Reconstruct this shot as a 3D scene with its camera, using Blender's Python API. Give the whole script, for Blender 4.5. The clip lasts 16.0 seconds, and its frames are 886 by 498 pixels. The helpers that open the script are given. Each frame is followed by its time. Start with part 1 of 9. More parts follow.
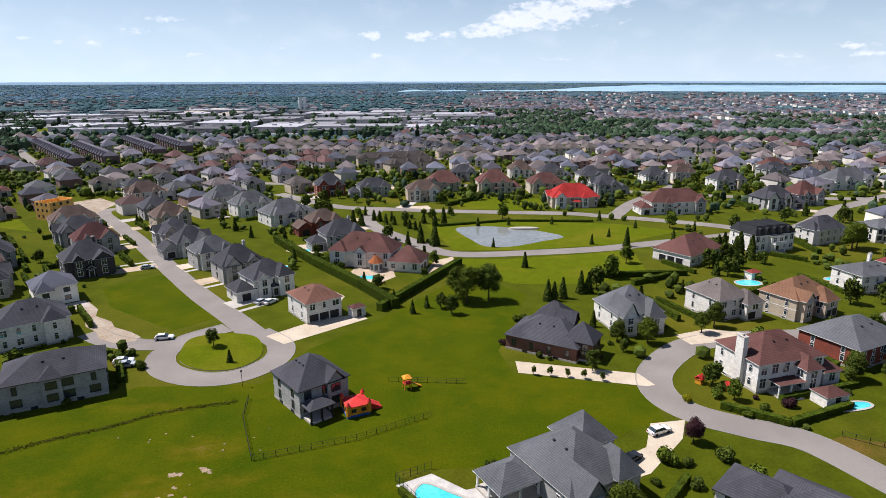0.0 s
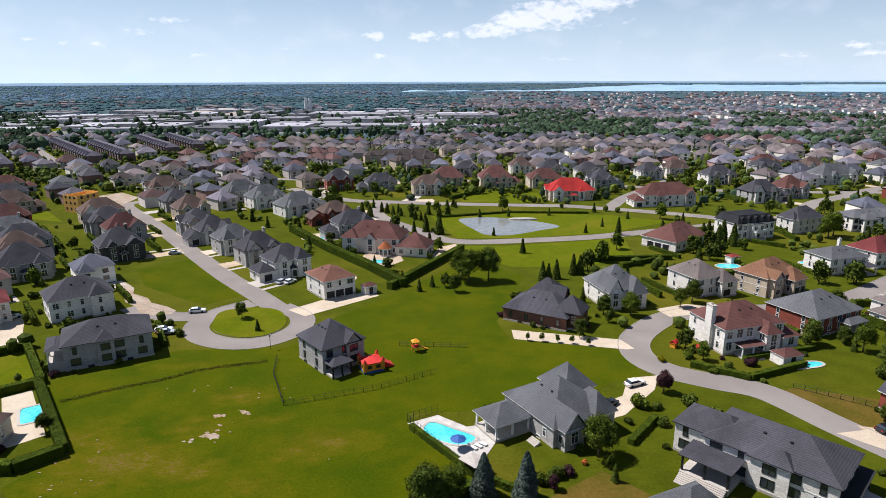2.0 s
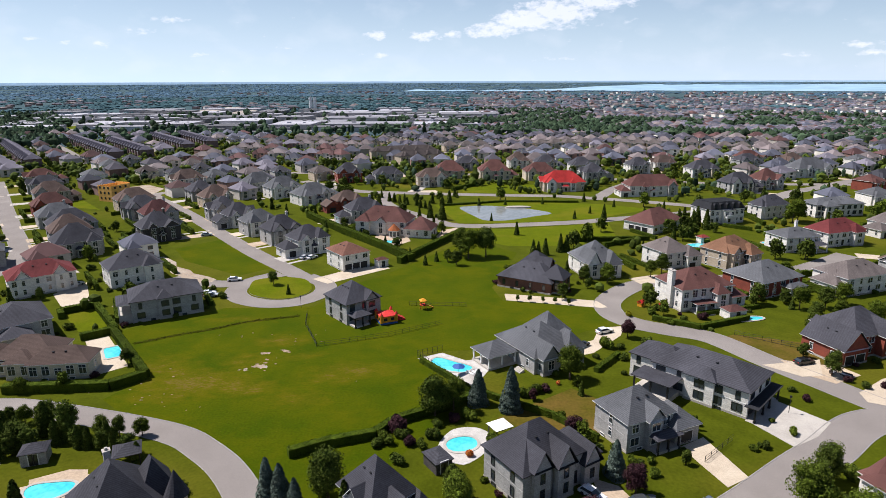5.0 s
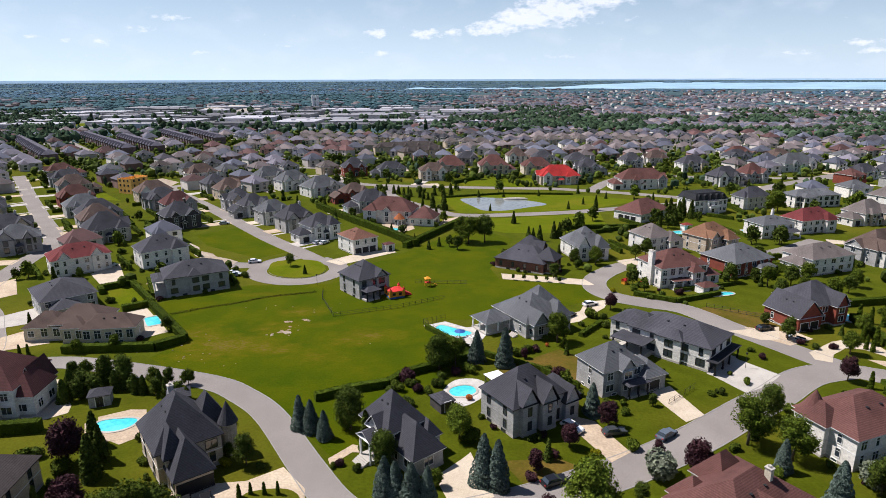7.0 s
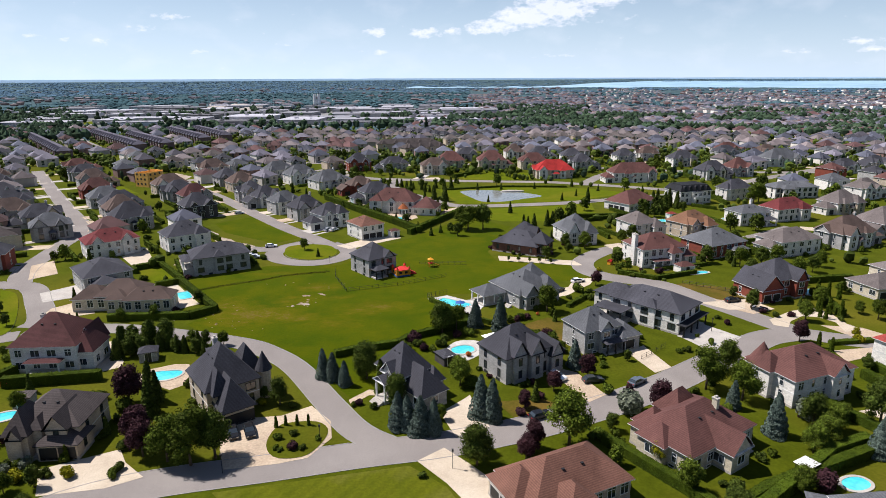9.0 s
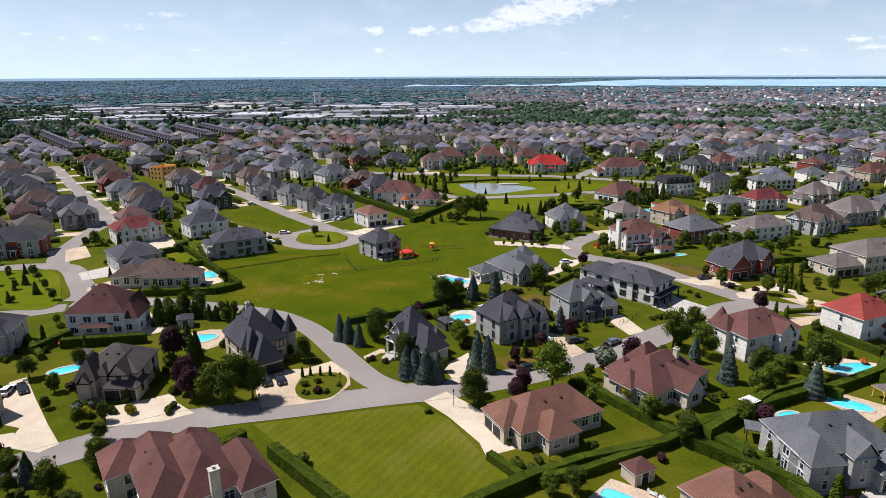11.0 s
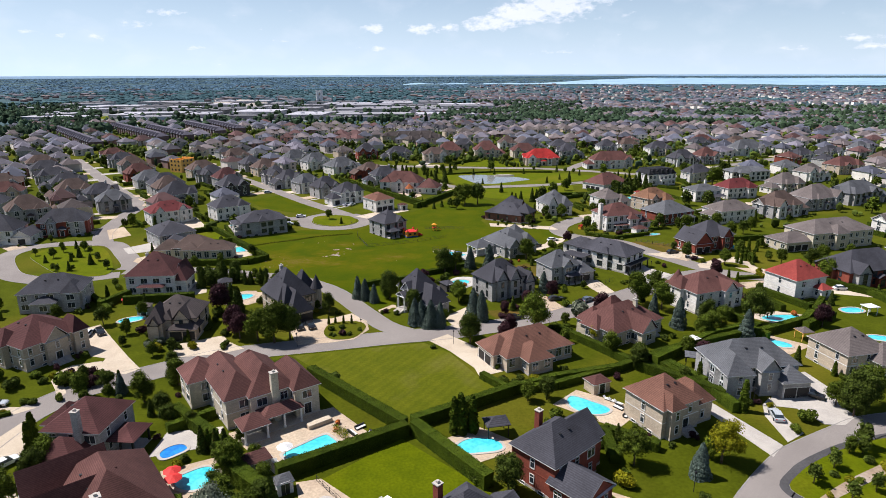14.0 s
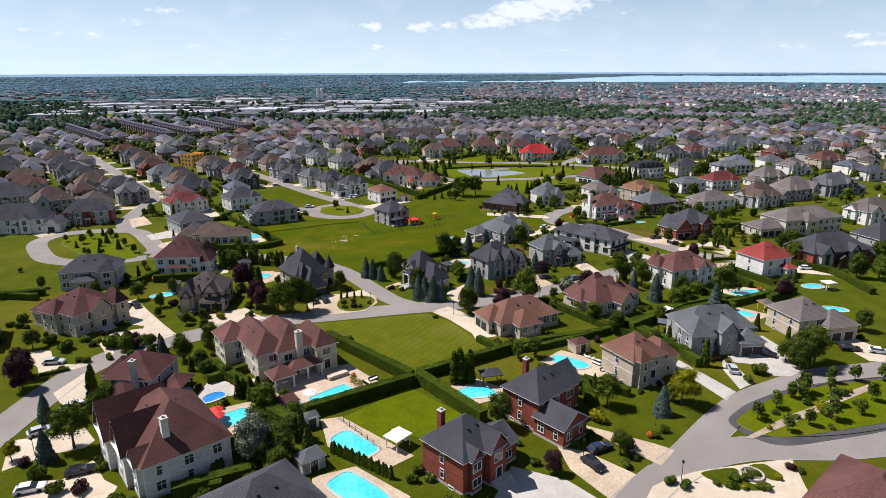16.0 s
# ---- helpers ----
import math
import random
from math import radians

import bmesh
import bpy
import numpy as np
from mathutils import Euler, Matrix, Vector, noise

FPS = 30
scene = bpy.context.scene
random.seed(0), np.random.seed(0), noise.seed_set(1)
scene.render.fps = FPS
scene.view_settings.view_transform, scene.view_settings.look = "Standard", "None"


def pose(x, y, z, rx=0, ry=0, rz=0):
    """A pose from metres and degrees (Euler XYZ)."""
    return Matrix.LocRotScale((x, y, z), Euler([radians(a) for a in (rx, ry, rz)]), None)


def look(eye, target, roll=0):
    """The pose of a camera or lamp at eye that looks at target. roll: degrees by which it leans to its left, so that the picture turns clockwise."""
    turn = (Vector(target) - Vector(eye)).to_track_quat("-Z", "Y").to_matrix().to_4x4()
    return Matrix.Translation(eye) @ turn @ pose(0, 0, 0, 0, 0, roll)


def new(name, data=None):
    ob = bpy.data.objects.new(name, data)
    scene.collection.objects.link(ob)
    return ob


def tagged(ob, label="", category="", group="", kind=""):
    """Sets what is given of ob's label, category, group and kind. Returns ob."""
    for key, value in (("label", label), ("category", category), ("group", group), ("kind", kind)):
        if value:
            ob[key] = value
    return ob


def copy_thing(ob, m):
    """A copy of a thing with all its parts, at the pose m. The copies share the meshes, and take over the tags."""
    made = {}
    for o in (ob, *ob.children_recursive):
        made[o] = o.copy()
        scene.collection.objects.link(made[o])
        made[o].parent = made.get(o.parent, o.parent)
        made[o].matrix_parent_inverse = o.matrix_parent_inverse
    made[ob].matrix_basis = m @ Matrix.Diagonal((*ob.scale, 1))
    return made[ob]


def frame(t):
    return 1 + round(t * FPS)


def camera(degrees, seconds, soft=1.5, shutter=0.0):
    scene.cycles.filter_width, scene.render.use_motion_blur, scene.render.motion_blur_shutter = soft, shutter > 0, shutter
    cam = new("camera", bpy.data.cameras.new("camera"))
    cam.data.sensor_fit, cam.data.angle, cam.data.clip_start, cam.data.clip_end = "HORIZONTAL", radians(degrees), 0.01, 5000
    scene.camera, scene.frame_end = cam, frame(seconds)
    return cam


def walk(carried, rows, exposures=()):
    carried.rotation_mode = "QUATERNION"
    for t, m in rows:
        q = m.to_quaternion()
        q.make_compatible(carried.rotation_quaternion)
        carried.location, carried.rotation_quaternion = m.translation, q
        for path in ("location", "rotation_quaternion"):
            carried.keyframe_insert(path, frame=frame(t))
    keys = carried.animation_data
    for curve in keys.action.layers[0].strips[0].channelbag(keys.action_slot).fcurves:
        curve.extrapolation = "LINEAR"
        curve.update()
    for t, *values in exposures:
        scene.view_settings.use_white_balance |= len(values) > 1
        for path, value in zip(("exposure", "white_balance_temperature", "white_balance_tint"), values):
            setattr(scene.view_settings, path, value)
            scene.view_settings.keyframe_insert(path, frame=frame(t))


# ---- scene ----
cam = camera(71.5, 16.0, soft=0.8)
PATH = [
    (0, (0.009, 0.002, 63.999), (0.009, 96.438, 37.538), -0.16),
    (1, (-0.116, -9.181, 63.897), (-0.444, 87.254, 37.435), -0.22),
    (2, (-0.205, -18.664, 63.850), (-0.755, 77.779, 37.424), -0.26),
    (3, (-0.271, -28.417, 63.868), (-0.944, 68.041, 37.497), -0.27),
    (4, (-0.374, -38.279, 63.998), (-1.116, 58.178, 37.625), -0.27),
    (5, (-0.568, -48.104, 64.260), (-1.364, 48.319, 37.765), -0.26),
    (6, (-0.827, -57.919, 64.514), (-1.667, 38.456, 37.849), -0.25),
    (7, (-1.113, -67.793, 64.603), (-1.973, 28.548, 37.815), -0.25),
    (8, (-1.409, -77.779, 64.568), (-2.257, 18.542, 37.705), -0.27),
    (9, (-1.717, -87.923, 64.571), (-2.509, 8.376, 37.629), -0.29),
    (10, (-2.033, -98.243, 64.746), (-2.719, -1.980, 37.676), -0.31),
    (11, (-2.325, -108.562, 65.013), (-2.893, -12.335, 37.812), -0.32),
    (12, (-2.554, -118.651, 65.213), (-3.046, -22.441, 37.950), -0.32),
    (13, (-2.749, -128.662, 65.351), (-3.202, -32.466, 38.036), -0.29),
    (14, (-2.965, -138.821, 65.512), (-3.379, -42.664, 38.061), -0.23),
    (15, (-3.195, -148.761, 65.704), (-3.547, -52.649, 38.091), -0.20),
    (16, (-3.429, -158.216, 65.924), (-3.684, -62.144, 38.172), -0.27),
]
walk(cam, [(t, look(eye, target, roll)) for t, eye, target, roll in PATH], [(0, 0.64, 6100, 14), (16, 0.66, 6100, 14)])

# ---------------------------------------------------------------- light
SUN = Vector((-0.957, 0.29, 0)).normalized() * math.cos(radians(56)) + Vector((0, 0, math.sin(radians(56))))
lamp = new("sun", bpy.data.lights.new("sun", "SUN"))
lamp.data.energy, lamp.data.angle, lamp.data.color = 4.6, radians(0.5), (1.0, 0.94, 0.84)
lamp.matrix_world = look(SUN * 300, (0, 0, 0))

# main clouds: bearing, height above the horizon, half width, half height (degrees), strength
CLOUDS = [(0.8, 3.85, 2.0, 0.45, 0.8), (4.2, 4.25, 3.2, 0.9, 1.1), (6.8, 5.0, 3.6, 1.25, 1.3), (9.4, 5.6, 4.4, 1.5, 1.2), (2.6, 3.95, 2.2, 0.55, 0.9), (12.8, 6.3, 4.2, 1.0, 1.1), (10.0, 4.4, 4.0, 0.5, 0.6), (15.6, 4.7, 1.3, 0.5, 0.45),
          (-2.0, 3.75, 2.0, 0.62, 1.0), (-6.3, 3.8, 1.5, 0.55, 0.9), (-6.0, 2.1, 1.2, 0.4, 0.65), (-25.6, 3.9, 1.7, 0.45, 0.6), (-23.0, 4.8, 1.9, 0.42, 0.65), (-32.4, 3.0, 1.1, 0.35, 0.55),
          (-30.6, 2.9, 0.8, 0.22, 0.5), (-28.1, 2.8, 1.1, 0.38, 0.6), (-21.3, 2.1, 1.7, 0.28, 0.5), (-14.0, 2.7, 1.4, 0.24, 0.5), (32.5, 2.4, 1.9, 0.42, 0.85), (33.4, 1.85, 1.6, 0.36, 0.75),
          (28.8, 1.8, 1.8, 0.3, 0.5), (10.0, 1.75, 2.4, 0.25, 0.45)]


def sky():
    w = bpy.data.worlds.new("sky")
    scene.world = w
    w.use_nodes = True
    n, k = w.node_tree.nodes, w.node_tree.links
    n.clear()

    def op(kind, a, b=None, c=None):
        o = n.new("ShaderNodeMath")
        o.operation = kind
        for i, v in enumerate((a, b, c)):
            if v is None:
                continue
            if isinstance(v, (int, float)):
                o.inputs[i].default_value = v
            else:
                k.new(v, o.inputs[i])
        return o.outputs[0]

    out, bg, tex = n.new("ShaderNodeOutputWorld"), n.new("ShaderNodeBackground"), n.new("ShaderNodeTexSky")
    tex.sky_type, tex.sun_disc = "NISHITA", False
    tex.sun_elevation, tex.sun_rotation = radians(56), math.atan2(SUN.x, SUN.y)
    tex.air_density, tex.dust_density, tex.ozone_density = 1.0, 0.2, 3.0
    co, sep = n.new("ShaderNodeTexCoord"), n.new("ShaderNodeSeparateXYZ")
    k.new(co.outputs["Generated"], sep.inputs[0])
    az = op("MULTIPLY", op("ARCTAN2", sep.outputs[0], sep.outputs[1]), 57.2958)
    el = op("MULTIPLY", op("ARCSINE", sep.outputs[2]), 57.2958)
    total = None
    for a, e, wa, we, s in CLOUDS:
        da, de = op("DIVIDE", op("SUBTRACT", az, a), wa), op("DIVIDE", op("SUBTRACT", el, e), we)
        m = op("MULTIPLY", op("MAXIMUM", op("SUBTRACT", 1.0, op("ADD", op("MULTIPLY", da, da), op("MULTIPLY", de, de))), 0.0), s)
        total = m if total is None else op("MAXIMUM", total, m)
    comb, noi = n.new("ShaderNodeCombineXYZ"), n.new("ShaderNodeTexNoise")
    k.new(op("MULTIPLY", az, 1.1), comb.inputs[0])
    k.new(op("MULTIPLY", el, 2.0), comb.inputs[1])
    k.new(comb.outputs[0], noi.inputs["Vector"])
    noi.inputs["Scale"].default_value, noi.inputs["Detail"].default_value, noi.inputs["Roughness"].default_value = 1.0, 7.0, 0.6
    puff = op("MULTIPLY", op("SUBTRACT", op("ADD", op("MULTIPLY", total, 0.75), op("MULTIPLY", noi.outputs["Fac"], 1.9)), 1.26), 1.5)
    puff = op("MINIMUM", op("MAXIMUM", puff, 0.0), 0.72)
    thin = n.new("ShaderNodeTexNoise")
    k.new(comb.outputs[0], thin.inputs["Vector"])
    thin.inputs["Scale"].default_value, thin.inputs["Detail"].default_value = 0.22, 5.0
    veil = op("MULTIPLY", op("MAXIMUM", op("SUBTRACT", thin.outputs["Fac"], 0.5), 0.0), 0.7)
    haze = n.new("ShaderNodeMixRGB")
    k.new(op("MULTIPLY", op("POWER", 2.7183, op("MULTIPLY", op("MAXIMUM", el, 0.0), -0.12)), op("SUBTRACT", 0.88, op("MULTIPLY", az, 0.003))), haze.inputs[0])
    k.new(tex.outputs[0], haze.inputs[1])
    haze.inputs[2].default_value = (11.0, 13.4, 15.6, 1)
    mix = n.new("ShaderNodeMixRGB")
    k.new(op("MINIMUM", op("ADD", puff, veil), 0.85), mix.inputs[0])
    k.new(haze.outputs[0], mix.inputs[1])
    mix.inputs[2].default_value = (15.2, 15.2, 15.6, 1)
    k.new(mix.outputs[0], bg.inputs[0])
    bg.inputs[1].default_value = 0.046
    k.new(bg.outputs[0], out.inputs[0])


sky()


# ---------------------------------------------------------------- materials
MATS = {}


def mat(name, base, rough=0.85, second=None, scale=0.4, fine=6.0, bump=0.0, metal=0.0, rnd=0.0, island=0.0, spec=0.3, third=None, coarse=0.03, trans=0.0, bumpscale=None):
    """Base colour with variation at a coarse and a fine scale, in metres."""
    m = bpy.data.materials.new(name)
    m.use_nodes = True
    n, k = m.node_tree.nodes, m.node_tree.links
    b = n["Principled BSDF"]
    b.inputs["Roughness"].default_value, b.inputs["Metallic"].default_value = rough, metal
    b.inputs["Specular IOR Level"].default_value = spec
    co = n.new("ShaderNodeTexCoord")

    def noi(s, detail=4.0):
        t = n.new("ShaderNodeTexNoise")
        t.inputs["Scale"].default_value, t.inputs["Detail"].default_value = s, detail
        k.new(co.outputs["Object"], t.inputs["Vector"])
        return t.outputs["Fac"]

    def ramp(fac, lo, hi):
        r = n.new("ShaderNodeMapRange")
        r.inputs[1].default_value, r.inputs[2].default_value = lo, hi
        k.new(fac, r.inputs[0])
        return r.outputs[0]

    def mixed(fac, a, c):
        x = n.new("ShaderNodeMixRGB")
        k.new(fac, x.inputs[0])
        for i, v in ((1, a), (2, c)):
            if isinstance(v, tuple):
                x.inputs[i].default_value = (*v, 1)
            else:
                k.new(v, x.inputs[i])
        return x.outputs[0]

    second = second or tuple(v * 0.72 for v in base)
    col = mixed(ramp(noi(scale), 0.35, 0.65), base, second)
    if third:
        col = mixed(ramp(noi(coarse, 5.0), 0.5, 0.72), col, third)
    hs = n.new("ShaderNodeHueSaturation")
    k.new(col, hs.inputs["Color"])
    val = ramp(noi(fine, 2.0), 0.3, 0.7)
    mr = n.new("ShaderNodeMapRange")
    mr.inputs[3].default_value, mr.inputs[4].default_value = 0.84, 1.14
    k.new(val, mr.inputs[0])
    value = mr.outputs[0]
    for amount, node, sock in ((rnd, "ShaderNodeObjectInfo", "Random"), (island, "ShaderNodeNewGeometry", "Random Per Island")):
        if amount:
            q, s = n.new(node), n.new("ShaderNodeMapRange")
            s.inputs[3].default_value, s.inputs[4].default_value = 1 - amount, 1 + amount
            k.new(q.outputs[sock], s.inputs[0])
            x = n.new("ShaderNodeMath")
            x.operation = "MULTIPLY"
            k.new(value, x.inputs[0]), k.new(s.outputs[0], x.inputs[1])
            value = x.outputs[0]
    k.new(value, hs.inputs["Value"])
    k.new(hs.outputs[0], b.inputs["Base Color"])
    if bump:
        u = n.new("ShaderNodeBump")
        u.inputs["Strength"].default_value, u.inputs["Distance"].default_value = bump, 0.05
        k.new(noi(bumpscale or fine, 3.0), u.inputs["Height"])
        k.new(u.outputs[0], b.inputs["Normal"])
    if trans:
        b.inputs["Transmission Weight"].default_value = trans
    MATS[name] = m
    return m


def masonry(name, base, second, mortar, bw, bh, rough=0.9):
    m = mat(name, base, rough, second, 0.5, 5.0, rnd=0.05)
    n, k = m.node_tree.nodes, m.node_tree.links
    b = n["Principled BSDF"]
    co, sep, add, com, br = (n.new("ShaderNode" + s) for s in ("TexCoord", "SeparateXYZ", "Math", "CombineXYZ", "TexBrick"))
    k.new(co.outputs["Object"], sep.inputs[0])
    k.new(sep.outputs[0], add.inputs[0]), k.new(sep.outputs[1], add.inputs[1])
    k.new(add.outputs[0], com.inputs[0]), k.new(sep.outputs[2], com.inputs[1])
    k.new(com.outputs[0], br.inputs["Vector"])
    br.inputs["Scale"].default_value, br.inputs["Brick Width"].default_value, br.inputs["Row Height"].default_value = 1.0, bw, bh
    br.inputs["Mortar Size"].default_value = 0.012
    br.inputs["Color1"].default_value, br.inputs["Color2"].default_value = (1, 1, 1, 1), (0.72, 0.72, 0.74, 1)
    br.inputs["Mortar"].default_value = (*mortar, 1)
    x = n.new("ShaderNodeMixRGB")
    x.blend_type = "MULTIPLY"
    x.inputs[0].default_value = 0.75
    old = b.inputs["Base Color"].links[0].from_socket
    k.new(old, x.inputs[1]), k.new(br.outputs["Color"], x.inputs[2])
    k.new(x.outputs[0], b.inputs["Base Color"])
    return m


def shingle(name, base):
    m = mat(name, base, 0.92, tuple(v * 0.7 for v in base), 0.25, 3.5, bump=0.4, rnd=0.1, spec=0.15, third=tuple(v * 1.25 for v in base), coarse=0.12)
    n, k = m.node_tree.nodes, m.node_tree.links
    b = n["Principled BSDF"]
    co, wav, x = n.new("ShaderNodeTexCoord"), n.new("ShaderNodeTexWave"), n.new("ShaderNodeMixRGB")
    wav.bands_direction = "Z"
    wav.inputs["Scale"].default_value, wav.inputs["Distortion"].default_value, wav.inputs["Detail"].default_value, wav.inputs["Detail Scale"].default_value = 1.6, 1.2, 2.0, 6.0
    k.new(co.outputs["Object"], wav.inputs["Vector"])
    x.blend_type = "MULTIPLY"
    x.inputs[0].default_value = 0.28
    old = b.inputs["Base Color"].links[0].from_socket
    k.new(old, x.inputs[1]), k.new(wav.outputs["Color"], x.inputs[2])
    k.new(x.outputs[0], b.inputs["Base Color"])
    return m


mat("lawn", (0.058, 0.070, 0.003), 0.95, (0.041, 0.051, 0.002), 0.18, 1.6, spec=0.02, third=(0.096, 0.085, 0.008), coarse=0.02, bump=0.4)
# dry places in the meadow: centre, half width, half depth, strength
DRY = [(-57, 75, 19, 10, 1.0), (-46, 72.5, 12, 6, 0.9), (-43, 97.5, 11, 5, 0.9), (-22, 81, 13, 6, 0.9), (-68, 82, 13, 9, 0.8), (-36, 88, 9, 5, 0.6), (-48, 86, 12, 7, 0.7), (-27, 77, 9, 5, 0.8), (-62, 69, 12, 5, 0.8), (-33, 68, 11, 6, 0.7), (-60, 112, 16, 5, 0.6)]


def meadow_grass():
    m = mat("meadow", (0.034, 0.054, 0.0005), 0.95, (0.054, 0.066, 0.0006), 0.10, 2.2, spec=0.01, bump=0.7, bumpscale=1.5)
    n, k = m.node_tree.nodes, m.node_tree.links
    b, co, sep = n["Principled BSDF"], n.new("ShaderNodeTexCoord"), n.new("ShaderNodeSeparateXYZ")
    k.new(co.outputs["Object"], sep.inputs[0])

    def op(kind, a, c, clamp=False):
        o = n.new("ShaderNodeMath")
        o.operation, o.use_clamp = kind, clamp
        for i, v in enumerate((a, c)):
            if isinstance(v, (int, float)):
                o.inputs[i].default_value = v
            else:
                k.new(v, o.inputs[i])
        return o.outputs[0]

    def noi(scale, stretch=1.0, detail=5.0):
        mp, t = n.new("ShaderNodeMapping"), n.new("ShaderNodeTexNoise")
        mp.inputs["Rotation"].default_value, mp.inputs["Scale"].default_value = (0, 0, radians(-25)), (1.0, stretch, 1.0)
        k.new(co.outputs["Object"], mp.inputs[0]), k.new(mp.outputs[0], t.inputs["Vector"])
        t.inputs["Scale"].default_value, t.inputs["Detail"].default_value, t.inputs["Roughness"].default_value = scale, detail, 0.65
        return t.outputs["Fac"]

    def blend(fac, old, colour):
        x = n.new("ShaderNodeMixRGB")
        k.new(fac, x.inputs[0]), k.new(old, x.inputs[1])
        x.inputs[2].default_value = (*colour, 1)
        return x.outputs[0]

    total = 0.0
    for cx, cy, rx, ry, a in DRY:
        dx, dy = op("DIVIDE", op("SUBTRACT", sep.outputs[0], cx), rx), op("DIVIDE", op("SUBTRACT", sep.outputs[1], cy), ry)
        f = op("MULTIPLY", op("SUBTRACT", 1.0, op("ADD", op("MULTIPLY", dx, dx), op("MULTIPLY", dy, dy)), True), a)
        total = op("MAXIMUM", f, total)
    rough, streak, wide = noi(0.22, 1.6), noi(0.9, 2.4), noi(0.045, 1.0)
    col = b.inputs["Base Color"].links[0].from_socket
    col = blend(op("MULTIPLY", op("SUBTRACT", op("ADD", wide, op("MULTIPLY", rough, 0.5)), 0.73, True), 2.6, True), col, (0.078, 0.076, 0.001))
    dry = op("MULTIPLY", op("SUBTRACT", op("ADD", op("MULTIPLY", total, 0.55), op("MULTIPLY", rough, 0.9)), 0.60, True), 2.4, True)
    col = blend(op("MULTIPLY", dry, 0.7), col, (0.098, 0.078, 0.003))
    brown = op("MULTIPLY", op("SUBTRACT", op("ADD", op("MULTIPLY", dry, 0.45), streak), 0.86, True), 4.0, True)
    col = blend(op("MULTIPLY", brown, 0.8), col, (0.135, 0.085, 0.030))
    tuft = op("MULTIPLY", op("SUBTRACT", noi(1.7, 1.0, 3.0), 0.54, True), 5.0, True)
    col = blend(op("MULTIPLY", tuft, 0.55), col, (0.022, 0.040, 0.0006))
    straw = op("MULTIPLY", op("SUBTRACT", op("ADD", noi(2.6, 1.3, 2.0), op("MULTIPLY", dry, 0.08)), 0.64, True), 7.0, True)
    col = blend(op("MULTIPLY", straw, 0.5), col, (0.14, 0.125, 0.012))
    k.new(col, b.inputs["Base Color"])


meadow_grass()
mat("mown", (0.084, 0.104, 0.001), 0.95, (0.066, 0.086, 0.001), 0.3, 2.0, spec=0.02, third=(0.118, 0.110, 0.006), coarse=0.05, bump=0.3)
mat("dry_lawn", (0.115, 0.074, 0.014), 0.95, (0.068, 0.060, 0.004), 0.15, 1.6, spec=0.1, bump=0.3)
m = mat("striped_lawn", (0.088, 0.096, 0.004), 0.95, (0.068, 0.080, 0.003), 0.25, 2.0, spec=0.05, third=(0.13, 0.118, 0.022), coarse=0.06, bump=0.3)
nodes, links = m.node_tree.nodes, m.node_tree.links
stripe, cross, coord, turn = nodes.new("ShaderNodeTexWave"), nodes.new("ShaderNodeMixRGB"), nodes.new("ShaderNodeTexCoord"), nodes.new("ShaderNodeMapping")
turn.inputs["Rotation"].default_value = (0, 0, radians(32))
stripe.inputs["Scale"].default_value, stripe.inputs["Distortion"].default_value, stripe.inputs["Detail"].default_value = 0.16, 0.6, 2.0
cross.blend_type = "MULTIPLY"
cross.inputs[0].default_value = 0.12
links.new(coord.outputs["Object"], turn.inputs[0]), links.new(turn.outputs[0], stripe.inputs["Vector"]), links.new(stripe.outputs["Color"], cross.inputs[2])
links.new(nodes["Principled BSDF"].inputs["Base Color"].links[0].from_socket, cross.inputs[1])
links.new(cross.outputs[0], nodes["Principled BSDF"].inputs["Base Color"])
for grass in ("meadow", "lawn", "mown", "striped_lawn"):
    blades = MATS[grass].node_tree.nodes["Principled BSDF"].inputs
    blades["Sheen Weight"].default_value, blades["Sheen Roughness"].default_value, blades["Sheen Tint"].default_value = 0.12, 0.45, (0.88, 0.95, 0.14, 1)
mat("asphalt", (0.225, 0.200, 0.186), 0.93, (0.200, 0.177, 0.164), 0.12, 9.0, spec=0.15, third=(0.252, 0.226, 0.208), coarse=0.05)
mat("asphalt_new", (0.075, 0.072, 0.075), 0.92, None, 0.2, 3.0, spec=0.2)
mat("concrete", (0.42, 0.385, 0.345), 0.9, (0.36, 0.33, 0.30), 0.4, 7.0, spec=0.2, third=(0.46, 0.425, 0.38), coarse=0.08)
mat("pavers", (0.44, 0.34, 0.245), 0.9, (0.37, 0.285, 0.205), 0.35, 2.2, spec=0.2, third=(0.50, 0.41, 0.30), coarse=0.08)
mat("pale_pavers", (0.49, 0.41, 0.315), 0.9, (0.43, 0.355, 0.27), 0.35, 6.0, spec=0.2, third=(0.53, 0.455, 0.36), coarse=0.06)
mat("seam", (0.42, 0.36, 0.24), 0.9, None, 0.3, 3.0)
mat("white_stone", (0.50, 0.47, 0.44), 0.85, (0.40, 0.375, 0.35), 0.5, 6.0, spec=0.2)
mat("earth", (0.27, 0.20, 0.14), 0.95, (0.36, 0.30, 0.24), 0.2, 1.5, bump=0.5)
mat("kerbstone", (0.27, 0.25, 0.235), 0.9, (0.22, 0.205, 0.195), 0.4, 3.0, spec=0.2)
mat("white_paint", (0.80, 0.79, 0.77), 0.6)
mat("black_paint", (0.02, 0.02, 0.022), 0.5)
mat("dark_metal", (0.03, 0.03, 0.033), 0.5, metal=0.4)
mat("ridge", (0.09, 0.085, 0.085), 0.9)
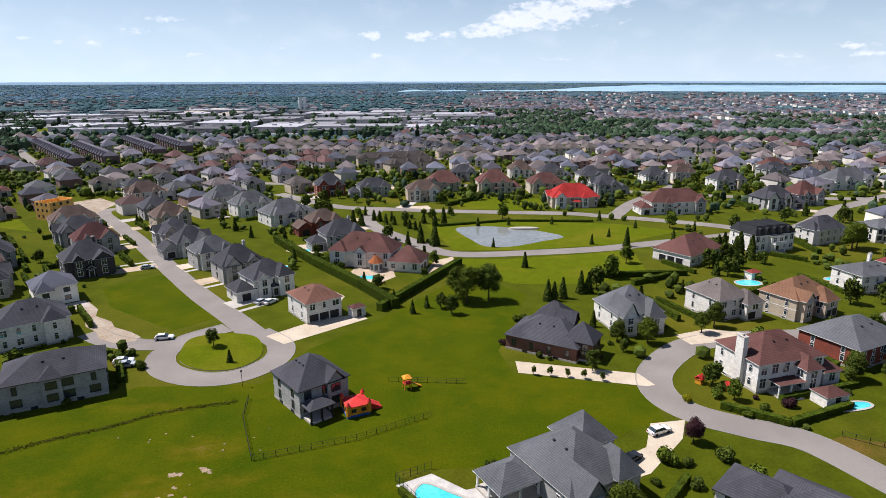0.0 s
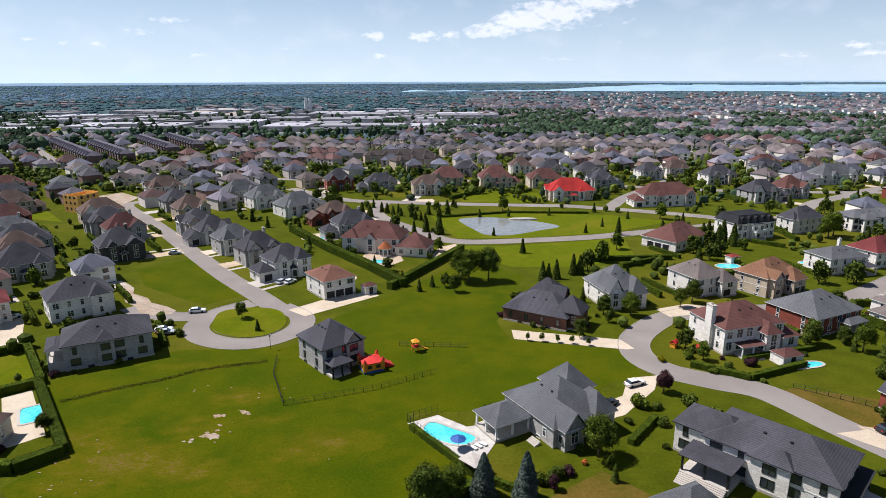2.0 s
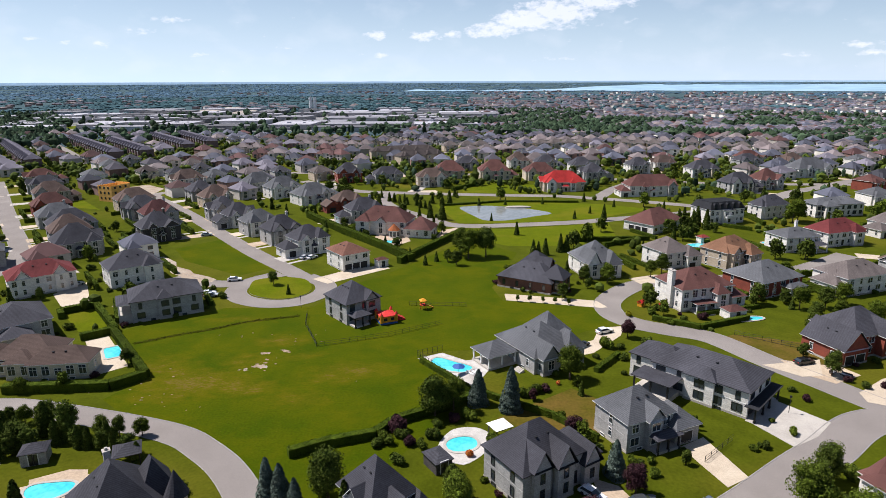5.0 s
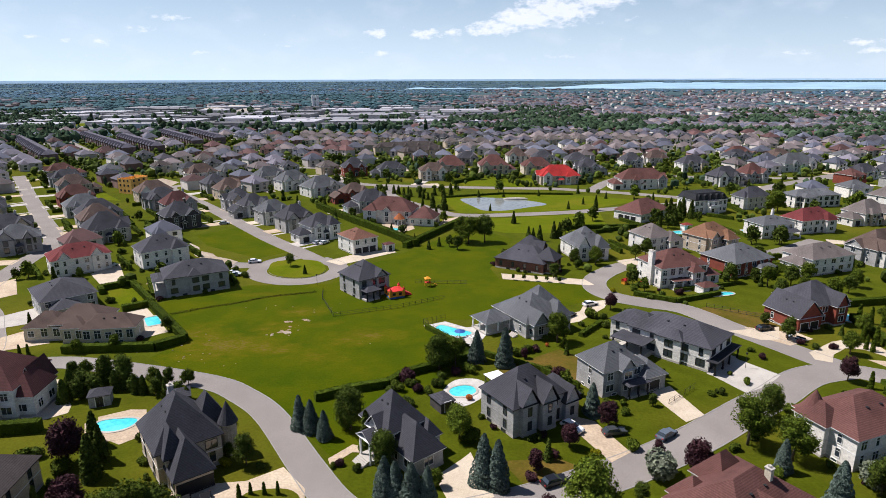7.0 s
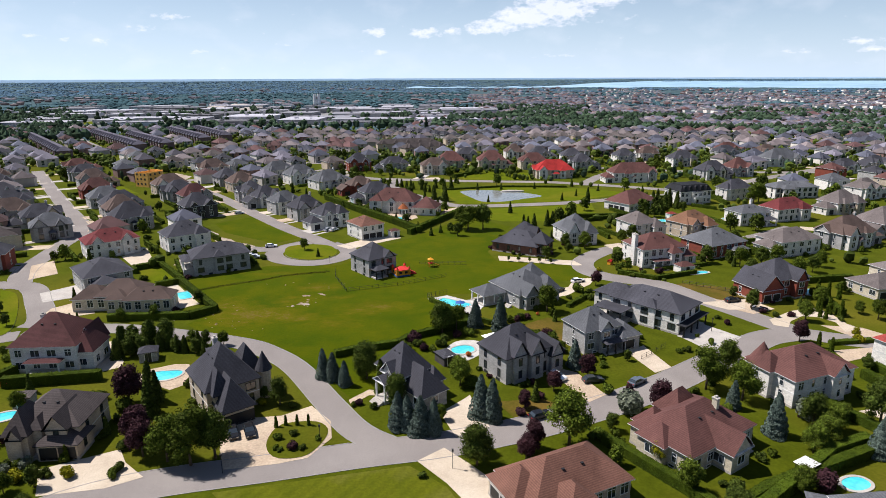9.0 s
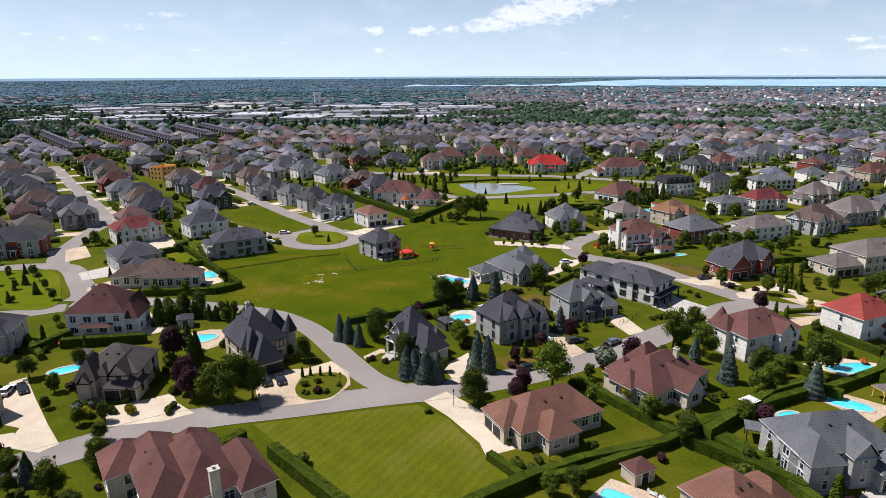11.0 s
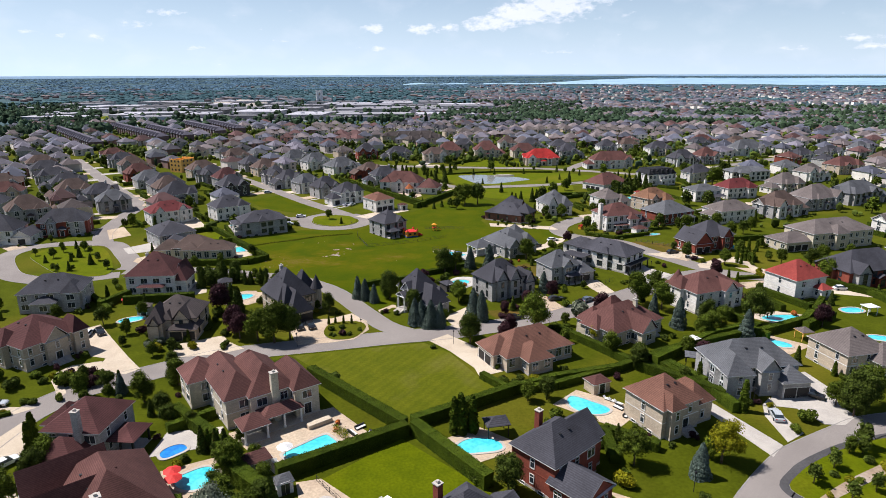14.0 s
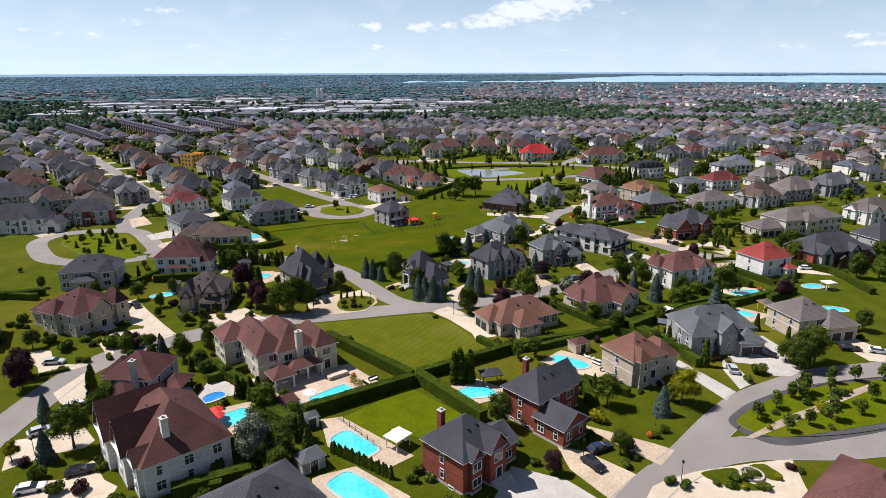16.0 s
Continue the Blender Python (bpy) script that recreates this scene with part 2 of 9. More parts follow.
masonry("wall_s", (0.43, 0.42, 0.405), (0.34, 0.33, 0.32), (0.5, 0.48, 0.45), 0.55, 0.2)
masonry("wall_v", (0.24, 0.155, 0.15), (0.18, 0.12, 0.118), (0.7, 0.65, 0.6), 0.24, 0.08)
masonry("wall_w", (0.78, 0.745, 0.69), (0.69, 0.655, 0.60), (0.9, 0.88, 0.85), 0.6, 0.3)
masonry("wall_t", (0.54, 0.45, 0.345), (0.46, 0.38, 0.29), (0.75, 0.7, 0.62), 0.5, 0.2)
masonry("wall_k", (0.27, 0.068, 0.042), (0.20, 0.054, 0.036), (0.8, 0.7, 0.62), 0.24, 0.08)
masonry("wall_n", (0.20, 0.095, 0.068), (0.15, 0.072, 0.054), (0.7, 0.65, 0.6), 0.24, 0.08)
masonry("wall_d", (0.085, 0.075, 0.072), (0.06, 0.055, 0.055), (0.5, 0.5, 0.5), 0.3, 0.1)
masonry("wall_c", (0.62, 0.55, 0.42), (0.55, 0.48, 0.36), (0.85, 0.82, 0.78), 0.6, 0.3)
shingle("roof_g", (0.064, 0.063, 0.075))
shingle("roof_G", (0.118, 0.121, 0.132))
shingle("roof_b", (0.118, 0.082, 0.070))
shingle("roof_m", (0.124, 0.057, 0.050))
shingle("roof_M", (0.096, 0.040, 0.039))
shingle("roof_n", (0.088, 0.072, 0.069))
shingle("roof_r", (0.26, 0.050, 0.042))
shingle("roof_D", (0.15, 0.036, 0.037))
shingle("roof_u", (0.168, 0.082, 0.060))
shingle("roof_R", (0.42, 0.035, 0.032))
shingle("roof_t", (0.148, 0.124, 0.118))
shingle("roof_v", (0.112, 0.104, 0.134))
shingle("roof_black", (0.030, 0.031, 0.036))
shingle("roof_o", (0.215, 0.112, 0.068))
shingle("roof_copper", (0.40, 0.13, 0.05))
mat("timber", (0.80, 0.46, 0.13), 0.8, (0.66, 0.36, 0.09), 0.8, 4.0)
mat("glass", (0.035, 0.045, 0.055), 0.06, spec=0.9)
mat("leaf", (0.086, 0.116, 0.012), 0.85, (0.060, 0.083, 0.007), 0.5, 3.0, spec=0.08, island=0.45, rnd=0.25)
mat("leaf_dark", (0.068, 0.090, 0.012), 0.85, (0.044, 0.064, 0.009), 0.5, 3.0, spec=0.08, island=0.45, rnd=0.2)
mat("leaf_lime", (0.22, 0.20, 0.006), 0.85, (0.15, 0.15, 0.006), 0.5, 3.0, spec=0.08, island=0.3)
mat("leaf_silver", (0.155, 0.17, 0.12), 0.85, (0.10, 0.12, 0.08), 0.5, 3.0, spec=0.15, island=0.3)
mat("leaf_purple", (0.052, 0.020, 0.024), 0.85, (0.034, 0.014, 0.018), 0.5, 3.0, spec=0.15, island=0.35, rnd=0.2)
mat("needle", (0.105, 0.135, 0.112), 0.9, (0.062, 0.086, 0.070), 0.5, 3.0, spec=0.08, island=0.35, rnd=0.15)
mat("cedar", (0.058, 0.082, 0.006), 0.9, (0.038, 0.058, 0.005), 0.4, 3.0, spec=0.06, island=0.3, rnd=0.1)
mat("bloom", (0.60, 0.22, 0.03), 0.8, (0.45, 0.10, 0.03), 1.5, 6.0, island=0.3)
mat("bark", (0.11, 0.08, 0.055), 0.95, None, 2.0, 9.0)
mat("pool_water", (0.050, 0.50, 0.60), 0.04, (0.13, 0.62, 0.62), 0.16, 1.2, spec=0.6, bump=0.12, bumpscale=1.4)
mat("deep_water", (0.02, 0.16, 0.52), 0.04, (0.03, 0.24, 0.60), 0.3, 1.2, spec=0.6, bump=0.12, bumpscale=1.4)
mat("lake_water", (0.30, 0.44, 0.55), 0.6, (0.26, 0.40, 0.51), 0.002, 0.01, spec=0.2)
mat("pond_water", (0.23, 0.235, 0.225), 0.10, (0.18, 0.19, 0.18), 0.05, 0.5, spec=0.5, bump=0.15, bumpscale=0.8)
mat("rubber", (0.02, 0.02, 0.02), 0.8)
mat("chrome", (0.6, 0.6, 0.6), 0.25, metal=1.0)
mat("red_lamp", (0.4, 0.01, 0.01), 0.3)
mat("red_cloth", (0.62, 0.035, 0.03), 0.7)
mat("yellow_cloth", (0.72, 0.30, 0.02), 0.6)
mat("blue_cloth", (0.03, 0.10, 0.35), 0.6)
mat("dusty_stone", (0.36, 0.27, 0.20), 0.95, (0.24, 0.17, 0.11), 1.2, 5.0, bump=0.5, spec=0.05)
mat("weeds", (0.075, 0.070, 0.012), 0.95, (0.040, 0.045, 0.008), 0.6, 3.0, spec=0.03, island=0.5)
mat("far_drive", (0.46, 0.41, 0.36), 0.95, (0.34, 0.30, 0.27), 0.02, 0.3, spec=0.1, island=0.2)
mat("grey_stone", (0.33, 0.31, 0.29), 0.9, None, 1.0, 5.0, bump=0.5)
for nm, c in (("white", (0.75, 0.75, 0.76)), ("silver", (0.45, 0.47, 0.5)), ("black", (0.012, 0.012, 0.014)), ("dark", (0.05, 0.055, 0.06)), ("slate", (0.11, 0.13, 0.16)),
              ("navy", (0.02, 0.03, 0.07)), ("blue", (0.05, 0.10, 0.2)), ("red", (0.4, 0.02, 0.02))):
    mat("car_" + nm, c, 0.25, c, spec=0.6, metal=0.1)
mat("far_yard", (0.25, 0.24, 0.245), 0.95, (0.12, 0.14, 0.105), 0.012, 0.1, spec=0.05, third=(0.34, 0.32, 0.31), coarse=0.006)
# blue mixed into the two far leaf colours stands in for distance haze
mat("far_leaf_haze", (0.062, 0.112, 0.128), 0.95, (0.046, 0.088, 0.104), 0.004, 0.2, spec=0.02, island=0.3)
mat("distant_leaf_haze", (0.096, 0.158, 0.220), 0.95, (0.080, 0.136, 0.196), 0.002, 0.1, spec=0.0, island=0.15)
# mid-distance leaves carry a slight blue tint put in as haze
mat("mid_leaf_haze", (0.050, 0.076, 0.042), 0.95, (0.030, 0.050, 0.030), 0.05, 0.5, spec=0.03, island=0.6)
# the ground past 700 m is coloured blue-grey to paint in haze
mat("far_field_haze", (0.066, 0.102, 0.112), 0.95, (0.054, 0.088, 0.100), 0.004, 0.03, spec=0.02, third=(0.050, 0.080, 0.090), coarse=0.0015)
# pale blue colour and added emission imitate haze on the horizon strip
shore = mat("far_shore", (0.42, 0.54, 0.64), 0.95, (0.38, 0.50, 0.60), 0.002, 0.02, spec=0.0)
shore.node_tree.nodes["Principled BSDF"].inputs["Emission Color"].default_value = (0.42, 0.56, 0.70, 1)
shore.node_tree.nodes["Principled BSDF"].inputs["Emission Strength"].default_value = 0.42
# these three roof colours are lightened and blued to include distance haze
mat("far_roof", (0.136, 0.124, 0.150), 0.9, (0.098, 0.089, 0.110), 0.02, 0.2, island=0.5)
mat("far_roof_tan_haze", (0.182, 0.150, 0.150), 0.9, (0.138, 0.112, 0.114), 0.02, 0.2, island=0.35)
mat("far_roof_slate_haze", (0.096, 0.099, 0.130), 0.9, (0.070, 0.073, 0.098), 0.02, 0.2, island=0.5)
mat("far_roof_red", (0.105, 0.052, 0.050), 0.9, (0.082, 0.042, 0.041), 0.02, 0.2, island=0.4)
mat("far_wall_pale", (0.80, 0.75, 0.68), 0.9, (0.66, 0.61, 0.55), 0.02, 0.2, island=0.25)
mat("far_wall_brick", (0.30, 0.18, 0.15), 0.9, (0.22, 0.14, 0.12), 0.02, 0.2, island=0.4)
mat("far_wall", (0.62, 0.565, 0.52), 0.9, (0.50, 0.455, 0.42), 0.02, 0.2, island=0.4)
mat("flat_roof", (0.27, 0.265, 0.295), 0.8, (0.20, 0.195, 0.215), 0.012, 0.3, rnd=0.75)
mat("cladding", (0.36, 0.34, 0.345), 0.6, None, 0.1, 1.0, rnd=0.6)


# ---------------------------------------------------------------- mesh tools
class Build:
    """Gathers faces, each with a material slot, for one mesh."""

    def __init__(self):
        self.v, self.f, self.m = [], [], []

    def face(self, pts, mi=0):
        s = len(self.v)
        self.v += [tuple(p) for p in pts]
        self.f.append(tuple(range(s, s + len(pts))))
        self.m.append(mi)

    def box(self, x0, y0, z0, x1, y1, z1, mi=0, top=None):
        p = [(x0, y0, z0), (x1, y0, z0), (x1, y1, z0), (x0, y1, z0), (x0, y0, z1), (x1, y0, z1), (x1, y1, z1), (x0, y1, z1)]
        s = len(self.v)
        self.v += p
        for q, t in (((3, 2, 1, 0), mi), ((4, 5, 6, 7), mi if top is None else top), ((0, 1, 5, 4), mi), ((1, 2, 6, 5), mi), ((2, 3, 7, 6), mi), ((3, 0, 4, 7), mi)):
            self.f.append(tuple(s + i for i in q))
            self.m.append(t)
        return self

    def loft(self, rings, mi=0, cap=True):
        s, n = len(self.v), len(rings[0])
        for r in rings:
            self.v += [tuple(p) for p in r]
        for a in range(len(rings) - 1):
            for i in range(n):
                j = (i + 1) % n
                self.f.append((s + a * n + i, s + a * n + j, s + a * n + n + j, s + a * n + n + i))
                self.m.append(mi)
        if cap:
            self.f += [tuple(reversed(range(s, s + n))), tuple(range(s + (len(rings) - 1) * n, s + len(rings) * n))]
            self.m += [mi, mi]
        return self

    def lattice(self, xs, zs, holes, y0, y1, mi=0):
        """A flat panel of cells in x and z, from y0 (front) to y1, with some cells left open."""
        solid = {(i, j) for i in range(len(xs) - 1) for j in range(len(zs) - 1)} - set(holes)
        for i, j in solid:
            a, b, c, d = xs[i], xs[i + 1], zs[j], zs[j + 1]
            self.face([(a, y0, c), (b, y0, c), (b, y0, d), (a, y0, d)], mi)
            for k, q in (((i - 1, j), [(a, y1, c), (a, y0, c), (a, y0, d), (a, y1, d)]), ((i + 1, j), [(b, y0, c), (b, y1, c), (b, y1, d), (b, y0, d)]),
                         ((i, j - 1), [(a, y1, c), (b, y1, c), (b, y0, c), (a, y0, c)]), ((i, j + 1), [(a, y0, d), (b, y0, d), (b, y1, d), (a, y1, d)])):
                if k not in solid:
                    self.face(q, mi)
        return self

    def prism(self, pts, z0, z1, side=0, top=0):
        s, n = len(self.v), len(pts)
        self.v += [(x, y, z0) for x, y in pts] + [(x, y, z1) for x, y in pts]
        for i in range(n):
            j = (i + 1) % n
            self.f.append((s + i, s + j, s + n + j, s + n + i))
            self.m.append(side)
        self.f.append(tuple(range(s + n, s + 2 * n)))
        self.m.append(top)
        return self

    def tube(self, a, b, ra, rb=None, sides=6, mi=0):
        a, b = Vector(a), Vector(b)
        d = (b - a).normalized()
        u = d.cross(Vector((0, 0, 1)) if abs(d.z) < 0.9 else Vector((1, 0, 0))).normalized()
        w = d.cross(u)
        rb = ra if rb is None else rb
        return self.loft([[p + (u * math.cos(t) + w * math.sin(t)) * r for t in (math.tau * i / sides for i in range(sides))] for p, r in ((a, ra), (b, rb))], mi)

    def mesh(self, name, mats):
        at, where = {}, []
        for p in self.v:
            where.append(at.setdefault((round(p[0], 4), round(p[1], 4), round(p[2], 4)), len(at)))
        me = bpy.data.meshes.new(name)
        me.from_pydata(list(at), [], [tuple(where[i] for i in q) for q in self.f])
        for m in mats:
            me.materials.append(MATS[m])
        me.polygons.foreach_set("material_index", self.m)
        me.update()
        return me


def part(name, build, mats, parent=None, label="", smooth=False):
    me = build if isinstance(build, bpy.types.Mesh) else build.mesh(name, mats if isinstance(mats, (list, tuple)) else [mats])
    if smooth:
        me.polygons.foreach_set("use_smooth", [True] * len(me.polygons))
    ob = new(name, me)
    if parent is not None:
        ob.parent = parent
    return tagged(ob, label)


def root(name, x, y, yaw, label, category, group="", z=0.0):
    e = new(name)
    e.empty_display_size = 0.5
    e.matrix_basis = pose(x, y, z, 0, 0, yaw)
    return tagged(e, label, category, group)


def smooth_line(pts, step=2.0):
    """Catmull-Rom through the points."""
    p = [Vector(q) for q in pts]
    p = [2 * p[0] - p[1]] + p + [2 * p[-1] - p[-2]]
    out = []
    for i in range(1, len(p) - 2):
        n = max(2, int((p[i + 1] - p[i]).length / step))
        for j in range(n):
            t = j / n
            out.append(0.5 * (2 * p[i] + (p[i + 1] - p[i - 1]) * t + (2 * p[i - 1] - 5 * p[i] + 4 * p[i + 1] - p[i + 2]) * t * t + (3 * p[i] - p[i - 1] - 3 * p[i + 1] + p[i + 2]) * t ** 3))
    return out + [p[-2]]


def rounded(pts, step=1.2):
    """A closed smooth outline through the points."""
    p = [Vector(q) for q in pts]
    n, out = len(p), []
    for i in range(n):
        a, b, c, d = p[i - 1], p[i], p[(i + 1) % n], p[(i + 2) % n]
        k = max(2, int((c - b).length / step))
        for j in range(k):
            t = j / k
            out.append(0.5 * (2 * b + (c - a) * t + (2 * a - 5 * b + 4 * c - d) * t * t + (3 * b - a - 3 * c + d) * t ** 3))
    return [(q.x, q.y) for q in out]


def area(pts):
    return sum(a[0] * b[1] - b[0] * a[1] for a, b in zip(pts, pts[1:] + pts[:1])) / 2


def ccw(pts):
    return list(pts) if area(list(pts)) > 0 else list(pts)[::-1]

# ---------------------------------------------------------------- ground, roads, water
def rise_far(r):
    """The land lifts a little far off, so that its edge stands on the horizon."""
    return 0.0 if r < 2000 else 41.0 * ((r - 2000) / 2900) ** 1.4


def ground():
    b = Build()
    rad = [0, 60, 120, 200, 300, 450, 700, 1000, 1400, 2000, 2400, 2900, 3400, 3900, 4400, 4900]
    n = 96
    for r in rad[1:]:
        b.v += [(r * math.cos(math.tau * i / n), r * math.sin(math.tau * i / n), rise_far(r)) for i in range(n)]
    b.f.append(tuple(range(n)))
    b.m.append(0)
    for a in range(len(rad) - 2):
        for i in range(n):
            j = (i + 1) % n
            b.f.append((a * n + i, a * n + n + i, a * n + n + j, a * n + j))
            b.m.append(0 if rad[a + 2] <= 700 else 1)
    tagged(part("ground", b, ["lawn", "far_field_haze"]), "green mown lawns reaching out to flat wooded country coloured with blue haze", "ground", kind="structure")


ground()

ROADS = {
    "avenue": (7.2, [(-146, 325), (-162, 319), (-172, 310), (-168, 299), (-150, 277), (-126, 247), (-95, 206), (-75, 180), (-58, 160), (-46, 145)]),
    "close": (6.4, [(-49, 151), (-41, 143), (-40, 134), (-46, 126), (-55, 124.5), (-64, 129), (-68, 137), (-66, 146), (-58, 154)]),
    "spur": (6.4, [(-66, 144), (-76, 143), (-86, 146), (-93, 151)]),
    "crescent": (7.4, [(120, 50), (103, 55), (90.5, 61), (81, 75), (74.8, 85), (67, 99), (58, 104), (50, 109), (46, 116), (47, 125), (53, 134), (62, 142), (74, 146), (96, 148), (112, 152), (130, 162), (150, 176)]),
    "street": (7.8, [(91, 61), (79, 57.6), (67.5, 49), (59.8, 43.8), (45.2, 33.2), (33, 25.6), (22, 20), (12, 15.5), (-3, 10.5), (-17, 7.5), (-33, 3.5), (-48, 0), (-59, -4), (-71, -12), (-82, -20), (-87, -30), (-88.5, -42), (-89, -56), (-89, -80), (-88, -120)]),
    "lane": (5.8, [(-11, 9), (-18.6, 14.6), (-25.4, 24), (-36.6, 41), (-44.8, 49.2), (-53, 54.6), (-70, 60), (-90, 64.6), (-102, 64), (-114, 63)]),
    "loop": (6.8, [(-114, 60), (-130, 53.5), (-147, 57), (-158, 67), (-168, 82), (-166, 94), (-154, 100), (-137, 99), (-124, 84), (-115, 71), (-114.6, 65)]),
    "west_road": (7.2, [(-140, 98), (-150, 118), (-157, 148), (-165, 178), (-202, 227), (-241, 278), (-268, 314), (-300, 356)]),
    "park_way": (6.4, [(12, -90), (22, -80.2), (31, -71.2), (39, -64), (48.6, -53.9), (56.8, -46.2), (62.2, -42.6), (73, -36.9), (79.2, -34), (90.2, -31.8), (100.2, -30.1), (125, -27.5), (160, -24)]),
    "park_way_south": (7.0, [(35, -68), (42, -63.5), (52, -61), (66, -61), (79, -59), (95, -54), (112, -46), (130, -30)]),
    "pond_road": (7.0, [(-34, 308), (-36, 287), (-28, 266), (-13, 245), (-1, 229), (10, 225), (28, 226.5), (59, 232), (80, 239), (104, 247), (125, 255), (145, 260)]),
    "north_road": (8.0, [(-96, 356), (-69, 329), (-52, 316), (-33, 312), (-7, 307), (34, 302), (62, 299), (78, 293), (98, 285), (122, 273), (131, 267), (150, 262), (178, 285), (197, 306), (228, 327), (258, 348), (300, 370)]),
    "hill_road": (7.0, [(83, 292), (101, 324), (125, 355), (148, 385)]),
    "far_street": (8.0, [(-120, 395), (-40, 384), (40, 382), (110, 360), (180, 340), (260, 335), (350, 330)]),
    "row_street": (9.0, [(-190, 470), (-100, 452), (0, 446), (110, 452), (230, 470), (340, 490)]),
    "row_street_two": (9.0, [(-190, 540), (-90, 524), (0, 520), (130, 526), (260, 540), (380, 560)]),
    "boulevard": (10.0, [(-306, 466), (-318, 482), (-407, 593), (-520, 735), (-640, 880)]),
}
LINES = {k: smooth_line([(*p, 0) for p in pts]) for k, (w, pts) in ROADS.items()}


def near_road(x, y, skip="", extra=0.0):
    for k, pts in LINES.items():
        if k != skip:
            h = ROADS[k][0] / 2 + extra
            for q in pts:
                if abs(q.x - x) < h and abs(q.y - y) < h and (q.x - x) ** 2 + (q.y - y) ** 2 < h * h:
                    return True
    return False


def roads():
    for n, (k, pts) in enumerate(LINES.items()):
        half, z = ROADS[k][0] / 2, 0.02 + 0.004 * n
        b, sides = Build(), ([], [])
        for i, p in enumerate(pts):
            d = (pts[min(i + 1, len(pts) - 1)] - pts[max(i - 1, 0)]).normalized()
            s = Vector((-d.y, d.x, 0))
            sides[0].append(p + s * half)
            sides[1].append(p - s * half)
        for i in range(len(pts) - 1):
            b.face([(*sides[1][i].xy, z), (*sides[1][i + 1].xy, z), (*sides[0][i + 1].xy, z), (*sides[0][i].xy, z)])
        tagged(part("road_" + k, b, "asphalt"), "pale grey worn asphalt street", "road", kind="structure")
        kb = Build()
        if pts[0].y > 320:
            continue
        for side, sign in ((sides[0], 1), (sides[1], -1)):
            for i in range(len(pts) - 1):
                a, c = side[i], side[i + 1]
                mid = (a + c) / 2
                if near_road(mid.x, mid.y, k):
                    continue
                d = (c - a).normalized()
                o = Vector((-d.y, d.x, 0)) * 0.2 * sign
                q = [a, c, c + o, a + o] if sign < 0 else [c, a, a + o, c + o]
                kb.loft([[(*v.xy, 0.0) for v in q[::-1]], [(*v.xy, 0.075) for v in q[::-1]]])
        if kb.f:
            tagged(part("kerb_" + k, kb, "kerbstone"), "pale concrete kerb along the street", "kerb", kind="structure")


roads()


PLOTS = []


def patch(name, pts, m, z, label, side=None, smooth=False):
    PLOTS.append((name, pts))
    pts = ccw(rounded(pts) if smooth else pts)
    b = Build().prism(pts, 0.0, z, 1 if side else 0, 0)
    return tagged(part(name, b, [m, side] if side else m), label, name.split("_")[0], kind="structure")


SW = "pale concrete driveway"
patch("meadow_1", [(-68.5, 75.4), (-78.5, 89.5), (-88, 103.5), (-86, 106), (-70, 117), (-66, 121), (-60, 121), (-40, 122), (-33, 140), (-20, 156), (8, 200), (26, 180), (18, 152), (13.5, 139), (16, 126.4), (43.6, 119.8), (43, 106), (36, 103.5), (30, 99), (20, 97), (10, 93), (4, 91.5), (-8, 90.8), (4, 70), (-12, 42), (-20.5, 25.5), (-32, 39.5), (-41.6, 49.8), (-52, 57.6), (-68, 63.2), (-73, 67.4), (-70, 73.2)], "meadow", 0.012, "open meadow of patchy green and straw-coloured grass")
patch("meadow_2", [(-109, 187), (-93, 204), (-63, 161), (-72, 152), (-98, 170)], "meadow", 0.012, "vacant grass lot beside the street")
patch("meadow_3", [(-10, 216), (4, 219), (25, 219), (52, 225), (74, 232), (70, 200), (46, 190), (24, 190), (10, 200)], "mown", 0.012, "open green slope below the pond")
patch("lawn_1", [(-40, -3), (-8.5, 4.2), (-2, -1.5), (4.4, -14), (10.4, -21.4), (-4, -31), (-10.5, -33.5)], "striped_lawn", 0.012, "mown vacant lot between hedges")
patch("lawn_6", [(10, 326), (30, 347), (56, 335), (50, 306), (8, 312)], "mown", 0.012, "mown green slope behind the park")
patch("lawn_7", [(-8, 275), (30, 284), (80, 276), (104, 262), (70, 240), (30, 231), (4, 232)], "mown", 0.008, "mown park lawn round the pond")
patch("lawn_2", [(-24.3, -50.6), (-11.2, -38.2), (4.4, -53.4), (-3.6, -60.5), (-9.5, -56.6), (-15.0, -61.0)], "mown", 0.016, "bright mown back lawn")
patch("lawn_3", [(9, 60), (26, 72), (34, 64), (28, 54), (16, 54)], "dry_lawn", 0.012, "dry brownish back lawn")
patch("lawn_4", [(66, 98), (74, 101), (100, 92), (88, 76), (80, 82)], "dry_lawn", 0.012, "dry grass verge behind the fence")
patch("lawn_5", [(8, 26), (18, 27), (22, 24), (12, 18)], "dry_lawn", 0.012, "dry front lawn")
patch("island_1", [(-65, 142), (-64, 147.5), (-56, 150), (-48, 147), (-44, 137), (-47, 130), (-54, 128.5), (-62, 133)], "mown", 0.15, "kerbed grass island in the turning circle", "concrete", True)
patch("island_2", [(-160, 84), (-149, 72), (-134, 60), (-121, 58), (-119, 65), (-133, 88), (-142, 95), (-156, 94)], "mown", 0.15, "kerbed grass island planted with young trees", "concrete", True)
patch("island_3", [(53.2, -53), (57, -48.7), (62.4, -45), (70.5, -41), (80, -38), (96, -35.2), (112, -34), (104, -44), (88, -51), (69, -56), (58, -57.5)], "mown", 0.15, "kerbed grass island planted with young trees", "concrete", True)
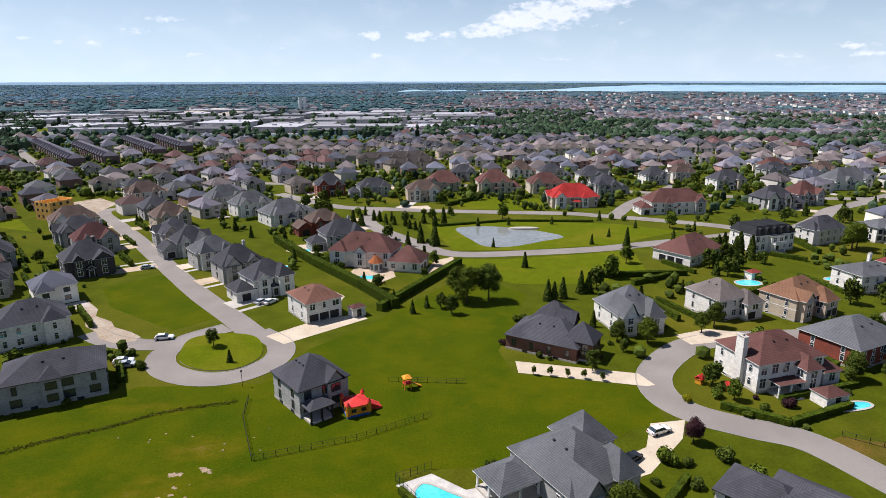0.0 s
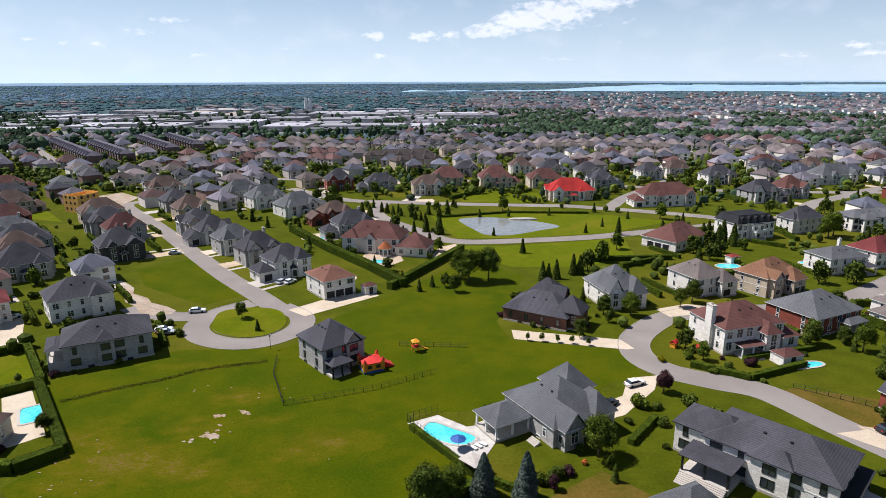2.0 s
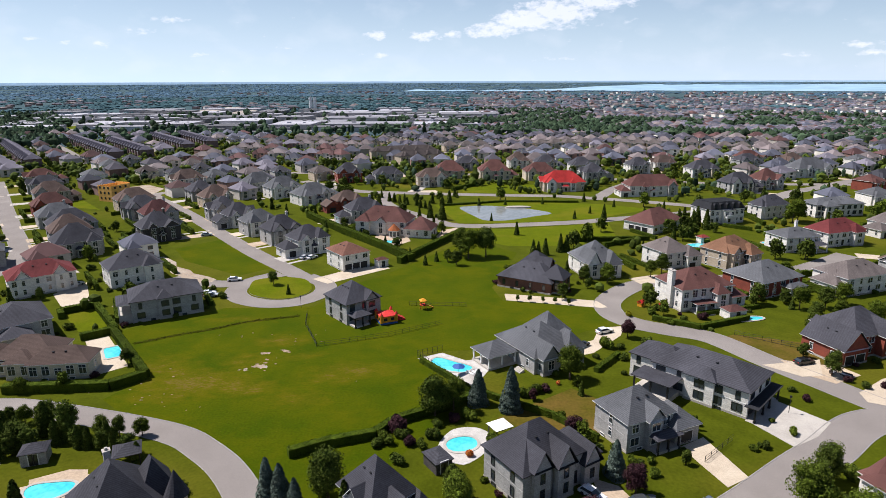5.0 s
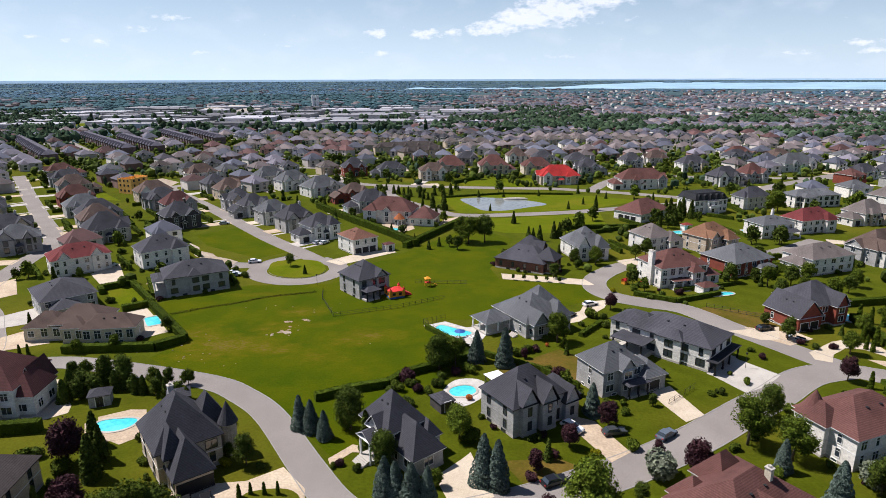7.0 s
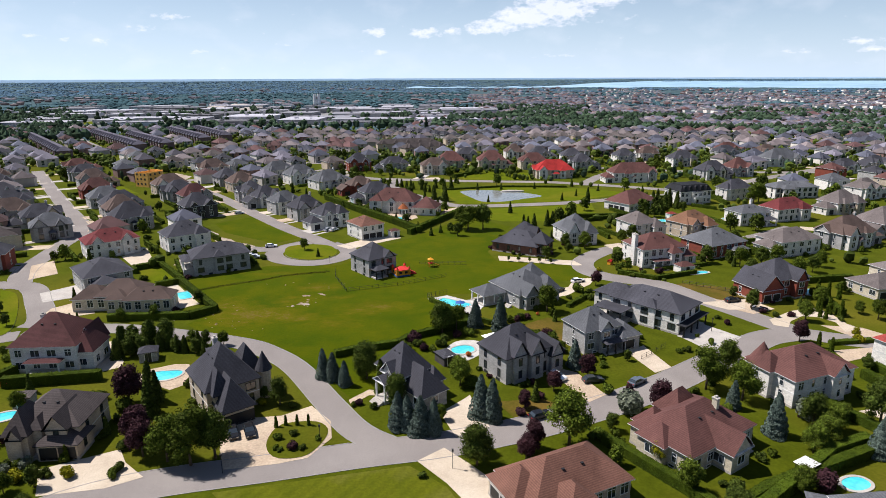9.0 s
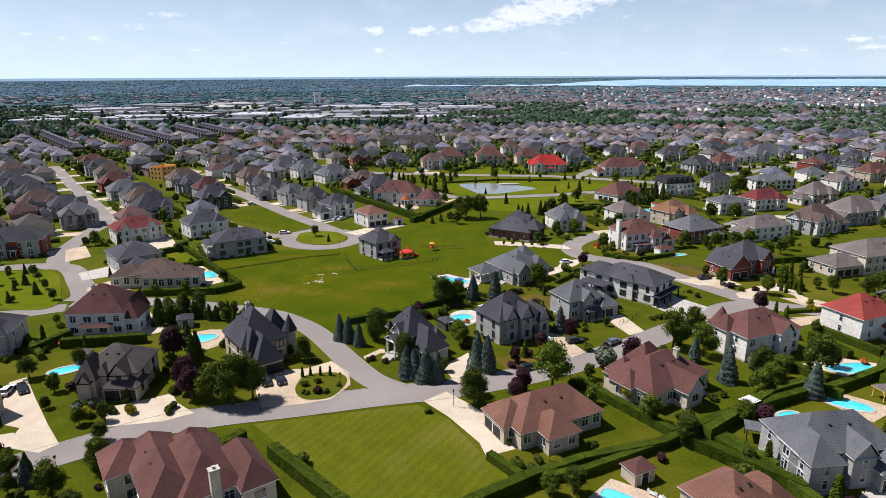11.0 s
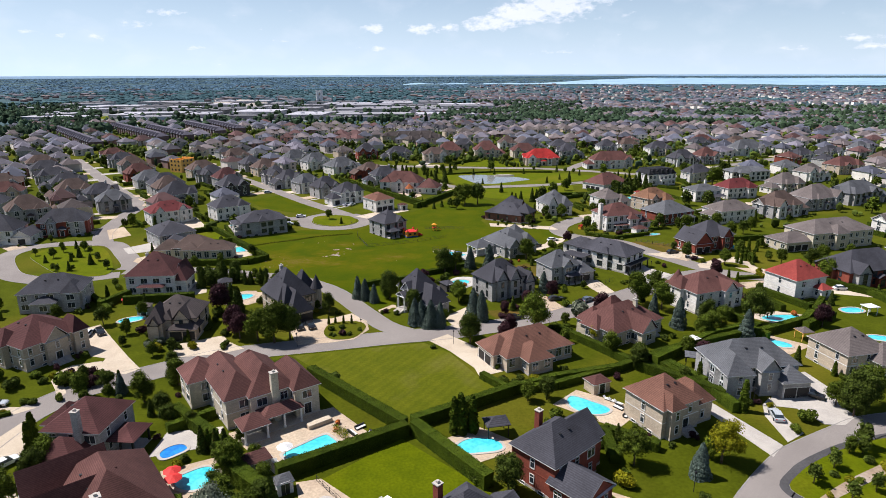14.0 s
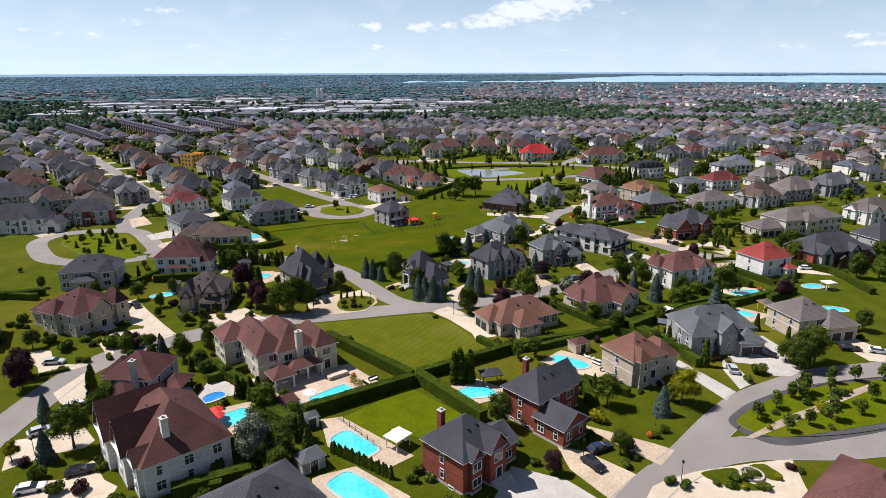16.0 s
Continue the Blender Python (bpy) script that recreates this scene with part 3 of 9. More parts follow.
patch("dirt_1", [(-110.7, 175.7), (-106.2, 173.9), (-100.4, 168.1), (-98.1, 162.7), (-91.5, 158.5), (-88.6, 154.5), (-82.4, 151.1), (-78.3, 147.8), (-78.8, 145.2), (-83.1, 143.9), (-88.5, 146.6), (-91.8, 151.2), (-96.7, 155.0), (-101.3, 162.7), (-105.6, 167.0)], "earth", 0.03, "bare earth and rubble strip beside a vacant lot")
patch("dirt_2", [(-100, 122), (-94, 124), (-92, 132), (-101, 130)], "earth", 0.03, "bare earth yard")
patch("dirt_3", [(-204, 330), (-194, 344), (-176, 328), (-174, 304), (-186, 312)], "earth", 0.03, "bare building plot")
patch("driveway_1", [(39.9, 105.5), (47.1, 106.8), (44.2, 100.3), (34.9, 89.9), (30.9, 88.1), (32.4, 95.0), (36.6, 97.6)], "pale_pavers", 0.05, SW)
patch("driveway_2", [(17, 133), (44, 126.5), (46, 121), (44, 120.5), (17, 127)], "pale_pavers", 0.05, "pale paved drive along the house")
patch("driveway_3", [(57.6, 59.0), (66.6, 67.4), (69.6, 63.4), (73.4, 58.2), (68.2, 53.4), (62.0, 50.0)], "concrete", 0.064, SW)
patch("driveway_4", [(-46.2, 17.4), (-40.5, 19.6), (-34.8, 20.4), (-29.6, 24.2), (-24.6, 18.4), (-23.4, 12.6), (-26.5, 6.4), (-31.6, 4.6), (-40.2, 3.0), (-43, 9)], "pavers", 0.06, "tan paved forecourt with a planted island")
patch("bed_1", [(-35.2, 12.8), (-33.8, 17.2), (-27.4, 18.2), (-24.4, 14.4), (-26.6, 7.4), (-31.6, 6.2), (-34.4, 8.8)], "lawn", 0.13, "planted island in the forecourt", "concrete", True)
patch("driveway_5", [(-72, 3), (-61, 9), (-58, 5), (-53, 1), (-58, -2), (-68, -4)], "pale_pavers", 0.06, SW)
patch("driveway_7", [(23, -53), (35, -59.5), (38, -61.5), (34, -66), (29, -61), (25, -56)], "pavers", 0.06, "tan paved driveway")
patch("driveway_8", [(17, -60), (22, -62), (29, -68.5), (23, -75), (18, -67)], "pavers", 0.06, "tan paved driveway")
patch("driveway_9", [(8, -66), (17, -70), (24, -78), (14, -88), (2, -80)], "concrete", 0.06, SW)
patch("driveway_12", [(-7.2, 5.5), (-2.5, 9.5), (2.2, 4.4), (7.0, -1.5), (10.3, -7.6), (10.0, -11.5), (4.6, -13.8), (3.6, -9.5), (-2.0, -0.6)], "pale_pavers", 0.06, "pale paved driveway")
patch("driveway_18", [(-46, 148), (-36, 158), (-24, 164), (-21, 160), (-40, 143)], "pale_pavers", 0.06, SW)
patch("driveway_19", [(113, 46), (122, 48), (130, 44), (126, 36), (114, 40)], "pale_pavers", 0.06, SW)
patch("driveway_20", [(-3.4, 21.5), (1.4, 26.8), (2.8, 28.6), (4.6, 22), (6.2, 16.4), (-0.3, 13.0), (-1.8, 17)], "pale_pavers", 0.06, SW)
patch("driveway_21", [(23.5, 41), (23.4, 34.3), (27.2, 25.6), (31.4, 28.6), (27.3, 38.9)], "pavers", 0.06, SW)
patch("driveway_22", [(41.6, 50.2), (46.8, 53.2), (49.6, 41.2), (45.0, 38.6), (42.9, 45.1)], "pale_pavers", 0.06, SW)
patch("driveway_23", [(78, 86), (90, 82), (92, 78), (84, 74), (79, 79)], "pavers", 0.06, "tan paved driveway")
patch("driveway_24", [(98, 66), (108, 64), (112, 58), (102, 58)], "pavers", 0.06, "tan paved driveway")
patch("driveway_25", [(60, 148), (70, 152), (78, 150), (76, 145), (62, 142)], "pale_pavers", 0.06, SW)
patch("patio_1", [(-44.4, -36.4), (-31.2, -49.6), (-16.5, -37.5), (-26, -27), (-30, -28.8)], "pavers", 0.07, "tan paved pool terrace")
patch("patio_2", [(-28, -51), (-24, -50), (-9, -63), (-15, -68), (-25, -60)], "pavers", 0.07, "tan paved pool terrace")
patch("patio_3", [(-26, -69), (-19, -66), (-9, -74), (-15, -81), (-24, -78)], "pavers", 0.07, "tan paved pool surround")
patch("patio_4", [(80, 22), (91, 25), (100, 21), (88, 14)], "pale_pavers", 0.07, "pale pool surround")
patch("patio_5", [(-7.8, 86.9), (-2.0, 90.0), (3.6, 85.7), (6.9, 86.6), (9.2, 81.6), (7.6, 78.1), (4.8, 72.5), (2.3, 75.1)], "white_stone", 0.07, "white paved pool surround")
patch("patio_6", [(-2.5, 50.2), (0.3, 55.8), (5.3, 56.3), (8, 52.5), (5.8, 48), (2, 44.6), (-1, 46.5)], "white_stone", 0.07, "pale paved pool surround", None, True)
patch("patio_7", [(-72, 38), (-62, 42), (-54, 42), (-56, 34), (-68, 31)], "pavers", 0.07, "paved pool surround")
patch("patio_8", [(19, -26), (25, -20), (37, -28), (30, -35)], "pavers", 0.07, "paved pool terrace")
patch("patio_9", [(-4, -39), (3, -34), (12, -41), (2, -46)], "pavers", 0.07, "paved pool surround")
patch("patio_10", [(-52, -48), (-44, -44), (-38, -52), (-46, -58)], "pavers", 0.07, "paved pool surround")
patch("patio_11", [(-56, -36), (-46, -34), (-44, -40), (-56, -44)], "concrete", 0.07, "concrete terrace")
patch("patio_12", [(-93.5, 97), (-89.3, 100.4), (-75.4, 83.0), (-80.3, 78.4)], "pale_pavers", 0.07, "pale pool surround")
patch("patio_13", [(74, 6), (80, 9), (88, 2), (80, -3)], "pavers", 0.07, "paved pool surround")
patch("patio_14", [(10, -18), (20, -14), (28, -12), (20, -20)], "pale_pavers", 0.05, "paved garden terrace")
patch("pond", [(5.7, 267.1), (16.2, 271.9), (30.9, 269.2), (43.3, 261.7), (50.9, 252.3), (40.9, 244.9), (27.6, 236.8), (17.2, 237.0), (11.9, 247.4)], "pond_water", 0.02, "still grey-green pond in a landscaped park", None, True)

patch("driveway_31", [(-99.2, 14.1), (-97.0, 16.5), (-89.0, 7.2), (-79.9, -3.1), (-73.8, -9.6), (-75.8, -12.4), (-79.4, -11.6), (-84.2, -6.9), (-84.6, -4.3), (-88.8, -3.1), (-93.0, 2.2)], "pale_pavers", 0.064, "pale concrete driveway")
patch("driveway_32", [(-84.8, -5.8), (-90.5, -8.0), (-92.0, -11.5), (-90.7, -15.7), (-87.4, -19.6), (-84.3, -24.0), (-84.2, -20.9), (-87.6, -16.4), (-88.8, -12.6), (-86.6, -9.8), (-79.4, -11.6)], "pale_pavers", 0.061, "pale paved walk curving to the street")
patch("driveway_33", [(-106.6, -21.3), (-103.1, -18.8), (-100.6, -19.5), (-96.5, -25.1), (-92.9, -26.6), (-86.7, -26.9), (-89.5, -29.4), (-92.8, -32.2), (-94.5, -33.5), (-98.6, -28.0)], "pale_pavers", 0.06, "pale concrete driveway")
patch("driveway_34", [(-87.4, -40.3), (-85.8, -30.9), (-80.6, -38.7), (-79.4, -42.3), (-79.9, -46.6), (-83.5, -44.3)], "pale_pavers", 0.06, "pale concrete driveway")
patch("driveway_35", [(-79.9, -67.1), (-82.9, -61.3), (-84.0, -57.8), (-80.8, -56.9), (-77.1, -56.0), (-73.0, -53.7), (-68.8, -57.9), (-69.4, -60.2), (-73.5, -61.9), (-76.3, -63.9)], "pale_pavers", 0.062, "pale concrete driveway")
patch("driveway_36", [(-74.2, -73.0), (-72.5, -69.8), (-68.0, -69.4), (-65.8, -63.9), (-60.9, -69.5), (-57.8, -71.2), (-57.4, -75.1), (-69.2, -76.4)], "pale_pavers", 0.062, "pale concrete driveway")
patch("driveway_37", [(49.3, -28.5), (51.9, -25.6), (58.5, -40.6), (54.9, -44.1)], "concrete", 0.062, "pale concrete driveway")
patch("driveway_38", [(61.8, -26.3), (64.7, -23.3), (63.7, -29.2), (64.4, -36.7), (59.9, -39.6), (60.2, -30.5)], "concrete", 0.062, "pale concrete driveway")
patch("driveway_39", [(71.9, -13.6), (78.5, -11.9), (79.8, -20.3), (77.3, -26.4), (78.2, -30.7), (73.9, -33.9), (70.2, -33.6), (68.0, -27.8), (64.4, -26.9), (64.7, -23.9)], "concrete", 0.066, "pale concrete driveway")
patch("driveway_40", [(94.7, -15.8), (101.2, -13.9), (103.8, -21.1), (99.7, -27.1), (96.4, -26.5)], "pale_pavers", 0.062, "pale concrete driveway")
patch("driveway_41", [(30.7, -71.6), (33.6, -69.9), (39.1, -67.8), (42.4, -67.0), (49.9, -65.5), (57.6, -64.2), (56.2, -70.0), (55.5, -73.1), (52.2, -75.6), (28.0, -75.7)], "pale_pavers", 0.062, "pale paved forecourt with round beds")
patch("bed_42", [(39.9, -68.4), (43.3, -67.2), (46.3, -66.9), (46.7, -68.4), (46.9, -70.7), (48.4, -71.4), (50.8, -71.7), (48.2, -72.8), (44.7, -72.5), (42.4, -71.4)], "lawn", 0.13, "planted bed in a paved forecourt", "concrete", True)
patch("bed_43", [(49.0, -66.3), (51.8, -65.7), (52.6, -66.9), (53.5, -68.9), (52.0, -70.4), (50.0, -69.2)], "lawn", 0.13, "planted bed in a paved forecourt", "concrete", True)
patch("path_44", [(52.5, -57.8), (60.6, -52.6), (65.1, -50.0), (74.8, -45.1), (79.0, -42.4), (89.0, -37.6), (88.3, -39.8), (78.2, -45.1), (69.6, -50.0), (63.5, -53.1), (53.5, -58.3)], "earth", 0.17, "pale gravel path across a planted island")
patch("seam_45", [(29.26, -68.62), (41.35, -62.02), (52.05, -54.13), (52.15, -54.27), (41.45, -62.18), (29.34, -68.78)], "seam", 0.03, "pale yellowish sealed joint in the asphalt")
patch("seam_46", [(35.58, -65.51), (48.38, -62.11), (61.79, -59.91), (61.81, -60.09), (48.42, -62.29), (35.62, -65.69)], "seam", 0.03, "pale yellowish sealed joint in the asphalt")
patch("driveway_47", [(-129.2, 92.5), (-122.4, 100.6), (-116.1, 95.1), (-114.2, 89.9), (-123.2, 84.5)], "concrete", 0.06, "pale concrete driveway")
patch("driveway_48", [(-116.6, 74.9), (-117.4, 79.3), (-111.2, 87.3), (-102.5, 75.7), (-111.5, 71.1)], "pavers", 0.06, "tan paved driveway")
patch("driveway_49", [(-151.1, 121.9), (-146.8, 128.2), (-135.8, 112.6), (-141.6, 105.9)], "pavers", 0.06, "tan paved driveway")
patch("driveway_50", [(-124.3, 133.1), (-120.3, 145.0), (-106.3, 122.2), (-111.7, 118.2)], "pale_pavers", 0.06, "pale concrete driveway")
patch("lawn_10", [(-111.5, 116.9), (-104.5, 121.9), (-90.6, 105.5), (-97.9, 102.2)], "mown", 0.02, "bright mown garden square inside hedges")
patch("driveway_52", [(-92.1, 56.2), (-87.5, 56.2), (-82.6, 49.5), (-78.6, 44.8), (-77.6, 41.9), (-83.6, 37.4), (-86.0, 40.2), (-85.8, 44.9)], "pale_pavers", 0.06, "pale gravel forecourt")
patch("patio_53", [(-70.7, 40.4), (-65.7, 43.3), (-62.4, 43.3), (-58.1, 34.4), (-61.6, 30.9), (-66.3, 33.2)], "pavers", 0.045, "tan pool surround")
patch("driveway_54", [(86.4, 70.0), (95.6, 76.3), (103.5, 78.9), (105.7, 74.5), (105.6, 66.7), (107.7, 62.5), (101.7, 61.4), (103.3, 67.9), (100.9, 71.6), (96.7, 72.5), (91.6, 68.8), (88.7, 64.5), (85.6, 66.1)], "pale_pavers", 0.062, "pale curved drive in front of a brick house")
patch("driveway_55", [(72.5, 83.3), (87.4, 86.1), (83.2, 77.7), (78.5, 77.3)], "pale_pavers", 0.062, "pale concrete driveway")
patch("driveway_56", [(91.9, 50.1), (103.4, 52.0), (103.7, 48.8), (91.5, 44.0)], "pavers", 0.062, "tan paved driveway")
patch("path_57", [(-22.4, 26.6), (-18.7, 31.0), (-15.2, 30.0), (-15.6, 28.4), (-18.4, 28.6), (-21.6, 24.6)], "pavers", 0.05, "paved walk up to the columned entrance")
# fresh asphalt round the planted island, under its kerb
patch("new_asphalt", [(51.7, -53), (56, -47.6), (61.8, -43.7), (70, -39.7), (80, -36.7), (96, -33.9), (112, -33), (104, -46), (88, -53.2), (69, -58.4), (57, -60)], "asphalt_new", 0.075, "dark fresh asphalt edging round the island", None, True)

patch("lawn_8", [(-219, 306), (-181, 264), (-202, 272), (-214, 290)], "mown", 0.02, "green plot beside the building site")
patch("lawn_9", [(0, 320), (51, 308), (57, 339), (9, 341)], "mown", 0.016, "mown field below a row of houses")
patch("patio_60", [(-61.3, 231), (-52, 223), (-45, 230), (-51.7, 242), (-60, 239)], "pale_pavers", 0.06, "pale paved pool terrace")
patch("patio_61", [(-33, 198.2), (-26.7, 192), (-20.2, 192), (-16, 198), (-17.5, 206), (-31, 208.5)], "pavers", 0.06, "tan paved pool terrace")
patch("patio_62", [(-38.4, 176), (-31, 171.5), (-30.2, 178.5), (-36.9, 186.5), (-39.9, 183.8)], "pale_pavers", 0.06, "pale paved pool surround")
patch("driveway_63", [(-6.3, 203), (-1.7, 198), (5.3, 214.6), (3.4, 222), (-3, 217)], "pavers", 0.06, "tan paved forecourt by a hedge")
patch("driveway_64", [(-25, 317), (-8, 320), (-5.5, 311.5), (-18.3, 307.5)], "pale_pavers", 0.06, "pale paved driveway")
# lake far off: a narrow arm that widens to open water
def lake_edges(az):
    """Near and far shore by the bearing from north."""
    near = 3080 + 90 * noise.noise(Vector((az * 0.35, 0, 5))) + 25 * noise.noise(Vector((az * 1.9, 0, 2)))
    if az < 7:
        width = max(0.0, 150 + 330 * noise.noise(Vector((az * 0.55, 3, 0))))
    else:
        k = min(1, (az - 7) / 12)
        width = 160 + (4330 - 3240) * k * k * (3 - 2 * k)
    return near, min(4380 + 60 * noise.noise(Vector((az * 0.3, 0, 9))), near + width)


def on_lake(az, r):
    return -4 < az < 56 and lake_edges(az)[0] - 15 < r < lake_edges(az)[1] + 30


lb = Build()
for i in range(240):
    a0, a1 = -4 + i * 0.25, -4 + (i + 1) * 0.25
    (n0, f0), (n1, f1) = lake_edges(a0), lake_edges(a1)
    if f0 - n0 < 20 and f1 - n1 < 20:
        continue
    for j in range(4):
        quad = []
        for az, lo, hi in ((a0, n0, f0), (a1, n1, f1)):
            for k in (j, j + 1):
                r = lo + (hi - lo) * k / 4
                quad.append((r * math.sin(radians(az)), r * math.cos(radians(az)), rise_far(r) + 1.5))
        lb.face([quad[0], quad[2], quad[3], quad[1]])
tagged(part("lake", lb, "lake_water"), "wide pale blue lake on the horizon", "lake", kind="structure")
patch("park_lawn", [(-610, 800), (-550, 765), (-520, 850), (-490, 930), (-525, 955)], "mown", 0.05, "mown green beside the sheds")

# ---------------------------------------------------------------- houses
ROOF_WORD = {"D": "dark red shingle", "u": "reddish-brown shingle", "v": "violet-grey shingle", "M": "dark maroon shingle", "n": "dark brown shingle", "g": "charcoal shingle", "G": "grey shingle", "b": "brown shingle", "m": "maroon shingle", "r": "dark red", "R": "bright red", "t": "taupe shingle", "o": "orange-brown"}
WALL_WORD = {"n": "dark brown brick", "s": "grey stone", "w": "pale stone", "t": "tan stone", "k": "red brick", "d": "black brick", "c": "cream stone"}
WINDOWS = {}


def window_mesh(kind, frame_mat):
    """Frame and pane meshes, centred on the sill line, facing -y."""
    key = (kind, frame_mat)
    if key not in WINDOWS:
        w, h = {"wide": (1.9, 1.5), "pair": (1.4, 1.6), "slim": (0.8, 1.6), "tall": (1.5, 2.1), "low": (1.1, 0.45)}[kind]
        b = Build()
        t = 0.09
        xs, zs = [-w / 2 - t, -w / 2, w / 2, w / 2 + t], [-t - 0.06, 0, h, h + t]
        if kind in ("wide", "pair", "tall"):
            xs[2:2] = [-0.035, 0.035]
        if kind in ("pair", "tall", "slim"):
            zs[2:2] = [h * 0.66, h * 0.66 + 0.05]
        b.lattice(xs, zs, [(i, j) for i in range(1, len(xs) - 1, 2) for j in range(1, len(zs) - 1, 2)], -0.09, 0.02)
        p = Build().box(-w / 2, -0.03, 0, w / 2, 0.0, h)
        both = Build()
        both.v, both.f, both.m = list(b.v), list(b.f), list(b.m)
        both.face([(-w / 2, -0.03, 0), (w / 2, -0.03, 0), (w / 2, -0.03, h), (-w / 2, -0.03, h)], 1)
        WINDOWS[key] = (b.mesh("window", [frame_mat]), p.mesh("pane", ["glass"]), both.mesh("window", [frame_mat, "glass"]))
    return WINDOWS[key]


DOORS = {}


def door_mesh(kind, frame_mat):
    key = (kind, frame_mat)
    if key not in DOORS:
        b = Build()
        if kind == "garage":
            w, h = 2.7, 2.3
            b.lattice([-w / 2 - 0.12, -w / 2, w / 2, w / 2 + 0.12], [0, h, h + 0.12], [(1, 0)], -0.08, 0.02, 1)
            b.lattice([-w / 2, w / 2], [0, h * 0.24, h * 0.25, h * 0.49, h * 0.5, h * 0.74, h * 0.75, h], [], -0.05, 0.0, 0)
        else:
            b.box(-0.85, -0.10, 0, -0.7, 0.02, 2.35, 1), b.box(0.7, -0.10, 0, 0.85, 0.02, 2.35, 1), b.box(-0.7, -0.10, 2.2, 0.7, 0.02, 2.35, 1)
            b.box(-0.7, -0.04, 0, -0.02, 0.0, 2.2, 0), b.box(0.02, -0.04, 0, 0.7, 0.0, 2.2, 0)
            b.box(-0.55, -0.055, 0.9, -0.2, -0.03, 2.0, 2), b.box(0.2, -0.055, 0.9, 0.55, -0.03, 2.0, 2)
        DOORS[key] = b.mesh(kind + "_door", ["black_paint" if frame_mat != "white_paint" else "dark_metal", frame_mat, "glass"])
    return DOORS[key]


def roof_build(x0, y0, x1, y1, eave, rise, kind, over=0.45, thick=0.14):
    """A closed roof over a rectangle. Slots: 0 shingles, 1 fascia and soffit, 2 ridge caps, 3 gable wall."""
    b = Build()
    z0, z1, top = eave - 0.04, eave - 0.04 + thick, eave + rise
    a0, a1, c0, c1 = x0 - over, x1 + over, y0 - over, y1 + over
    w, d = a1 - a0, c1 - c0
    lo = [(a0, c0, z0), (a1, c0, z0), (a1, c1, z0), (a0, c1, z0)]
    hi = [(x, y, z1) for x, y, _ in lo]
    b.face(lo[::-1], 1)
    ridges = []
    if kind == "hip":
        if w >= d:
            s = min(d / 2, w / 2 - 0.15)
            r0, r1 = (a0 + s, (c0 + c1) / 2, top), (a1 - s, (c0 + c1) / 2, top)
            b.face([hi[0], hi[1], r1, r0]), b.face([hi[1], hi[2], r1]), b.face([hi[2], hi[3], r0, r1]), b.face([hi[3], hi[0], r0])
            ridges = [(hi[0], r0), (hi[3], r0), (hi[1], r1), (hi[2], r1), (r0, r1)]
        else:
            s = min(w / 2, d / 2 - 0.15)
            r0, r1 = ((a0 + a1) / 2, c0 + s, top), ((a0 + a1) / 2, c1 - s, top)
            b.face([hi[0], hi[1], r0]), b.face([hi[1], hi[2], r1, r0]), b.face([hi[2], hi[3], r1]), b.face([hi[3], hi[0], r0, r1])
            ridges = [(hi[0], r0), (hi[1], r0), (hi[2], r1), (hi[3], r1), (r0, r1)]
        for i in range(4):
            b.face([lo[i], lo[(i + 1) % 4], hi[(i + 1) % 4], hi[i]], 1)
    elif kind == "flat":
        b.face(hi)
        for i in range(4):
            b.face([lo[i], lo[(i + 1) % 4], hi[(i + 1) % 4], hi[i]], 1)
    else:
        if kind == "gy":
            e0, e1 = ((a0 + a1) / 2, c0), ((a0 + a1) / 2, c1)
            quads = [((a0, c0), (a0, c1)), ((a1, c1), (a1, c0))]
        else:
            e0, e1 = (a0, (c0 + c1) / 2), (a1, (c0 + c1) / 2)
            quads = [((a1, c0), (a0, c0)), ((a0, c1), (a1, c1))]
        for p, q in quads:
            near0, near1 = (e0, e1) if ((p[0] - e0[0]) ** 2 + (p[1] - e0[1]) ** 2 < (p[0] - e1[0]) ** 2 + (p[1] - e1[1]) ** 2) else (e1, e0)
            b.face([(*near0, top), (*near1, top), (*q, z1), (*p, z1)][::-1])
            b.face([(*p, z0), (*q, z0), (*q, z1), (*p, z1)], 1)
            for (g, en) in ((p, near0), (q, near1)):
                b.face([(*g, z0), (*g, z1), (*en, top), (*en, top - thick)], 1)
        ridges = [((*e0, top), (*e1, top))]
    return b


def faces_camera_route(m, ang):
    """Whether a wall turned by ang on a house placed by m faces the camera's route."""
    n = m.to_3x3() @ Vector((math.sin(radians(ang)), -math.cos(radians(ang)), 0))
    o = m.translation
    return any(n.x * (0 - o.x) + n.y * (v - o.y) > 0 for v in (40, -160))


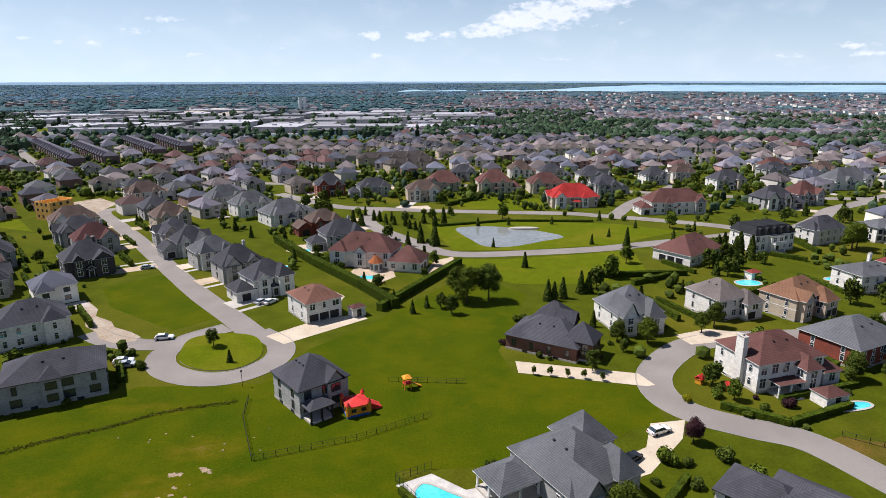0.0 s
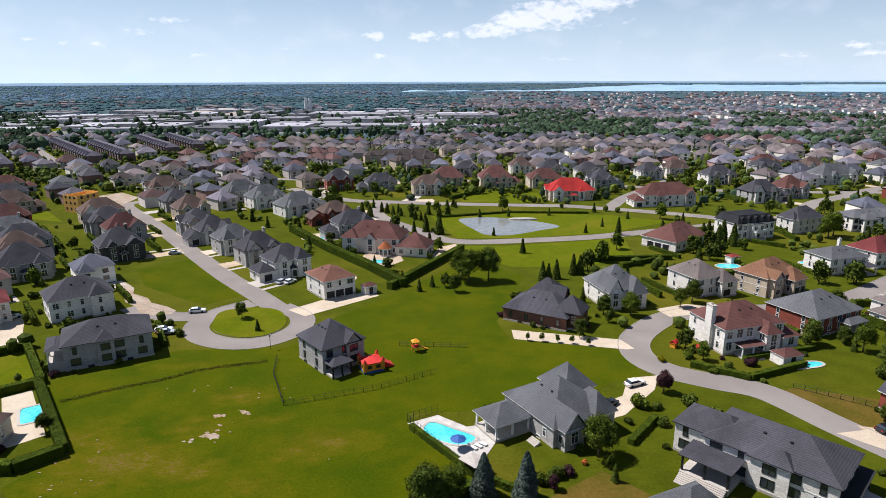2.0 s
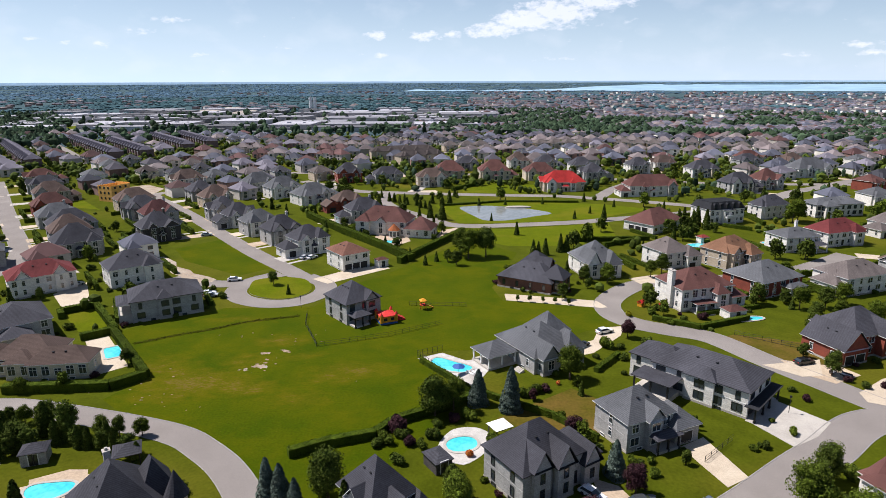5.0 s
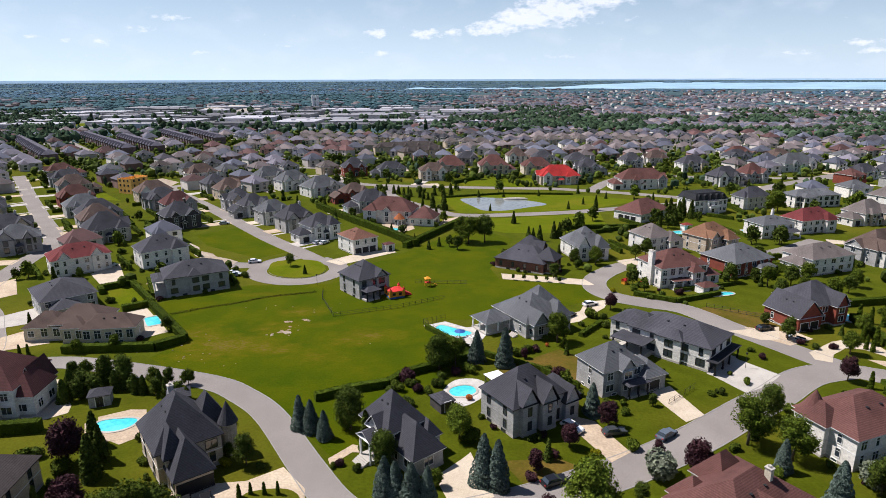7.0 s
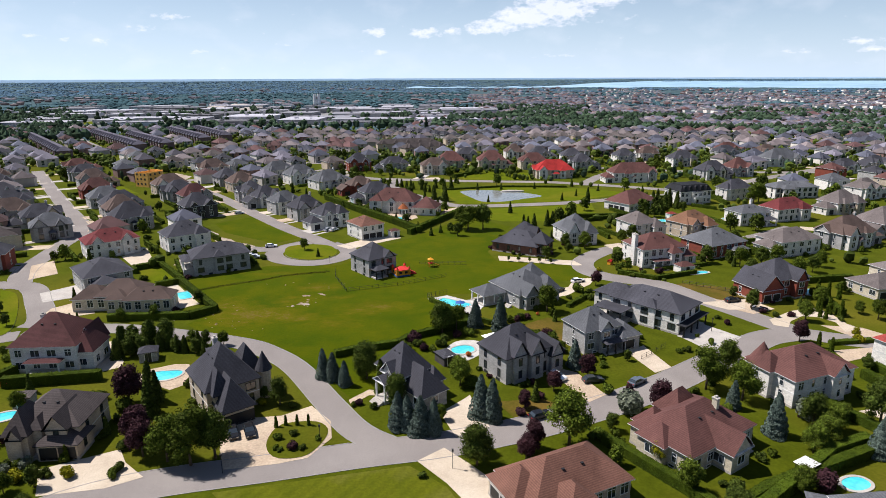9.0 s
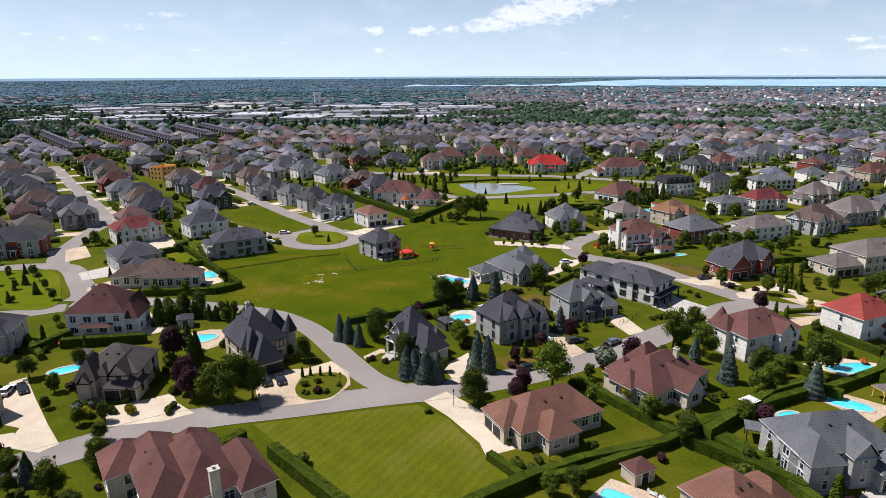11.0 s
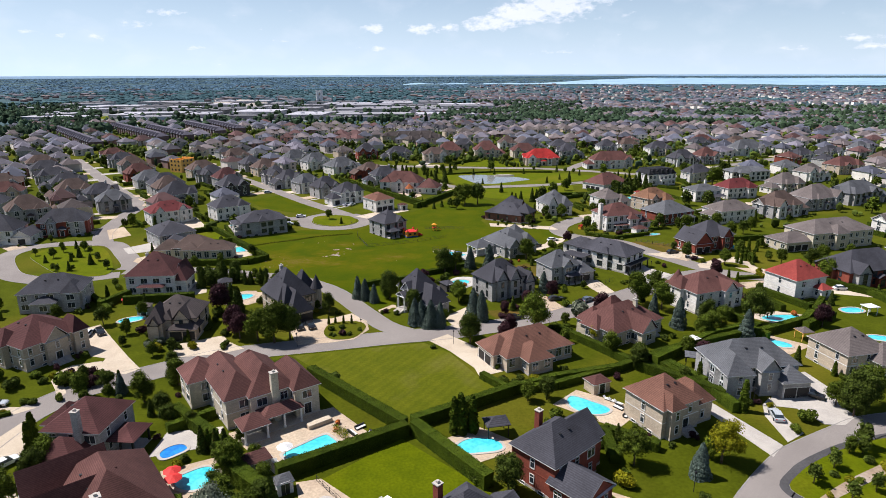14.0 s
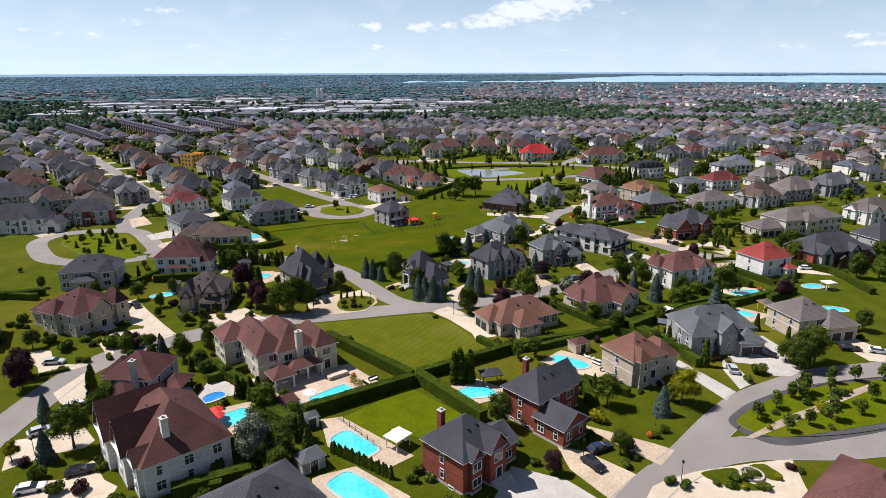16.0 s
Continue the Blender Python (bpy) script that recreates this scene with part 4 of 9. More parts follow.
def house(x, y, yaw, blocks, wall, roof, label="", trim="white_paint", doors=(), chimneys=(), vents=2, seed=0, win=("wide", "pair", "slim"), detail=2, base=0.5, gap=3.1, group="", low=True, wide_flanks=False):
    """x, y: the corner of the plan from which the blocks (x0, y0, x1, y1, eave, rise, roof kind[, wall, roof]) are counted."""
    rng = random.Random(seed or int(abs(x * 7 + y * 13)))
    e = root("house", x, y, yaw, label or f"{ROOF_WORD[roof]} hip-roofed house with {WALL_WORD[wall]} walls", "house", group)
    for bi, blk in enumerate(blocks):
        x0, y0, x1, y1, eave, rise, kind = blk[:7]
        wm = "wall_" + (blk[7] if len(blk) > 7 else wall)
        rm = "roof_" + (blk[8] if len(blk) > 8 else roof)
        b = Build().box(x0, y0, -0.1, x1, y1, eave)
        if kind in ("gx", "gy"):
            for t in (x0, x1) if kind == "gx" else (y0, y1):
                b.face([(t, y0, eave), (t, y1, eave), (t, (y0 + y1) / 2, eave + rise - 0.25)] if kind == "gx" else [(x0, t, eave), (x1, t, eave), ((x0 + x1) / 2, t, eave + rise - 0.25)])
        w = part("wall", b, wm, e)
        if detail > 1:
            pb = Build()
            for q in ((x0 - 0.05, y0 - 0.05, x1 + 0.05, y0), (x0 - 0.05, y1, x1 + 0.05, y1 + 0.05), (x0 - 0.05, y0, x0, y1), (x1, y0, x1 + 0.05, y1)):
                pb.box(q[0], q[1], -0.1, q[2], q[3], base)
            part("plinth", pb, "concrete", e)
            if eave > 5 and bi == 0:
                bb, zb = Build(), eave * 0.53
                for q in ((x0 - 0.04, y0 - 0.04, x1 + 0.04, y0), (x0 - 0.04, y1, x1 + 0.04, y1 + 0.04), (x0 - 0.04, y0, x0, y1), (x1, y0, x1 + 0.04, y1)):
                    bb.box(q[0], q[1], zb, q[2], q[3], zb + 0.16)
                part("band", bb, "white_paint" if wall in "wct" else wm, e)
        part("roof", roof_build(x0, y0, x1, y1, eave, rise, kind), [rm, trim, rm, wm], e)
        # vents on the slopes
        if detail > 1 and bi == 0:
            for i in range(vents):
                vx = x0 + (x1 - x0) * (0.3 + 0.4 * (i + 0.5) / vents)
                f = 0.62
                vy = y0 + (y1 - y0) / 2 * f if (x1 - x0) >= (y1 - y0) else y0 + (y1 - y0) * 0.5
                if (x1 - x0) < (y1 - y0):
                    vx = x0 + (x1 - x0) / 2 * f
                    vy = y0 + (y1 - y0) * (0.3 + 0.4 * (i + 0.5) / vents)
                vz = eave + rise * f
                part("roof_vent", Build().box(vx - 0.16, vy - 0.16, vz - 0.15, vx + 0.16, vy + 0.16, vz + 0.22).box(vx - 0.24, vy - 0.24, vz + 0.22, vx + 0.24, vy + 0.24, vz + 0.3), "dark_metal", e)
        # openings
        floors = [(base + 0.75, 0)] if eave < 4.6 else [(base + 0.7, 0), (eave * 0.55 + 0.55, 1)]
        for side, (ox, oy, ang, length) in {"S": (x0, y0, 0, x1 - x0), "E": (x1, y0, 90, y1 - y0), "N": (x1, y1, 180, x1 - x0), "W": (x0, y1, 270, y1 - y0)}.items():
            ca, sa = math.cos(radians(ang)), math.sin(radians(ang))

            def spot(s, out):
                return ox + ca * s + sa * out, oy + sa * s - ca * out

            taken = []
            for db, ds, pos, kind2 in doors:
                if db == bi and ds == side:
                    px, py = spot(pos, 0.0)
                    d = part("garage_door" if kind2 == "garage" else "front_door", door_mesh(kind2, trim), None, e)
                    d.matrix_basis = pose(px, py, 0.15 if kind2 == "garage" else base, 0, 0, ang)
                    taken.append((pos, 1.9 if kind2 == "garage" else 1.4))
            if length < 2.2:
                continue
            # walls turned away from the camera's route are left without windows
            if side == "N" or not faces_camera_route(e.matrix_basis, ang):
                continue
            flank = side in "WE" and bi == 0 and not wide_flanks
            n = max(1, int((length - 0.6) / (gap * (1.5 if flank else 1.0))))
            for sill, fl in floors:
                if sill + 1.6 > eave - 0.1:
                    sill = eave - 1.75
                for i in range(n):
                    s = length * (i + 0.5) / n
                    kind2 = win[(i + fl + bi) % len(win)] if n > 1 else win[0]
                    if flank:
                        kind2 = "slim"
                    if fl == 0 and any(abs(s - t) < g + 0.6 for t, g in taken):
                        continue
                    px, py = spot(s, 0.35)
                    if any(j != bi and q[0] - 0.1 < px < q[2] + 0.1 and q[1] - 0.1 < py < q[3] + 0.1 and q[4] > sill for j, q in enumerate(blocks)):
                        continue
                    px, py = spot(s, 0.0)
                    fr, pa, both = window_mesh(kind2, trim)
                    ob = part("window", fr if detail > 1 and y < 8 else both, None, e)
                    ob.matrix_basis = pose(px, py, sill, 0, 0, ang)
                    if detail > 1 and y < 8:
                        part("pane", pa, None, ob)
            if low and detail > 1 and bi == 0 and side in "SW":
                for s in (length * 0.28, length * 0.72):
                    px, py = spot(s, 0.35)
                    if any(abs(s - t) < g + 0.8 for t, g in taken) or any(j and q[0] - 0.3 < px < q[2] + 0.3 and q[1] - 0.3 < py < q[3] + 0.3 for j, q in enumerate(blocks)):
                        continue
                    px, py = spot(s, 0.05)
                    ob = part("window", window_mesh("low", trim)[2], None, e)
                    ob.matrix_basis = pose(px, py, 0.1, 0, 0, ang)
    for cx, cy, cw, cd, ch in chimneys:
        b = Build().box(cx - cw / 2, cy - cd / 2, 0, cx + cw / 2, cy + cd / 2, ch)
        c = part("chimney", b, "wall_" + ("s" if wall in "ts" else wall), e)
        part("chimney_cap", Build().box(cx - cw / 2 - 0.1, cy - cd / 2 - 0.1, ch, cx + cw / 2 + 0.1, cy + cd / 2 + 0.1, ch + 0.14).box(cx - 0.2, cy - 0.2, ch + 0.14, cx + 0.2, cy + 0.2, ch + 0.5), "concrete", c)
    return e


def porch(e, x0, y0, x1, y1, h, roof, trim="white_paint", floor=0.5, posts=None, kind="hip", rise=1.2):
    """A roofed terrace on posts, as parts of the house e."""
    part("porch_roof", roof_build(x0, y0, x1, y1, h, rise, kind, 0.35), ["roof_" + roof, trim, "roof_" + roof, trim], e)
    for px, py in posts or [(x0 + 0.2, y0 + 0.2), (x1 - 0.2, y0 + 0.2), ((x0 + x1) / 2, y0 + 0.2)]:
        part("porch_post", Build().box(px - 0.16, py - 0.16, 0, px + 0.16, py + 0.16, h).box(px - 0.22, py - 0.22, 0, px + 0.22, py + 0.22, 0.5), trim, e)
    part("porch_floor", Build().box(x0, y0, 0, x1, y1, floor), "concrete", e)


def steps(e, x, y, yaw, width, n=4, rise=0.16, tread=0.34):
    """A flight going down from (x, y) along -y of its own turn."""
    for i in range(n):
        b = Build().box(-width / 2, -tread * (i + 1), 0, width / 2, -tread * i, rise * (n - i))
        part("step", b, "concrete", e).matrix_basis = pose(x, y, 0, 0, 0, yaw)


# -- houses round the meadow and along the near streets
h = house(-28.0, 107.6, 40, [(0, 0, 11, 11.5, 5.8, 4.6, "hip"), (6.0, -0.7, 9.5, 5, 6.0, 2.4, "gy")], "s", "g", "charcoal hip-roofed house with grey stone walls beside the meadow", trim="dark_metal", vents=3, gap=3.4)
porch(h, 0.4, -3.6, 5.4, -0.1, 3.0, "g", "dark_metal", 0.5)
h = house(-87.2, 109.1, 29, [(0, 0, 18.5, 12.5, 6.0, 3.6, "hip"), (6.8, -0.5, 10.4, 4, 6.0, 2.0, "hip")], "s", "g", "charcoal-roofed grey stone house with a corner balcony", trim="dark_metal", win=("wide", "slim", "wide"), gap=3.6)
porch(h, -3.2, 0.5, 0.0, 9.5, 5.4, "g", "white_paint", 2.6, [(-3.0, 0.8), (-3.0, 5.0), (-3.0, 9.2)], rise=0.8)
house(-108.0, 137.5, 40, [(0, 0, 16, 12, 6.2, 4.6, "hip"), (10, -1.5, 14.5, 5, 6.2, 2.8, "hip")], "w", "g", "charcoal-roofed pale stone house with a row of upright windows", win=("slim", "pair", "slim"), gap=2.6)
h = house(-96.5, 76.5, 8, [(2.5, -1.6, 15.4, 5.2, 3.9, 3.0, "hip"), (-6, 1.6, 7, 11.0, 4.3, 3.9, "hip"), (-12.5, 1.8, -3, 9.5, 3.7, 3.2, "hip"), (-2.5, -0.6, 3.0, 5, 4.0, 2.4, "hip")], "c", "b", "low brown-roofed house with cream walls and tall windows", win=("tall", "tall", "pair"), gap=2.3, doors=[(2, "W", 3.0, "garage"), (2, "W", 6.4, "garage")])
house(-113.5, 90.5, 42, [(0, 0, 14, 16, 5.4, 3.8, "hip"), (2, -4, 9, 3, 3.6, 2.0, "hip")], "s", "g", doors=[(1, "S", 2, "garage"), (1, "S", 5, "garage")])
h = house(-100.5, 38.5, 4, [(0, 0, 14.5, 13, 6.4, 6.0, "hip"), (12.5, 1, 17.5, 9, 4.4, 4.0, "hip"), (13, 5, 16.5, 11, 4.4, 4.6, "gy")], "w", "M", "maroon-roofed two-storey white house with an awning terrace", win=("wide", "pair", "wide"), chimneys=[(4.6, 7.0, 0.8, 0.8, 11.6)])
porch(h, 4.0, -2.2, 11.5, 0.0, 3.4, "M", "white_paint", 0.9, [(4.3, -2.0), (11.2, -2.0)], rise=0.7)
h = house(-79.4, 7.6, 4, [(0, 0, 12, 11, 5.2, 4.6, "hip"), (0.6, -2.4, 4.4, 5, 5.0, 4.0, "hip"), (5.8, -2.6, 12.6, 3, 3.1, 2.4, "hip"), (7.0, -1.4, 10.6, 6, 5.4, 2.8, "gy"), (4.2, -0.8, 6.0, 4, 5.2, 2.0, "hip"), (1.6, -3.0, 3.6, 2, 4.6, 2.2, "gy")], "t", "n", "brown-roofed turreted stone house with front gable", trim="dark_metal", doors=[(2, "S", 1.8, "garage"), (2, "S", 5.0, "garage")], win=("slim", "pair", "slim"))
steps(h, 5.1, -0.9, 0, 2, 4)
h = house(-48.6, 19.0, 38, [(0, 0, 10.5, 12, 5.8, 7.2, "hip"), (1.2, -5.4, 7.2, 4.5, 3.3, 5.4, "hip"), (8.2, 4, 13, 10, 5.8, 5.2, "hip"), (1.0, -1.6, 4.2, 4, 5.4, 4.6, "hip")], "t", "g", "charcoal steep-roofed tan stone house with a conical turret", trim="dark_metal", doors=[(1, "S", 1.6, "garage"), (1, "S", 4.5, "garage")], chimneys=[(5.4, 9.6, 0.9, 0.9, 12.6)])
tur = Build().tube((12.6, 2.6, 0), (12.6, 2.6, 6.2), 1.4, 1.4, 14)
part("turret", tur, "wall_t", h)
part("turret_roof", Build().tube((12.6, 2.6, 6.2), (12.6, 2.6, 10.2), 1.8, 0.05, 14), "roof_g", h)
h = house(-14.0, 23.5, 40, [(2.9, -0.5, 10.8, 8.0, 5.8, 5.6, "hip"), (3.8, -6.4, 10.2, 3.5, 3.3, 4.8, "hip"), (2.3, 1.0, 6, 5.0, 5.6, 2.8, "gx"), (9.5, -3, 12.2, 5, 3.6, 2.8, "hip")], "s", "g", "charcoal hip-roofed house with white columned entrance", doors=[(1, "E", 2.0, "garage"), (1, "E", 5, "garage"), (2, "W", 2.0, "front")])
porch(h, 0.2, 1.2, 2.3, 4.8, 4.6, "g", "white_paint", 0.7, [(0.4, 1.5), (0.4, 4.5)], "gx", 1.4)
steps(h, 0.2, 3.0, 270, 3.0, 5)
h = house(10.8, 33.0, 33, [(0, 0, 12.5, 10, 6.0, 5.4, "hip"), (1.6, -0.8, 5.0, 5, 6.4, 3.4, "gy"), (6.0, -1.4, 9.4, 5, 6.0, 3.6, "gy"), (11.5, 0.5, 17, 8, 4.0, 3.4, "hip"), (12.2, -1.0, 15.6, 4, 4.0, 3.4, "gy")], "s", "g", "black steep-gabled house with grey-tan stone walls", trim="dark_metal", win=("slim", "pair", "slim"), doors=[(0, "S", 10.6, "front")])
h = house(31.0, 48.0, 25, [(0, 0, 10.5, 9, 5.8, 4.4, "hip"), (4.0, -1.0, 7.2, 5, 5.8, 2.6, "gy"), (9.5, -2, 15, 6, 3.4, 2.8, "hip")], "s", "G", "grey shingle house with stone walls and a black porch", doors=[(2, "S", 2.6, "garage")])
porch(h, 4.5, -2.8, 10, -0.6, 2.9, "g", "dark_metal", 0.5, [(4.8, -2.6), (7.2, -2.6), (9.7, -2.6)], rise=0.9)
h = house(57.6, 59.5, 45, [(0, 0, 12.3, 20, 5.7, 3.5, "hip"), (1.0, 14, 9.2, 25.6, 5.6, 2.7, "hip"), (-0.5, 6.5, 3, 12.5, 5.7, 2.0, "hip")], "w", "g", "long grey-brick house with a charcoal hip roof and dark trim", trim="dark_metal", win=("wide", "wide", "slim"), doors=[(0, "S", 2.2, "garage"), (0, "S", 5.8, "garage"), (0, "S", 9.4, "garage")], gap=3.6, wide_flanks=True)
porch(h, -0.7, -1.9, 12.9, -0.05, 3.1, "black", "dark_metal", 0.06, [(-0.5, -1.7), (4.0, -1.7), (7.6, -1.7), (12.6, -1.7)], "flat", 0.1)
porch(h, -5.5, 13.5, -0.1, 21.5, 4.0, "g", "dark_metal", 1.1, [(-5.2, 13.8), (-5.2, 17.5), (-5.2, 21.2)], "flat", 0.1)
steps(h, -5.5, 17.5, 270, 7.6, 7)
h = house(18.8, 78.5, 30, [(0, 0, 14, 15, 4.0, 5.2, "hip"), (1.0, -2.0, 5.4, 5, 4.0, 3.4, "gy"), (9, -1.0, 13.8, 6, 4.2, 3.6, "hip"), (9.5, 8, 17, 16, 4.4, 4.4, "hip")], "s", "G", "grey shingle bungalow with stone walls and steep wings", win=("tall", "pair", "wide"))
porch(h, -8.0, 6.5, 0.0, 13.5, 3.2, "G", "white_paint", 0.5, [(-7.7, 6.8), (-4.0, 6.8), (-0.4, 6.8), (-7.7, 13.2), (-7.7, 10)], rise=2.4)
steps(h, -1.2, 3.2, 270, 2.4, 4)
h = house(31.0, 131.5, 60, [(0, 0, 13, 18, 3.6, 4.4, "hip"), (2, -3, 9, 4, 4.6, 4.0, "hip"), (7.5, 5, 16, 14.5, 6.0, 4.2, "hip"), (8.2, 3.8, 12.2, 9, 6.0, 3.0, "gy")], "n", "g", "charcoal-roofed brown brick house with an arcaded drive side", trim="dark_metal", win=("tall", "pair", "tall"), gap=2.6)
house(45.2, 148.5, 14, [(0, 0, 13, 13, 5.2, 6.0, "hip"), (0.5, -2, 4.5, 6, 5.2, 4.4, "gy"), (7.4, -2.6, 12, 5, 4.6, 4.2, "hip")], "w", "G", "grey steep-roofed house with pale stone gables", win=("pair", "slim", "pair"), doors=[(0, "S", 6.0, "front")])
house(75.0, 157.0, 22, [(0, 0, 11, 12.5, 6.0, 4.2, "hip"), (7.5, -2.5, 13.5, 5, 4.8, 3.0, "hip")], "w", "t", "taupe hip-roofed pale stone house", doors=[(1, "S", 2.0, "garage")])
h = house(65.8, 117.0, 16, [(0, 0, 17, 13, 6.6, 4.4, "hip"), (9.5, -3.0, 13.5, 3, 5.4, 2.4, "hip"), (16, -1.5, 20.5, 6, 3.4, 2.0, "hip")], "w", "m", "white house with a maroon roof and a broad white chimney", chimneys=[(-0.4, 5.0, 1.2, 2.2, 11.2)], win=("tall", "pair", "tall"), gap=2.7)
porch(h, 3.0, -3.0, 9.5, 0.0, 3.0, "m", "white_paint", 0.8, [(3.2, -2.8), (6.2, -2.8), (9.2, -2.8)], "flat", 0.1)
steps(h, 6.2, -3.0, 0, 4, 5)
house(96.0, 157.0, 30, [(0, 0, 16, 11, 6.0, 4.4, "hip"), (9, -3, 15, 4, 4.8, 3.4, "hip"), (1, -1.8, 5, 4, 6.0, 2.6, "gy")], "t", "o", "orange-brown hip-roofed tan stone house", doors=[(1, "S", 2, "garage"), (1, "S", 4.4, "garage")])
h = house(93.7, 127.2, 26, [(0, 0, 18, 14.5, 5.0, 4.6, "hip")], "k", "G", "grey hip-roofed red brick house with a rear porch")
porch(h, 9.0, -3, 16, 0, 3.0, "G", "white_paint", 0.8)
house(87.0, 207.6, 38, [(0, 0, 22, 15, 4.0, 5.4, "hip")], "w", "m", "broad maroon hip-roofed white bungalow", doors=[(0, "W", 4, "garage"), (0, "W", 7.4, "garage"), (0, "W", 10.8, "garage")])
h = house(118.2, 225.5, 18, [(0, 0, 19, 13, 6.8, 0.3, "flat"), (6.5, -1.6, 12.5, 3, 6.6, 0.3, "flat")], "w", "g", "white stone mansion with a black mansard roof", win=("pair", "tall", "pair"), gap=2.6, doors=[(1, "S", 3.0, "front")])
part("mansard_roof", Build().loft([[(-0.3, -0.3, 6.98), (19.3, -0.3, 6.98), (19.3, 13.3, 6.98), (-0.3, 13.3, 6.98)], [(1.5, 1.5, 9.8), (17.5, 1.5, 9.8), (17.5, 11.5, 9.8), (1.5, 11.5, 9.8)]]), "roof_black", h)
part("roof_deck", Build().box(2.0, 2.0, 9.8, 17, 11, 10.0), "roof_black", h)
for dx in (2.6, 6.0, 9.5, 13.0, 16.4):
    d = part("dormer", Build().box(dx - 0.7, -0.1, 7.2, dx + 0.7, 1.6, 9.0).tube((dx, -0.2, 8.9), (dx, 1.7, 8.9), 0.8, 0.8, 10), "roof_black", h)
    part("pane", Build().box(dx - 0.45, -0.14, 7.5, dx + 0.45, -0.1, 8.8), "glass", d)
steps(h, 9.5, -1.7, 0, 5, 7)
part("balcony", Build().box(6.8, -3.2, 3.5, 12.2, -1.6, 3.8).box(6.8, -3.2, 3.8, 12.2, -3.05, 4.7), "white_paint", h)
for dx in (7.1, 11.9):
    part("column", Build().tube((dx, -2.9, 0), (dx, -2.9, 3.5), 0.28, 0.24, 12), "white_paint", h)
house(148.7, 236.2, 25, [(0, 0, 16, 10, 6.2, 4.6, "hip"), (-1.5, 1, 3, 6, 6.2, 3.2, "hip")], "w", "g", win=("slim", "pair", "slim"))
house(174.6, 240.4, 10, [(0, 0, 26, 11, 6.0, 2.8, "hip"), (3, -3, 10, 4, 5.8, 2.0, "hip")], "w", "G", "wide grey-roofed white house with deep eaves", trim="dark_metal")
h = house(128.0, 178.6, 15, [(0, 0, 15.5, 11, 5.8, 2.8, "hip")], "w", "G", "grey hip-roofed white house with a veranda", chimneys=[(11, 8, 0.9, 0.9, 10.2)])
porch(h, 6, -3.5, 16, 0, 3.0, "g", "white_paint", 0.4)
house(148.0, 185.8, 20, [(0, 0, 20, 11, 5.8, 4.4, "hip"), (12, -2, 17, 4, 5.6, 3.0, "hip")], "w", "D", "dark red hip-roofed pale stone house", doors=[(0, "S", 8, "front")])
house(120.0, 129.0, 20, [(0, 0, 19, 12, 5.8, 3.8, "hip"), (-3, 1, 6, 10, 3.6, 3.6, "hip")], "w", "t", "taupe hip-roofed pale house with double garage", doors=[(1, "S", 2, "garage")])
house(90.0, 82.0, 20, [(0, 0, 8, 11, 3.8, 4.6, "gy"), (6, 2, 20, 14, 5.6, 5.0, "hip"), (13, 0, 17, 6, 5.4, 3.6, "gy")], "k", "g", "red brick house with charcoal gables", doors=[(0, "S", 2.2, "garage"), (0, "S", 5.6, "garage")])
h = house(38.4, 0.9, 34, [(0, 0, 18.2, 12.5, 3.8, 4.6, "hip"), (6.4, -3.4, 11.6, 6, 3.6, 3.4, "gy"), (-1.2, 4.5, 4, 10, 3.6, 2.8, "hip"), (2, 9, 7, 13.5, 3.6, 3.0, "hip"), (9, 9, 16, 14.5, 3.8, 4.0, "hip")], "c", "m", "low maroon hip-roofed cream house with a chimney", chimneys=[(12.6, 4.4, 0.8, 1.0, 8.8)], win=("wide", "pair", "wide"))
steps(h, 14.5, -0.1, 0, 3, 5)
h = house(10.9, -12.0, 26, [(0, 0, 18, 11, 3.5, 4.4, "hip"), (3.5, -3.6, 10, 4, 3.4, 3.0, "hip"), (-1.8, 3, 5, 10.5, 3.4, 3.2, "hip")], "t", "u", "reddish-brown hip-roofed bungalow with an arched garage front", doors=[(2, "W", 2.0, "garage"), (2, "W", 5.0, "garage")], win=("tall", "pair", "tall"), gap=2.4)
h = house(67.2, 23.0, 22, [(0, 0, 17, 12, 6.0, 4.2, "hip"), (-1.2, 5, 4, 11, 6.0, 3.0, "hip"), (9, -1.4, 13, 4, 6.0, 2.8, "gy")], "w", "m", "maroon-roofed white stone house with corner pavilion", win=("slim", "pair", "slim"), gap=2.8)
tower = part("turret", Build().tube((1.6, 9.6, 0), (1.6, 9.6, 6.6), 1.9, 1.9, 12), "wall_w", h)
part("turret_roof", Build().tube((1.6, 9.6, 6.6), (1.6, 9.6, 10.4), 2.4, 0.05, 12), "roof_m", tower)
house(100.6, 33.4, 22, [(0, 0, 12.5, 11, 6.2, 4.6, "hip"), (7.5, -3.0, 11.5, 0.5, 3.2, 1.6, "hip")], "w", "r", "red hip-roofed white house", win=("slim", "pair", "slim"), gap=4.0)
h = house(136.2, 86.5, 16, [(0, 0, 29, 14, 6.5, 4.0, "hip"), (-11, 1, 3, 12, 3.6, 3.0, "hip"), (9, -2, 15, 5, 6.4, 3.0, "hip")], "c", "t", "long taupe hip-roofed cream mansion with a garage wing", trim="white_paint", doors=[(1, "S", 2.2, "garage"), (1, "S", 5.4, "garage"), (1, "S", 8.6, "garage")])
